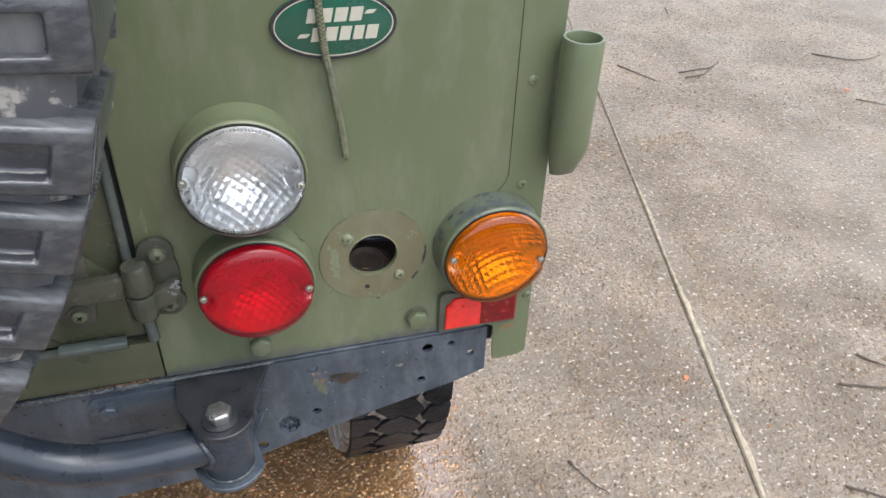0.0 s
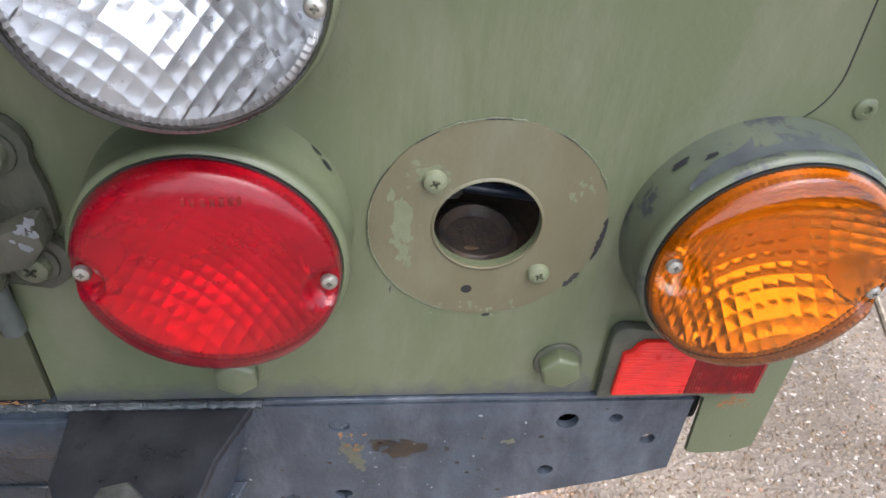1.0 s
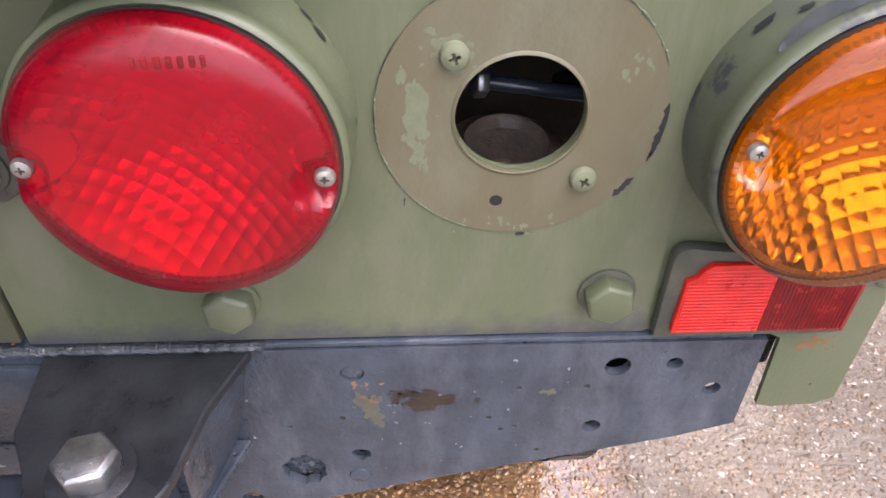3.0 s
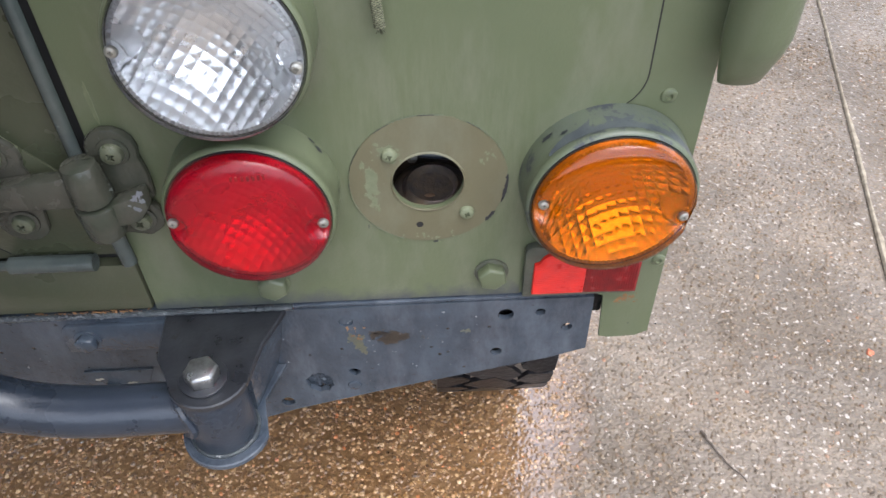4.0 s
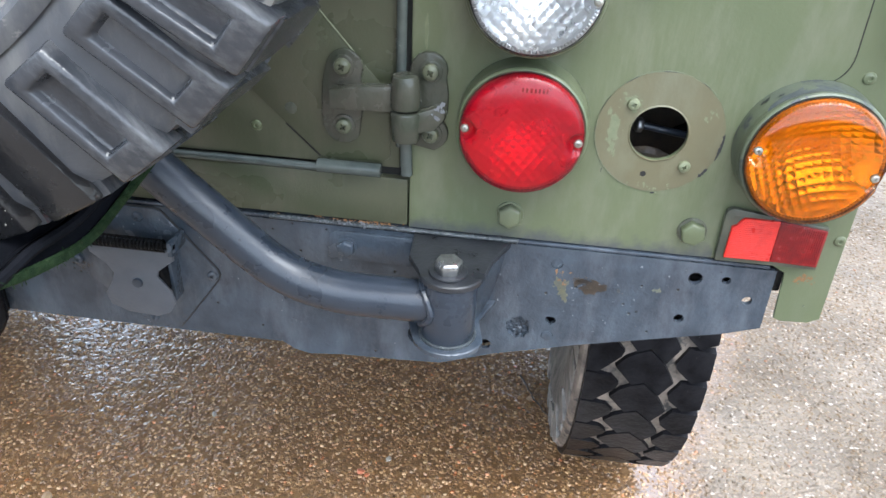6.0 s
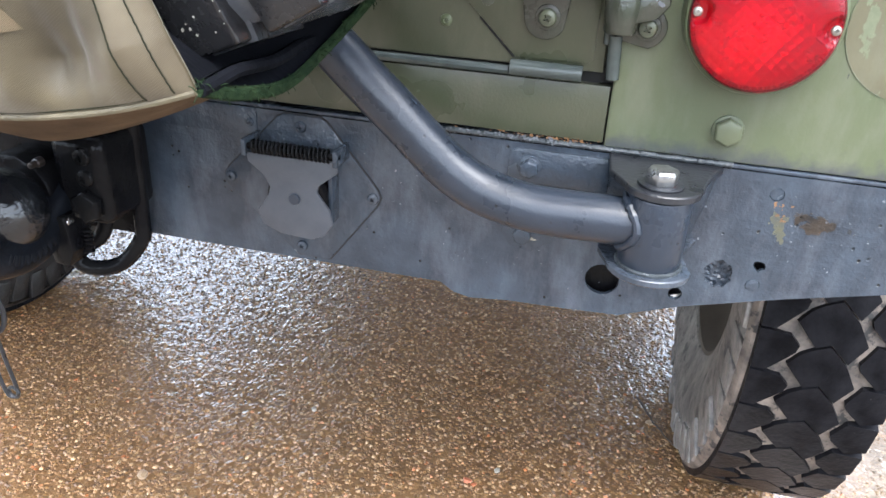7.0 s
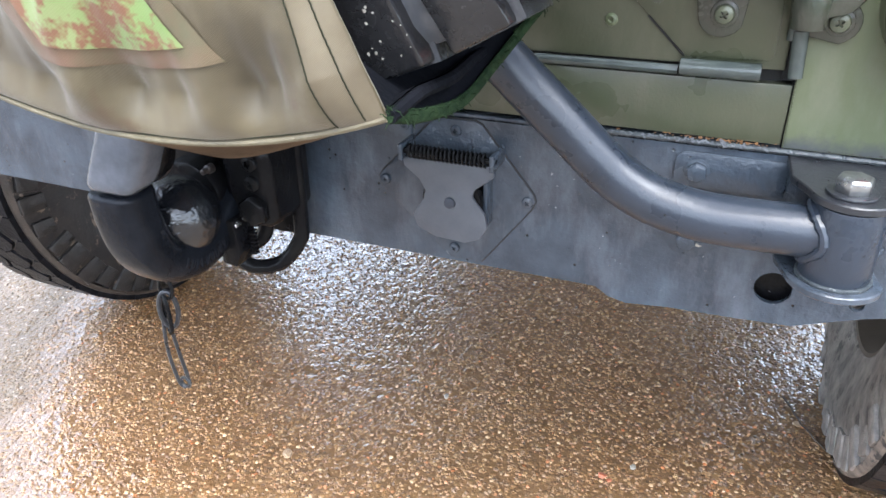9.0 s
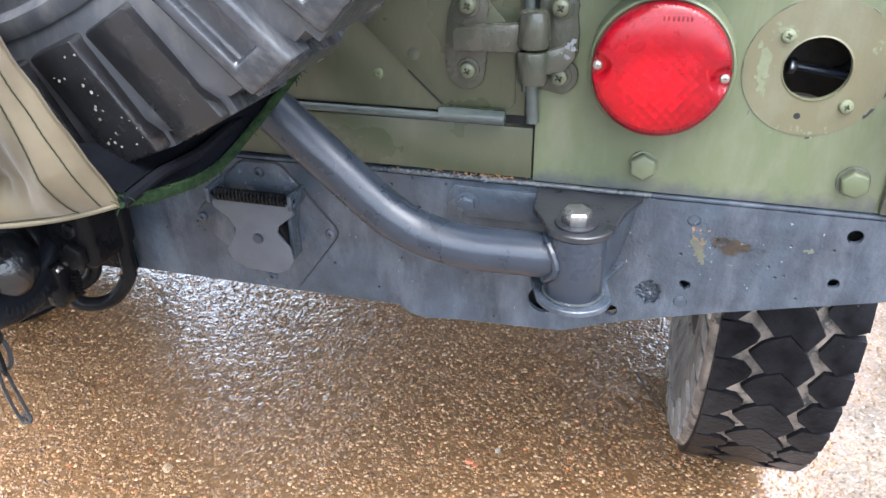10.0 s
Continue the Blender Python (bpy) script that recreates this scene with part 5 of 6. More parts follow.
def gusset_bm():
    b = bmesh.new()
    a = [(-0.0890, -0.0033, 0.6660), (-0.0935, -0.0033, 0.6400), (-0.1000, -0.0033, 0.6140), (-0.1100, -0.042, 0.6140), (-0.1060, -0.046, 0.6660)]
    vs = [b.verts.new(v) for v in a]
    vt = [b.verts.new((x - 0.005, y, z)) for x, y, z in a]
    b.faces.new(vs)
    b.faces.new(vt[::-1])
    for i in range(5):
        j = (i + 1) % 5
        b.faces.new((vs[i], vs[j], vt[j], vt[i]))
    return b


def build_socket():
    s = holder("trailer_socket", -0.41, -0.004, 0.61, vehicle, "grey diamond plate with a sprung socket flap")
    dia = [(-0.4290, 0.6665), (-0.4230, 0.6695), (-0.3920, 0.6695), (-0.3870, 0.6670), (-0.3430, 0.6140), (-0.3410, 0.6080), (-0.3440, 0.6010), (-0.3860, 0.5450), (-0.4150, 0.5450), (-0.4790, 0.6040), (-0.4800, 0.6110), (-0.4760, 0.6170)]
    part("diamond_plate", plate(dia, -0.0055, -0.0032, bevel=0.0006), GREY, s)
    # thin dark line laid round the plate to sharpen its outline
    part("plate_outline", pipe([(x, -0.0034, z) for x, z in dia + dia[:1]], 0.0011, 6), DARK, s)
    part("body", rod((-0.405, -0.005, 0.6080), (-0.405, -0.0265, 0.6080), 0.0255, 0.002, 32), BLACK, s)
    part("side_tab", box(-0.3800, -0.3765, -0.020, -0.0056, 0.586, 0.640, 0.0008), GREY, s)
    flap = [(-0.4450, 0.6420), (-0.3690, 0.6440), (-0.3680, 0.6350), (-0.3840, 0.6220), (-0.3855, 0.6160), (-0.3750, 0.6020), (-0.3730, 0.5900), (-0.3800, 0.5790), (-0.3920, 0.5740), (-0.4180, 0.5755), (-0.4340, 0.5820), (-0.4375, 0.5930), (-0.4280, 0.6080), (-0.4260, 0.6160), (-0.4310, 0.6250), (-0.4440, 0.6350)]
    part("flap", plate(flap, -0.0300, -0.0275, bevel=0.0008), FLAP_GREY, s)
    part("flap_rivet", rod((-0.4045, -0.0295, 0.6085), (-0.4045, -0.0325, 0.6085), 0.0048, 0.001, 20), GREY_SMOOTH, s)
    coil = []
    turns = 19
    for i in range(turns * 10 + 1):
        a = 2 * math.pi * i / 10
        coil.append((-0.4400 + 0.066 * i / (turns * 10), -0.0280 + 0.0050 * math.cos(a), 0.6475 + 0.0050 * math.sin(a)))
    part("spring", pipe(coil, 0.0011, 6), BLACK, s, "black coil spring")
    part("hinge_rod", rod((-0.4460, -0.028, 0.6475), (-0.3670, -0.028, 0.6475), 0.0026, 0.0005, 12), BLACK, s)
    part("hinge_ear", box(-0.4480, -0.4440, -0.033, -0.0056, 0.640, 0.6535, 0.001), GREY, s)
    part("hinge_ear", box(-0.3710, -0.3670, -0.033, -0.0056, 0.640, 0.6535, 0.001), GREY, s)
    for x, z, a in ((-0.4085, 0.6605, 10), (-0.3470, 0.6075, 40), (-0.4735, 0.6095, 5), (-0.4105, 0.5545, 25)):
        part("screw", cross_screw((x, -0.0054, z), BACK, 0.0048, 0.0032, spin=a), GREY, s)


def build_small_plates():
    a = holder("name_plate", -0.49, -0.003, 0.66, vehicle, "thin painted cover plate with one screw")
    part("cover", plate([(-0.55, 0.6470), (-0.4530, 0.6480)] + arc(-0.4530, 0.6530, 0.005, -60, 0, 4) + [(-0.4480, 0.6660)] + arc(-0.4530, 0.6660, 0.005, 0, 90, 4) + [(-0.55, 0.6710)], -0.0046, -0.0031, bevel=0.0004), GREY, a)
    part("screw", cross_screw((-0.4535, -0.0045, 0.6590), BACK, 0.0034, 0.0024), GREY, a)
    b = holder("bolted_plate", -0.20, -0.003, 0.655, vehicle, "dark grey bolted plate under the door sill")
    part("cover", plate([(-0.2390, 0.6400), (-0.1640, 0.6400), (-0.1640, 0.6665)] + arc(-0.2310, 0.6590, 0.0078, 90, 180, 5), -0.0062, -0.0031, bevel=0.0008), GREY, b)
    part("bolt", hex_head((-0.2230, -0.0060, 0.6530), BACK, 0.0130, 0.0070, rod((-0.2230, -0.0060, 0.6530), (-0.2230, -0.0075, 0.6530), 0.0092, 0.0004, 22), spin=8), GREY, b)
    c = holder("lower_plate", -0.22, -0.003, 0.59, vehicle, "small worn plate with a bolt under the tube")
    part("cover", plate([(-0.2400, 0.6150), (-0.2400, 0.5950), (-0.2330, 0.5860), (-0.2160, 0.5820), (-0.1980, 0.5960), (-0.1900, 0.6150)], -0.0050, -0.0031, bevel=0.0006), GREY, c)
    part("bolt", hex_head((-0.2230, -0.0049, 0.5965), BACK, 0.0130, 0.0060, spin=20), GREY, c)


build_crossmember()
build_pivot()
build_socket()
build_small_plates()


# ---- towing hook ----
def build_hitch():
    h = holder("towing_hook", -0.64, -0.1, 0.58, vehicle, "greasy black pintle towing hook with a safety chain")
    part("mount_plate", box(-0.720, -0.560, -0.0100, -0.0032, 0.540, 0.665, 0.002), BLACK, h)
    part("block", box(-0.700, -0.580, -0.050, -0.0100, 0.560, 0.660, 0.008, None, 3), BLACK, h)
    part("barrel", rod((-0.622, -0.050, 0.600), (-0.622, -0.085, 0.600), 0.034, 0.004, 32), BLACK, h)
    # hook: a thick bar that curls up from below
    mid = smooth_path([(-0.050, 0, 0.604), (-0.075, 0, 0.588), (-0.095, 0, 0.577), (-0.120, 0, 0.572), (-0.146, 0, 0.579), (-0.162, 0, 0.597), (-0.169, 0, 0.622), (-0.171, 0, 0.6495)], 6)
    b = bmesh.new()
    rings = []
    for i, p in enumerate(mid):
        d = (mid[min(i + 1, len(mid) - 1)] - mid[max(i - 1, 0)]).normalized()
        row = []
        for k in range(28):
            c_, s_ = math.cos(k * math.pi / 14), math.sin(k * math.pi / 14)
            u = math.copysign(abs(c_) ** 0.62, c_) * 0.0178
            w = math.copysign(abs(s_) ** 0.62, s_) * 0.0218
            row.append(b.verts.new((-0.6005 + w, p.x + d.z * u, p.z - d.x * u)))
        rings.append(row)
    for p, q in zip(rings, rings[1:]):
        for k in range(28):
            b.faces.new((p[k], p[(k + 1) % 28], q[(k + 1) % 28], q[k]))
    b.faces.new(rings[0][::-1])
    b.faces.new(rings[-1])
    bevel_sharp(b, 0.004, 3, 60)
    bmesh.ops.recalc_face_normals(b, faces=b.faces)
    part("hook", b, HOOK_IRON, h, "forged black hook with rounded edges")
    for k in range(9):
        a_ = radians(236 + 7.5 * k)
        part("cast_mark", box(-0.0022, 0.0022, -0.0006, 0.0006, -0.004, 0.004, 0.0005), HOOK_IRON, h).matrix_world = Matrix.Translation((-0.5789, -0.118 + 0.044 * math.cos(a_), 0.616 + 0.047 * math.sin(a_))) @ pose(0, 0, 0, 0, 0, 90) @ pose(0, 0, 0, 0, -(math.degrees(a_) - 270), 0)
    part("greasy_ball", lathe([(-0.034 * math.cos(math.pi * i / 14), 0.034 * math.sin(math.pi * i / 14)) for i in range(15)], 28, None, pose(-0.606, -0.116, 0.601)), GREASE, h, "wet greasy drawbar seat")
    # jaw that closes down on the hook
    b = box(-0.620, -0.5775, -0.176, -0.150, 0.653, 0.721, 0.008, None, 3)
    for v in b.verts:
        v.co.x += (v.co.z - 0.650) * 0.34 + 0.004
        v.co.y += (v.co.z - 0.650) * 0.20
    # black body carries the shaded side, the grey tip the sky-lit front
    part("jaw_body", b, BLACK, h)
    b = box(-0.6225, -0.5765, -0.193, -0.158, 0.651, 0.722, 0.0115, None, 5)
    for v in b.verts:
        v.co.x += (v.co.z - 0.650) * 0.34 + 0.004
        v.co.y += (v.co.z - 0.650) * 0.20
    part("jaw_tip", b, JAW_GREY, h, "worn end of the upper jaw, grey lightened for its sky reflection")
    part("jaw_arm", box(-0.620, -0.588, -0.165, -0.030, 0.662, 0.705, 0.010, None, 3), BLACK, h)
    part("jaw_pin", rod((-0.610, -0.146, 0.668), (-0.578, -0.146, 0.668), 0.014, 0.003, 20), BLACK, h)
    part("pin_washer", rod((-0.590, -0.146, 0.668), (-0.584, -0.146, 0.668), 0.020, 0.002, 22), BROWN_IRON, h)
    # latch box with two screws, lever and its loop
    part("latch_box", box(-0.592, -0.544, -0.075, -0.010, 0.578, 0.652, 0.010, None, 4), BLACK, h)
    for z in (0.637, 0.6195):
        part("screw", cross_screw((-0.5605, -0.0745, z), BACK, 0.0075, 0.0045), BLACK, h)
    part("latch_nut", hex_head((-0.560, -0.0745, 0.597), BACK, 0.024, 0.010), BLACK, h)
    part("lever_shaft", rod((-0.628, -0.085, 0.588), (-0.573, -0.085, 0.5835), 0.0045, 0.001, 14), CHROME, h, "bright steel lever shaft")
    part("lever", plate([(-0.598, 0.590), (-0.574, 0.590), (-0.570, 0.560), (-0.576, 0.546), (-0.590, 0.548), (-0.592, 0.566), (-0.602, 0.572)], -0.092, -0.066, bevel=0.002), BLACK, h)
    loop = smooth_path([(-0.548, -0.028, 0.655), (-0.549, -0.030, 0.565), (-0.551, -0.032, 0.548), (-0.563, -0.038, 0.530), (-0.577, -0.044, 0.522), (-0.594, -0.050, 0.522), (-0.603, -0.052, 0.530), (-0.598, -0.050, 0.540), (-0.582, -0.044, 0.552), (-0.576, -0.040, 0.570)], 6)
    part("grease_nipple", lathe([(0.0, 0.004), (-0.006, 0.004), (-0.007, 0.0026), (-0.012, 0.0026), (-0.013, 0.0)], 12, None, pose(-0.600, -0.074, 0.628)), BROWN_IRON, h)
    part("lever_spring", pipe([(-0.566 + 0.0035 * math.cos(i * 0.7), -0.078 + 0.0035 * math.sin(i * 0.7), 0.578 - 0.0004 * i) for i in range(60)], 0.0009, 6), BLACK, h)
    part("pull_loop", pipe(loop, 0.0070, 12), BLACK, h)
    # safety chain and split pin
    part("chain_ring", pipe([(-0.634 + 0.007 * math.cos(a), -0.119, 0.528 + 0.010 * math.sin(a)) for a in [i * math.pi / 8 for i in range(17)]], 0.0016, 8), BLACK, h)
    part("chain_link", pipe([(-0.636 + 0.0065 * math.cos(a), -0.119 + 0.004 * math.cos(a), 0.506 + 0.0185 * math.sin(a)) for a in [i * math.pi / 10 for i in range(21)]], 0.0022, 8), GREY_BLACK, h)
    part("chain_link", pipe([(-0.637 + 0.0055 * math.cos(a), -0.121 - 0.003 * math.cos(a), 0.502 + 0.0195 * math.sin(a)) for a in [i * math.pi / 10 for i in range(21)]], 0.0020, 8), BLACK, h)
    part("spring_clip", pipe(smooth_path([(-0.640, -0.119, 0.496), (-0.637, -0.117, 0.455), (-0.634, -0.116, 0.424), (-0.637, -0.117, 0.419), (-0.643, -0.119, 0.424), (-0.646, -0.121, 0.460), (-0.643, -0.121, 0.498)], 6), 0.0017, 8), GREY_BLACK, h)
    part("clip_coil", pipe([(-0.6375 + 0.005 * math.cos(a), -0.117, 0.424 + 0.005 * math.sin(a)) for a in [i * math.pi / 6 for i in range(13)]], 0.0016, 8), GREY_BLACK, h)


build_hitch()


# ---- wheels ----
def tyre_profile(R, w, rim):
    h = w / 2
    pts = [(-h * 0.62, rim), (-h * 0.80, rim + 0.010), (-h * 0.98, rim + (R - rim) * 0.42), (-h * 1.0, rim + (R - rim) * 0.55), (-h * 0.95, R - 0.050), (-h * 0.90, R - 0.026), (-h * 0.82, R - 0.015), (-h * 0.5, R - 0.0125), (0, R - 0.0115)]
    return pts + [(-a, r) for a, r in reversed(pts[:-1])]


def block(poly, r0, r1, shrink=0.88, drop=0.0, bevel=0.0):
    """A tread block: a shape in (across, along) raised from r0 to r1, at the top of the wheel."""
    b = bmesh.new()
    ca = sum(p[0] for p in poly) / len(poly)
    cc = sum(p[1] for p in poly) / len(poly)
    lo = [b.verts.new((c, a, math.sqrt(max(r0 * r0 - c * c, 0)))) for a, c in poly]
    hi = []
    for a, c in poly:
        a2, c2 = ca + (a - ca) * shrink, cc + (c - cc) * shrink
        hi.append(b.verts.new((c2, a2, math.sqrt(r1 * r1 - c2 * c2) - drop * abs(a2))))
    n = len(poly)
    b.faces.new(hi)
    for i in range(n):
        b.faces.new((lo[i], lo[(i + 1) % n], hi[(i + 1) % n], hi[i]))
    finish(b, 20)
    me = bpy.data.meshes.new("tread_block")
    b.to_mesh(me)
    b.free()
    return me


def road_wheel(name, x, label, flip, rubber, mud, lugs):
    R, w = 0.392, 0.172
    wheel = holder(name, x, 0.598, R, vehicle, label)
    turn = pose(0, 0, 0, 0, 0, -90 * flip)
    at = pose(x, 0.598, R) @ turn
    part("tyre", lathe(tyre_profile(R, w, 0.205), 96, None, at), rubber, wheel, "black mud tyre with dusty grooves")
    rim = [(-0.060, 0.222), (-0.067, 0.218), (-0.065, 0.207), (-0.045, 0.198), (-0.03, 0.190), (-0.015, 0.176), (-0.010, 0.120), (-0.030, 0.095), (-0.032, 0.060), (-0.032, 0.0)]
    part("rim", lathe(rim, 48, None, at), RIM, wheel)
    rim2 = [(0.060, 0.222), (0.067, 0.218), (0.065, 0.207), (0.045, 0.198), (0.02, 0.190), (0.0, 0.176), (0.0, 0.0)]
    part("rim_well", lathe(rim2, 48, None, at), RIM, wheel)
    part("brake_drum", lathe([(0.01, 0.0), (0.01, 0.14), (0.07, 0.145), (0.08, 0.13), (0.08, 0.0)], 40, None, at), BROWN_IRON, wheel)
    shapes = [[(-0.082, 0.0225), (-0.064, 0.0225), (-0.0350, -0.0030), (-0.0320, -0.0120), (-0.0440, -0.0225), (-0.082, -0.0250)],
              [(-0.0430, -0.0120), (-0.0160, 0.0140), (0.0020, 0.0080), (0.0260, 0.0270), (0.0430, 0.0040), (0.0260, -0.0205), (0.0020, -0.0395), (-0.0160, -0.0335), (-0.0300, -0.0260)],
              [(0.090, 0.0135), (0.066, 0.0220), (0.0410, 0.0030), (0.0380, -0.0050), (0.0520, -0.0265), (0.090, -0.0245)]]
    n = 47
    for k, shape in enumerate(shapes):
        me = block([(p * 0.875, q * 1.075) for p, q in shape], R - 0.014, R, 0.970, 0.015 if k != 1 else 0.0)
        me.materials.append(RUBBER_LUG)
        for i in range(n):
            a = 360 * (i + (0.53, 0.0, 0.60)[k]) / n
            share("tread_block", me, at @ pose(0, 0, 0, 0, a, 0), wheel)
    # mud packed between the blocks, and lugs that run down both shoulders
    part("packed_mud", lathe([(-0.081, R - 0.020), (-0.076, R - 0.0125), (-0.045, R - 0.0065), (0, R - 0.0052), (0.045, R - 0.0065), (0.076, R - 0.0125), (0.081, R - 0.020)], 96, None, at), mud, wheel, "dried mud in the tread grooves")
    lug = box(-0.0170, 0.0170, -0.0050, 0.0050, -0.028, 0.024, 0.0035, None, 2)
    for v in lug.verts:
        v.co.y -= 0.10 * (v.co.z + 0.028) ** 1.0 * -1 * 0.5 - 0.0
        v.co.x += 0.12 * v.co.z
    finish(lug, 40)
    lm = bpy.data.meshes.new("shoulder_lug")
    lug.to_mesh(lm)
    lug.free()
    lm.materials.append(lugs)
    wear = random.Random(23)
    for i in range(n):
        for side in (0, 180):
            share("shoulder_lug", lm, at @ pose(0, 0, 0, 0, 360 * (i + side / 400) / n + wear.uniform(-0.7, 0.7), 0) @ pose(0, 0, 0, 0, 0, side) @ pose(0, -0.0825 + wear.uniform(-0.0015, 0.003), R - 0.042 + wear.uniform(-0.004, 0.002), wear.uniform(-3, 3), wear.uniform(-14, 14), 0) @ Matrix.Diagonal((wear.uniform(0.75, 1.25), 1, wear.uniform(0.7, 1.1), 1)), wheel)


for fx in (0.1055, 2 * CX - 0.1025):
    fw = holder("front_wheel", fx, 2.96, 0.392, vehicle, "black mud tyre on a brown steel rim")
    part("tyre", lathe(tyre_profile(0.392, 0.2, 0.205), 64, None, pose(fx, 2.96, 0.392, 0, 0, 90)), RUBBER, fw)
    part("rim", lathe([(-0.07, 0.222), (-0.05, 0.198), (-0.01, 0.17), (0.01, 0.17), (0.05, 0.198), (0.07, 0.222)], 40, None, pose(fx, 2.96, 0.392, 0, 0, 90)), RIM, fw)
    part("wheel_disc", rod((fx - 0.012, 2.96, 0.392), (fx + 0.012, 2.96, 0.392), 0.175, 0.004, 40), RIM, fw)
part("front_axle", rod((-1.28, 2.96, 0.392), (0.0, 2.96, 0.392), 0.04), BLACK, vehicle)
road_wheel("rear_wheel", 0.0905, "black mud tyre with pale mud in its grooves on a brown steel rim", 1, RUBBER_DUSTY, TREAD_MUD, SHOULDER)
road_wheel("rear_wheel", 2 * CX - 0.0885, "wet black mud tyre with dark brown mud streaks", -1, RUBBER_BROWN, MUD_DARK, LUG_BROWN)


def pocket_block(R, pocket=True):
    """A shoulder block of the spare tyre: it reaches down the side wall and has a rectangular pocket in it."""
    b = bmesh.new()

    def pt(r, c, up):
        k = (r - 0.286) / (R - 0.286)
        return b.verts.new((c, -0.088 - up + 0.022 * max(0.0, k - 0.15) ** 1.6, r))

    r0, r1, c = 0.286, R - 0.004, 0.0165
    base = [pt(r, x, -0.006) for r, x in ((r0, -c), (r0, c), (r1, c * 1.08), (r1, -c * 1.08))]
    top = [pt(r, x, 0.0125) for r, x in ((r0 + 0.004, -c + 0.002), (r0 + 0.004, c - 0.002), (r1, c - 0.001), (r1, -c + 0.001))]
    inn = [pt(r, x, 0.0125) for r, x in ((r0 + 0.012, -c + 0.0085), (r0 + 0.012, c - 0.0085), (r1 - 0.014, c - 0.0080), (r1 - 0.014, -c + 0.0080))]
    low = [pt(r, x, 0.0045) for r, x in ((r0 + 0.014, -c + 0.0100), (r0 + 0.014, c - 0.0100), (r1 - 0.016, c - 0.0095), (r1 - 0.016, -c + 0.0095))]
    for p, q in ((base, top), (top, inn), (inn, low)) if pocket else ((base, top),):
        for i in range(4):
            b.faces.new((p[i], p[(i + 1) % 4], q[(i + 1) % 4], q[i]))
    b.faces.new(low if pocket else top)
    if not pocket:
        bmesh.ops.delete(b, geom=[v for v in b.verts if not v.link_faces], context='VERTS')
    bevel_sharp(b, 0.0022, 2, 40)
    finish(b, 40)
    me = bpy.data.meshes.new("shoulder_block")
    b.to_mesh(me)
    b.free()
    me.materials.append(RUBBER_MUD if pocket else RUBBER_WET)
    return me


def build_spare():
    R, w = 0.361, 0.186
    cx, cy, cz = -0.487, -0.130, 1.095
    s = thing("spare_wheel", cx, cy, cz, "muddy black spare wheel with chunky shoulder lugs on its carrier", "wheel")
    at = pose(cx, cy, cz)
    part("tyre", lathe([(a if a < 0 else a * 0.60, r) for a, r in tyre_profile(R + 0.004, w, 0.205)], 96, None, at), RUBBER_SIDE, s)
    rings = lathe([(-0.0935, 0.266), (-0.0965, 0.270), (-0.0965, 0.274), (-0.0935, 0.279)], 96, None, at)
    lathe([(-0.0925, 0.246), (-0.0955, 0.250), (-0.0955, 0.253), (-0.0925, 0.257)], 96, rings, at)
    part("sidewall_relief", rings, RUBBER_SIDE, s)
    part("rim", lathe([(0.06, 0.215), (0.07, 0.205), (0.03, 0.19), (0.02, 0.12), (0.035, 0.08), (0.035, 0.0)], 48, None, at), RIM, s)
    n = 48
    me = pocket_block(R)
    rnd = random.Random(14)
    plain = pocket_block(R, False)
    for i in range(n):
        worn = 147 <= 360 * i / n <= 165
        share("shoulder_block", plain if worn else me, at @ pose(rnd.uniform(-.0006, .0006), rnd.uniform(-.001, .001), 0, 0, 360 * i / n + rnd.uniform(-.35, .35), 0) @ pose(0, 0, 0, rnd.uniform(-.4, .4), rnd.uniform(-1.0, 1.0), 0), s)
    shapes = [[(-0.079, -0.0170), (-0.045, -0.0180), (-0.006, -0.0080), (-0.006, 0.0120), (-0.030, 0.0120), (-0.045, 0.0165), (-0.079, 0.0170)],
              [(0.042, 0.0170), (0.030, 0.0180), (0.006, 0.0080), (0.006, -0.0120), (0.020, -0.0120), (0.028, -0.0165), (0.042, -0.0170)]]
    for k, shape in enumerate(shapes):
        me = block(shape, R - 0.024, R, 0.92, 0.04 if k == 0 else 0.20)
        me.materials.append(RUBBER_MUD)
        for i in range(n):
            share("tread_block", me, at @ pose(0, 0, 0, 0, 360 * (i + 0.5 * k) / n, 0), s)
    return s


spare = build_spare()


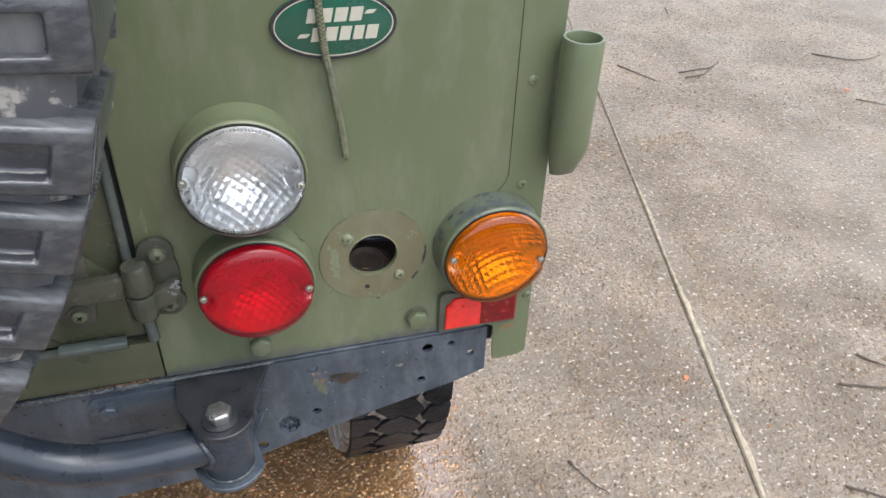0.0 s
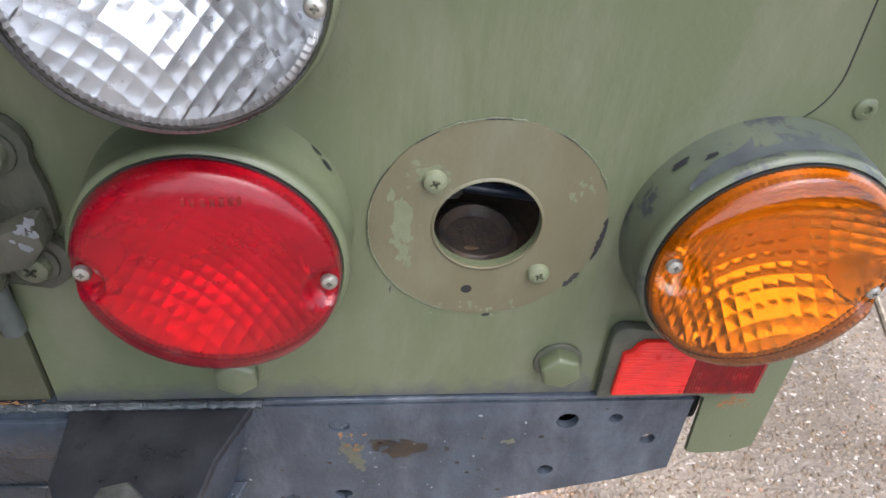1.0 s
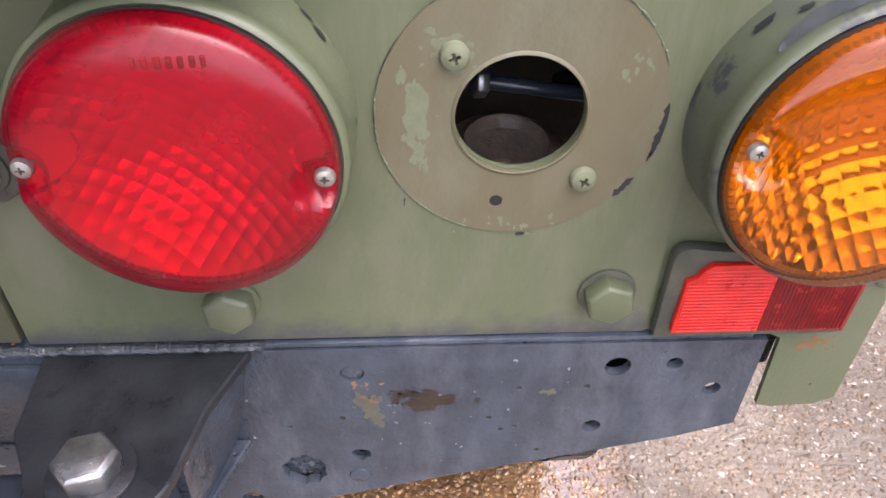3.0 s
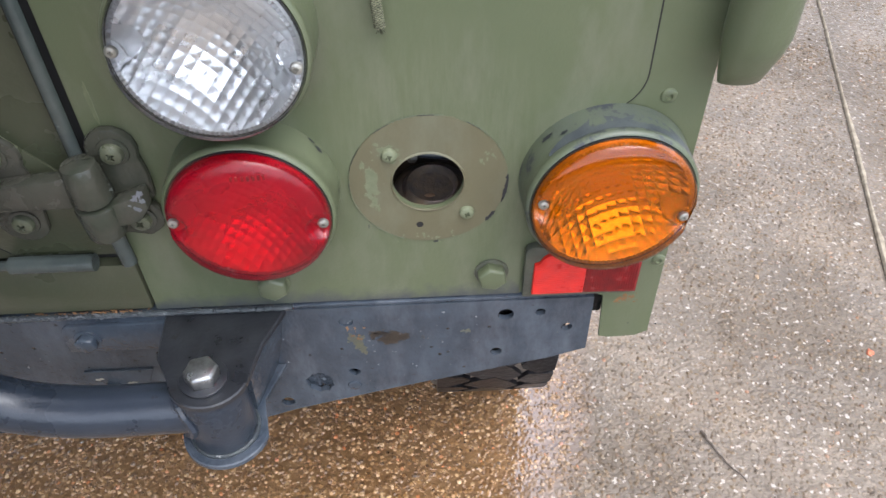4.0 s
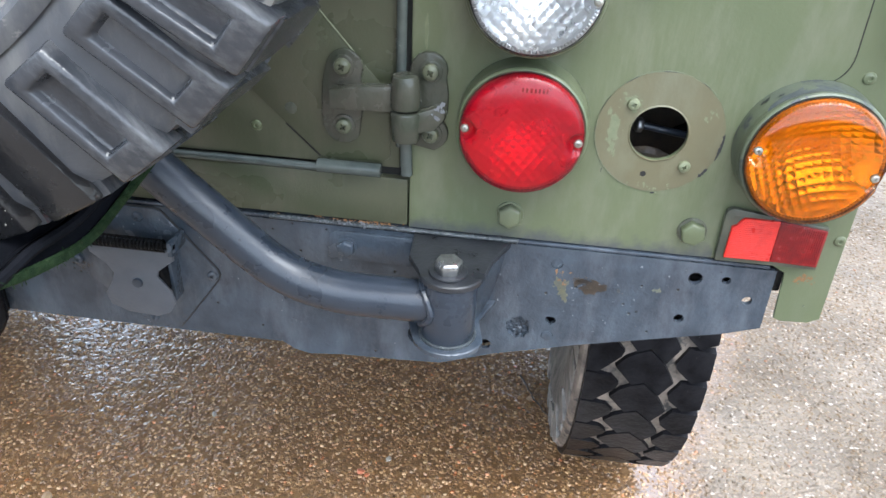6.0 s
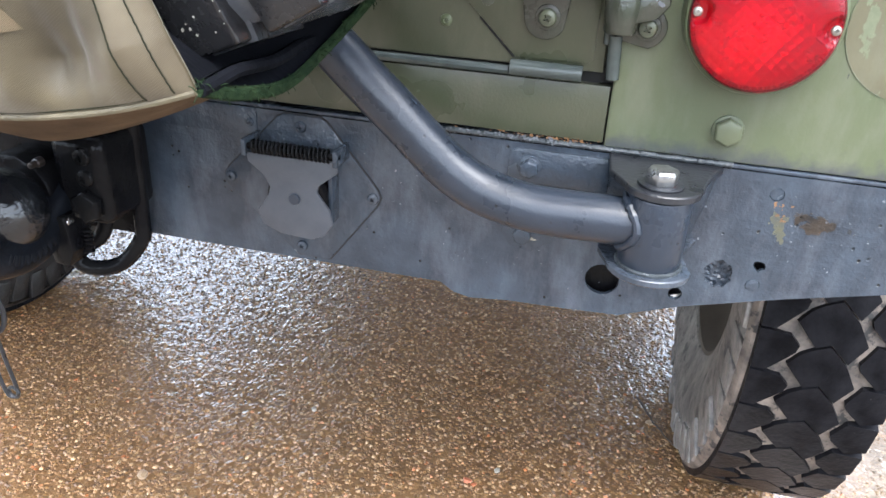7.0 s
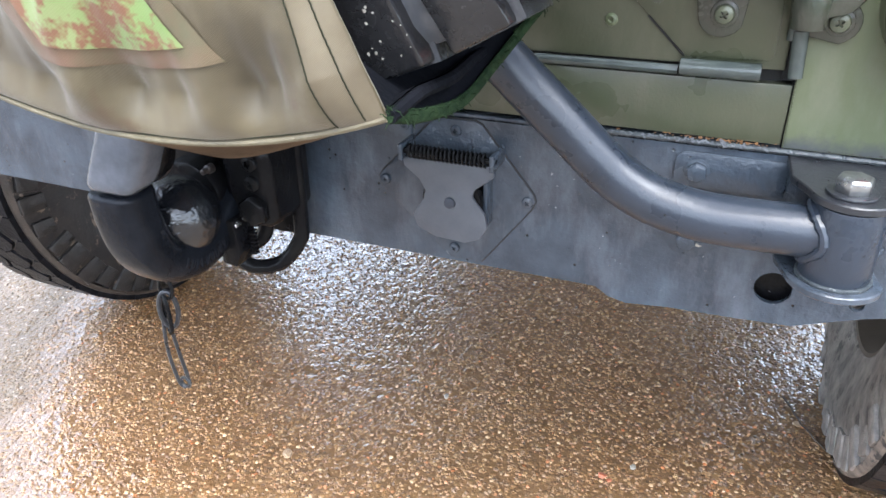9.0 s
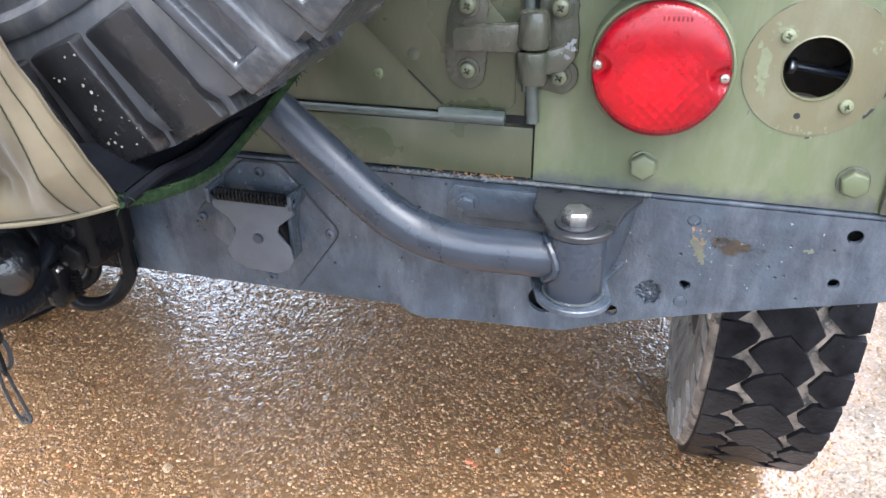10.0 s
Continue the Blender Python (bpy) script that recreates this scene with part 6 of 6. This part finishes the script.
# ---- canvas cover on the lower half of the spare wheel ----
def build_cover():
    cx, cz, rh = -0.470, 1.100, 0.3660
    c = thing("wheel_cover", -0.47, -0.25, 0.73, "sagging khaki canvas wheel cover with a faded printed patch", "wheel cover")
    a0, a1 = -69.8, -172.0

    def hem(s):
        a = radians(a0 + (a1 - a0) * s)
        return Vector((cx + rh * math.cos(a), -0.250 - 0.012 * math.sin(math.pi * min(1, s * 1.3)), cz + rh * math.sin(a)))

    def face(s, v, lift=0.0):
        h = hem(s)
        t = Vector((-0.425 - 0.42 * s, -0.272, 0.985 + 0.02 * s))
        p = h.lerp(t, v)
        belly = 0.020 * math.sin(min(1.0, v * 1.5) * math.pi / 2) * min(1.0, s * 5)
        f = noise.noise(Vector((s * 9.0 + v * 1.2, v * 1.4, 3.1))) * 0.014 + noise.noise(Vector((s * 24.0 + v * 3, v * 3.0, 7.7))) * 0.0065 + noise.noise(Vector((s * 60.0 + v * 9, v * 8.0, 4.2))) * 0.0018
        fold = 0.012 * math.sin(s * 56 + 5 * v + 1.5 * noise.noise(Vector((s * 4, v * 2, 1.0)))) * math.exp(-((s - 0.22) / 0.2) ** 2) * math.exp(-5 * v)
        edge = min(1.0, v * 10)
        crease = sum(d_ * math.exp(-((s - s_ + 0.10 * v) / w_) ** 2) for s_, w_, d_ in ((0.078, 0.008, 0.0045), (0.104, 0.012, 0.0085), (0.160, 0.015, 0.0100), (0.212, 0.013, 0.0075), (0.275, 0.018, 0.0090), (0.350, 0.02, 0.008)))
        crease *= math.exp(-((v - 0.07) / 0.075) ** 2)
        roll_ = 0.006 * (1 - math.exp(-45 * v)) * min(1.0, s * 20)
        p.y -= belly + roll_ + (f + fold - crease) * edge + lift
        return p

    def sheet(fn, ns, nv):
        b = bmesh.new()
        g = [[b.verts.new(fn(i / ns, j / nv)) for i in range(ns + 1)] for j in range(nv + 1)]
        for j in range(nv):
            for i in range(ns):
                b.faces.new((g[j][i], g[j][i + 1], g[j + 1][i + 1], g[j + 1][i]))
        return b

    def thick(ob, d):
        mod = ob.modifiers.new("thickness", 'SOLIDIFY')
        mod.thickness, mod.offset = d, 0

    thick(part("front_cloth", sheet(face, 240, 110), CANVAS, c), 0.0018)

    def under(s, v):
        a = radians(a0 + (a1 - a0) * s)
        sag = min(1.0, s * 5.0)
        r = rh + sag * (0.042 * math.sin(min(1.0, v * 1.6) * math.pi / 2) - 0.004 * v) + 0.0035 * noise.noise(Vector((s * 14, v * 3, 2.0))) * min(1, 4 * v)
        y = hem(s).y + v * (0.150 + 0.01 * sag)
        z = cz + r * math.sin(a)
        return Vector((cx + r * math.cos(a), y, z))

    thick(part("under_cloth", sheet(under, 90, 18), CANVAS_DARK, c), 0.0018)
    # added second sheet, so that the inside of the cover stays black
    part("inner_sheet", sheet(lambda s, v: Vector((0, 0.001, 0)) + under(s, v) + (Vector((cx, under(s, v).y, cz)) - under(s, v)).normalized() * 0.003, 90, 18), INNER_DARK, c, "added dark inner sheet")
    part("hem_piping", pipe([hem(i / 120) + Vector((0, -0.001, -0.001)) for i in range(121)], 0.0017, 8), HEM, c, "olive piped hem")
    part("hem_stitching", pipe([face(0.002 + 0.99 * i / 200, 0.0065, 0.0006) for i in range(201)], 0.00060, 6), BRAID_DARK, c, "dark stitched line above the hem")
    trim = smooth_path([under(0, 0) + Vector((0.001, 0, 0)), under(0, 0.22) + Vector((0.003, 0, -0.011)), under(0, 0.5) + Vector((0.006, 0, -0.013)), under(0, 0.78) + Vector((0.011, 0, -0.004)), under(0, 1.0) + Vector((0.022, 0, 0.016)), under(0, 1.05) + Vector((0.040, 0.0, 0.04))], 10)
    part("green_trim", pipe(trim, 0.0036, 8, None, True, None, 0.6), BRAID, c, "frayed green edge trim")
    # added dark strip behind the trim, closing the opening in black
    lip = bmesh.new()
    rows = [[lip.verts.new(p + Vector((-0.034 * k, 0.004, 0.026 * k))) for p in trim] for k in (0.0, 0.35, 0.7, 1.0)]
    for p, q in zip(rows, rows[1:]):
        for i in range(len(p) - 1):
            lip.faces.new((p[i], p[i + 1], q[i + 1], q[i]))
    part("inner_lip", lip, INNER_DARK, c, "added dark strip inside the opening")
    part("edge_binding", pipe([under(0, i / 20) + Vector((0.0012, 0, -0.0005)) for i in range(21)], 0.0034, 8), INNER_DARK, c)
    rnd = random.Random(31)
    fr = None
    for k in range(150):
        p = trim[rnd.randrange(len(trim))] + Vector((rnd.uniform(-.002, .002), rnd.uniform(-.004, .004), rnd.uniform(-.002, .002)))
        d = Vector((rnd.uniform(-1, 1), rnd.uniform(-1, 0.4), rnd.uniform(-1, 1))).normalized() * rnd.uniform(0.003, 0.006)
        fr = pipe([p, p + d * 0.6 + Vector((0, 0, 0.0006)), p + d], 0.00028, 4, fr)
    tagged(part("loose_threads", fr, BRAID, c), kind="stuff")
    part("edge_fold", sheet(lambda s, v: face(s * 0.036 / (1 + 1.1 * v), v, 0.0022), 10, 160), CANVAS_PALE, c)
    for s0 in (0.014, 0.0352):
        b = pipe([face(s0 / (1 + 1.1 * k / 130), 0.004 + k / 130, 0.0024 + 0.0003 * (k % 2)) for k in range(128)], 0.00040, 5)
        part("stitching", b, BRAID_DARK, c, "dark stitched seam")
    # faded printed patch
    part("printed_patch", sheet(lambda s, v: face(0.098 + 0.158 * s + 0.07 * v, 0.148 + 0.50 * v + 0.02 * (s - 0.5) ** 2, 0.0020), 90, 80), PATCH_BROWN, c)
    part("patch_centre", sheet(lambda s, v: face(0.120 + 0.118 * s + 0.06 * v, 0.183 + 0.42 * v + 0.02 * (s - 0.5) ** 2, 0.0029), 80, 70), PATCH, c, "faded fluorescent green and rust print")


build_cover()


# ---- cord that hangs over the badge ----
def build_cord():
    c = thing("cord", -0.02, -0.008, 1.0, "braided olive cord hanging down with a frayed end", "cord")
    line = smooth_path([(-0.030, -0.0075, 1.10), (-0.0235, -0.0090, 1.02), (-0.0195, -0.0095, 0.965), (-0.0150, -0.0085, 0.935), (-0.0100, -0.0080, 0.900), (-0.0078, -0.0080, 0.8765)], 64)
    part("core", pipe(line, 0.0022, 10), CORD, c)
    for sgn in (1, -1):
        for k in range(6):
            pts = []
            for i, p in enumerate(line):
                a = sgn * i * 0.60 + k * math.pi / 3
                pts.append(p + 0.0021 * Vector((math.cos(a), math.sin(a), 0)) * (1.0 + 0.10 * math.cos(3 * a) * sgn))
            part("strand", pipe(pts, 0.00072, 5), CORD if (k + sgn) % 2 else CORD_PALE, c)
    rnd = random.Random(4)
    f = None
    for k in range(9):
        e = line[-1]
        f = pipe([e + Vector((rnd.uniform(-.001, .001), rnd.uniform(-.001, .001), 0.001)), e + Vector((rnd.uniform(-.0028, .0028), rnd.uniform(-.002, .002), -rnd.uniform(.002, .005)))], 0.0003, 4, f)
    part("frayed_end", f, CORD, c)


build_cord()


# ---- wear: chips, rust and scrapes, each a thin flake on its surface ----
def flake(name, cx, cz, w, h, y, mat, seed, parent, jag=0.5, n=30, label=""):
    return part(name, plate(blotch(cx, cz, w, h, seed, n, jag), y - 0.00025, y), mat, parent, label)


def cluster(name, cx, cz, sx, sz, n, rmin, rmax, y, mat, seed, parent, tall=1.0, label=""):
    """Many small flakes of one kind of wear, thick in the middle and thinning out."""
    rnd = random.Random(seed)
    b = None
    for k in range(n):
        r = rmin + (rmax - rmin) * rnd.random() ** 2
        x, z = cx + rnd.gauss(0, sx), cz + rnd.gauss(0, sz)
        b = plate(blotch(x, z, r, r * tall * rnd.uniform(0.6, 1.3), seed * 100 + k, 12, 0.7), y - 0.00008 - 0.000002 * k, y + 0.0001, (), 0.0, b)
    return tagged(part(name, b, mat, parent, label), kind="stuff")


def edge_chip(name, a0, a1, w, seed, n=16):
    """Paint broken away along the rim of the bare disc."""
    rnd = random.Random(seed)
    inner_, outer_ = [], []
    for i in range(n + 1):
        a = radians(a0 + (a1 - a0) * i / n)
        k = math.sin(math.pi * i / n) ** 0.5
        ro, ri = 0.0464 + 0.35 * w * rnd.uniform(0.2, 1) * k, 0.0464 - w * rnd.uniform(0.3, 1) * k
        outer_.append((0.0133 + ro * math.cos(a), 0.7752 + ro * math.sin(a)))
        inner_.append((0.0133 + ri * math.cos(a), 0.7752 + ri * math.sin(a)))
    part(name, plate(inner_[1:-1] + outer_[::-1], -0.0022, -0.0018), CHIP_BLACK, vehicle)


cluster("rust_patch", -0.0165, 0.6380, 0.0042, 0.0034, 46, 0.0008, 0.0042, -0.0030, RUST_DARK, 11, vehicle, 1.0, "brown rusty patch")
cluster("rust_patch", -0.0265, 0.6425, 0.0030, 0.0018, 16, 0.0006, 0.0024, -0.0030, RUST_DARK, 12, vehicle)
cluster("old_paint", -0.0400, 0.6340, 0.0034, 0.0042, 34, 0.0007, 0.0032, -0.0030, OLD_YELLOW, 13, vehicle, 1.2, "old yellowish paint showing through")
cluster("old_paint", -0.0395, 0.6385, 0.0016, 0.0014, 9, 0.0005, 0.0013, -0.0033, RUST_OCHRE, 14, vehicle)
cluster("old_paint", -0.0420, 0.6480, 0.0030, 0.0015, 8, 0.0004, 0.0011, -0.0030, RUST_OCHRE, 26, vehicle)
cluster("paint_chip", 0.0350, 0.6405, 0.0016, 0.0008, 10, 0.0005, 0.0016, -0.0030, OLD_YELLOW, 15, vehicle)
cluster("paint_chip", 0.0070, 0.6350, 0.0016, 0.0009, 8, 0.0005, 0.0016, -0.0030, GREY_BLACK, 16, vehicle)
cluster("chassis_specks", 0.010, 0.635, 0.060, 0.020, 40, 0.0002, 0.0007, -0.0030, GREY_BLACK, 27, vehicle)
cluster("chassis_specks", -0.300, 0.605, 0.070, 0.030, 50, 0.0002, 0.0007, -0.0030, GREY_BLACK, 28, vehicle)
cluster("chassis_specks", -0.290, 0.600, 0.060, 0.028, 22, 0.0003, 0.0009, -0.0030, GREY_PALE, 29, vehicle)
cluster("chassis_specks", 0.000, 0.630, 0.060, 0.020, 18, 0.0003, 0.0011, -0.0030, GREY_PALE, 41, vehicle)
cluster("scrape", -0.0205, 0.7740, 0.0016, 0.0058, 34, 0.0006, 0.0024, -0.00195, GREEN_PALE, 17, vehicle, 2.2, "pale scraped paint")
cluster("scrape", -0.0175, 0.7630, 0.0012, 0.0034, 16, 0.0004, 0.0013, -0.00195, GREEN_PALE, 18, vehicle, 2.4)
cluster("scrape", 0.0480, 0.7930, 0.0030, 0.0030, 14, 0.0003, 0.0010, -0.00195, GREEN_PALE, 42, vehicle, 2.0)
cluster("scrape", 0.0140, 0.7340, 0.0100, 0.0030, 14, 0.0003, 0.0012, -0.00195, GREEN_PALE, 43, vehicle, 1.6)
edge_chip("chip", 5, -20, 0.0026, 19)
edge_chip("chip", -17, -22, 0.0008, 20, 8)
edge_chip("chip", -31, -43, 0.0028, 21, 12)
edge_chip("chip", 130, 116, 0.0005, 47)
edge_chip("chip", 97, 84, 0.0006, 48)
edge_chip("chip", 176, 186, 0.0004, 49, 8)
edge_chip("chip", 62, 50, 0.0003, 54, 12)
edge_chip("chip", 168, 145, 0.0003, 56, 16)
cluster("bare_scuff", -0.1475, 0.7840, 0.0028, 0.0040, 16, 0.0005, 0.0018, -0.0201, GREY_PALE, 61, vehicle, 1.2, "pale scuffs on the hinge")
flake("chip", 0.0170, 0.7275, 0.0020, 0.0006, -0.00140, CHIP_BLACK, 22, vehicle)
flake("chip", -0.0240, 0.7425, 0.0003, 0.0016, -0.00140, CHIP_BLACK, 23, vehicle)
flake("scratch", -0.1608, 0.8360, 0.0014, 0.0110, -0.0014, GREEN_PALE, 24, vehicle, 0.3, 30, "bare scratch above the hinge")
cluster("weld_rust", -0.215, 0.6768, 0.018, 0.0007, 60, 0.0004, 0.0016, -0.0030, RUST_OCHRE, 52, vehicle, 0.5, "rust along the weld under the sill")
cluster("weld_fleck", -0.235, 0.6752, 0.034, 0.0011, 90, 0.0004, 0.0015, -0.0052, GREY_PALE, 71, vehicle, 0.6, "chalky flecks along the weld")
cluster("weld_rust", -0.110, 0.6768, 0.020, 0.0006, 30, 0.0003, 0.0010, -0.0030, RUST_DARK, 53, vehicle, 0.5)
cluster("rust_patch", 0.1470, 0.6640, 0.0048, 0.0022, 34, 0.0004, 0.0020, 0.0, RUST_OCHRE, 25, vehicle)


# the ridge that the old lamp's edge left round the bare disc
cluster("scrape", -0.0085, 0.7960, 0.0036, 0.0036, 26, 0.0005, 0.0018, -0.00195, GREEN_PALE, 96, vehicle, 1.0, "paint rubbed pale round the screw")


def paint_ridge(a0, a1, r, seed, mat):
    rnd = random.Random(seed)
    n = int(abs(a1 - a0) * 1.2)
    pts = [Vector((0.0133 + (r + rnd.uniform(-0.0003, 0.0003)) * math.cos(radians(a0 + (a1 - a0) * i / n)), -0.0019, 0.7752 + (r + rnd.uniform(-0.0003, 0.0003)) * math.sin(radians(a0 + (a1 - a0) * i / n)))) for i in range(n + 1)]
    part("paint_ridge", pipe(pts, 0.0006, 6, None, True, [0.0001 + 0.0005 * rnd.random() ** 2 for _ in pts]), mat, vehicle, "ragged ridge of old paint")


paint_ridge(78, 136, 0.0465, 5, GREEN_STREAK)
paint_ridge(60, 20, 0.0466, 6, GREEN_STREAK)
paint_ridge(150, 250, 0.0463, 8, GREEN_STREAK)


def paint_specks():
    """Pale drops dried on the lowest shoulder blocks of the spare tyre."""
    rnd = random.Random(21)
    b = bmesh.new()
    for deg in (157.5, 165):
        at = pose(-0.487, -0.130, 1.095) @ pose(0, 0, 0, 0, deg, 0)
        for k in range(26):
            r, c, w = rnd.uniform(0.295, 0.352), rnd.uniform(-0.012, 0.012), 0.0003 + 0.0008 * rnd.random() ** 2
            y = -0.088 - 0.0130 + 0.022 * max(0.0, (r - 0.286) / 0.075 - 0.15) ** 1.6
            b.faces.new([b.verts.new(at @ Vector((c + w * math.cos(i * 1.047) * rnd.uniform(.7, 1.2), y, r + w * math.sin(i * 1.047) * rnd.uniform(.7, 1.2)))) for i in range(6)])
    tagged(part("paint_specks", b, PALE_FLECK, spare), kind="stuff")


paint_specks()
for k, (x, z) in enumerate(((-0.215, 0.5935), (-0.231, 0.6065), (-0.209, 0.601))):
    flake("lichen_fleck", x, z, 0.0030, 0.0011, -0.0050, PALE_FLECK, 30 + k, vehicle, 0.6)


# ---- loose things on the ground ----
def twig(points, r, seed):
    rnd = random.Random(seed)
    pts = [Vector((x, y, 0.0035)) for x, y in points]
    line = smooth_path(pts, 6)
    line = [p + Vector((rnd.uniform(-.002, .002), rnd.uniform(-.002, .002), rnd.uniform(0, .002))) for p in line]
    n = len(line)
    b = pipe(line, r, 6, None, True, [r * (1.0 - 0.6 * i / n) for i in range(n)])
    t = part("twig", b, TWIG)
    return tagged(t, "thin dark dead twig lying on the concrete", "twig", "twigs on the concrete")


for k, line in enumerate(([(1.485, 2.11), (1.53, 2.0), (1.564, 1.922)], [(1.703, 1.982), (1.809, 2.0), (1.88, 2.01), (1.948, 2.069)], [(1.70, 1.93), (1.80, 1.95), (1.90, 2.03)],
                          [(2.418, 2.058), (2.522, 1.967), (2.6, 1.95), (2.712, 1.975)], [(2.256, 1.601), (2.29, 1.57), (2.36, 1.51)], [(0.441, 0.293), (0.461, 0.245), (0.486, 0.200)],
                          [(1.103, 0.332), (1.188, 0.298), (1.25, 0.29)], [(1.209, 0.402), (1.245, 0.35)], [(0.928, 0.104), (0.99, 0.06)], [(-0.050, 0.632), (-0.014, 0.556), (0.028, 0.500)],
                          [(2.096, 2.766), (2.04, 2.64)], [(0.678, 1.363), (0.75, 1.375), (0.835, 1.414)])):
    twig(line, 0.0022 if k in (5, 9) else 0.003, k)


def pebble_mesh(seed, rx, ry, rz):
    rnd = random.Random(seed)
    b = bmesh.new()
    bmesh.ops.create_icosphere(b, subdivisions=2, radius=1)
    off = Vector((rnd.uniform(0, 50), rnd.uniform(0, 50), 0))
    for v in b.verts:
        k = 1 + 0.55 * noise.noise(v.co * 1.4 + off)
        v.co = Vector((v.co.x * rx, v.co.y * ry, v.co.z * rz)) * k
    return b


for k, (x, y, r, mat) in enumerate(((-0.305, 0.334, 0.0075, "o"), (-0.293, 0.328, 0.005, "o"), (-0.264, 0.370, 0.006, "w"), (-0.785, 0.195, 0.010, "t"), (0.133, 0.476, 0.0, "w"),
                                    (-0.025, 0.568, 0.008, "t"), (0.786, 0.435, 0.008, "o"), (0.654, 0.628, 0.006, "t"), (0.914, 0.765, 0.007, "w"), (2.29, 1.69, 0.011, "o"), (-0.96, 0.569, 0.006, "w"), (-0.42, 0.60, 0.006, "t"), (-0.60, 0.42, 0.006, "w"))):
    if r:
        b = pebble_mesh(k, r, r * 0.75, r * 0.42)
        bmesh.ops.transform(b, matrix=pose(x, y, r * 0.18, 0, 0, 40 * k), verts=b.verts)
        tagged(part("pebble", b, {"o": PEBBLE_ORANGE, "w": PEBBLE_WHITE, "t": PEBBLE_TAN}[mat]), {"o": "small orange brick fragment on the wet concrete", "w": "small pale pebble on the wet concrete", "t": "small tan pebble on the wet concrete"}[mat], "pebble", "pebbles on the concrete")


def build_aggregate():
    """The stones that stand proud of the concrete, in the stretch that the camera passes nearest."""
    rng_ = np.random.default_rng(5)
    N = 98000
    reg = rng_.random(N)
    x = np.where(reg < 0.43, rng_.uniform(-1.45, 0.28, N), np.where(reg < 0.68, rng_.uniform(0.2, 1.45, N), np.where(reg < 0.94, rng_.uniform(0.3, 3.0, N), rng_.uniform(-1.9, -1.40, N))))
    y = np.where(reg < 0.43, rng_.uniform(-0.10, 1.02, N), np.where(reg < 0.68, rng_.uniform(-0.05, 1.5, N), np.where(reg < 0.94, rng_.uniform(0.8, 3.2, N), rng_.uniform(0.0, 0.9, N))))
    keep = np.abs(x - (0.768 + JOINT_SLOPE * (y - 0.167))) > 0.012
    x, y = x[keep], y[keep]
    N = len(x)
    r = (0.0014 + 0.0034 * rng_.random(N) ** 2.4) * np.where(y > 1.4, 1.35, 1.0)
    seg = 6
    ang = np.arange(seg) * 2 * np.pi / seg
    ph = rng_.uniform(0, 6.28, N)
    st = rng_.uniform(0.65, 1.0, N)
    verts = np.zeros((N, 2 * seg + 1, 3))
    for ring, (kr, kz) in enumerate(((1.0, -0.15), (0.72, 0.42))):
        jit = rng_.uniform(0.78, 1.2, (N, seg))
        cx_ = r[:, None] * kr * jit * np.cos(ang)
        cy_ = r[:, None] * kr * jit * np.sin(ang) * st[:, None]
        verts[:, ring * seg:(ring + 1) * seg, 0] = x[:, None] + cx_ * np.cos(ph)[:, None] - cy_ * np.sin(ph)[:, None]
        verts[:, ring * seg:(ring + 1) * seg, 1] = y[:, None] + cx_ * np.sin(ph)[:, None] + cy_ * np.cos(ph)[:, None]
        verts[:, ring * seg:(ring + 1) * seg, 2] = (r * kz * 0.85)[:, None] * rng_.uniform(0.7, 1.2, (N, seg))
    verts[:, -1, 0], verts[:, -1, 1], verts[:, -1, 2] = x, y, r * rng_.uniform(0.36, 0.6, N)
    faces = [(i, (i + 1) % seg, seg + (i + 1) % seg, seg + i) for i in range(seg)]
    tris = [(seg + i, seg + (i + 1) % seg, 2 * seg) for i in range(seg)]
    base = (np.arange(N) * (2 * seg + 1))[:, None, None]
    q = (base + np.array(faces)[None]).reshape(-1, 4)
    t = (base + np.array(tris)[None]).reshape(-1, 3)
    me = bpy.data.meshes.new("aggregate")
    me.from_pydata(verts.reshape(-1, 3).tolist(), [], q.tolist() + t.tolist())
    me.polygons.foreach_set("use_smooth", np.ones(len(me.polygons), bool))
    me.materials.append(STONES)
    ob = new("aggregate", me)
    tagged(ob, "small brown, tan and white stones standing proud of wet concrete", "gravel", kind="stuff")


build_aggregate()


# ---- an unseen plain wall, added behind the camera to darken reflections ----
WALL = material("plain_wall_brown", (0.17, 0.12, 0.09), 0.85, color2=(0.12, 0.085, 0.065), scale=3, bump=0.004, bump_scale=30)
tagged(part("reflection_wall", box(-16, 16, -9.25, -9.0, 0, 2.0, 0.01), WALL), "plain brown wall, unseen, added behind the camera for reflections", "wall", kind="structure")
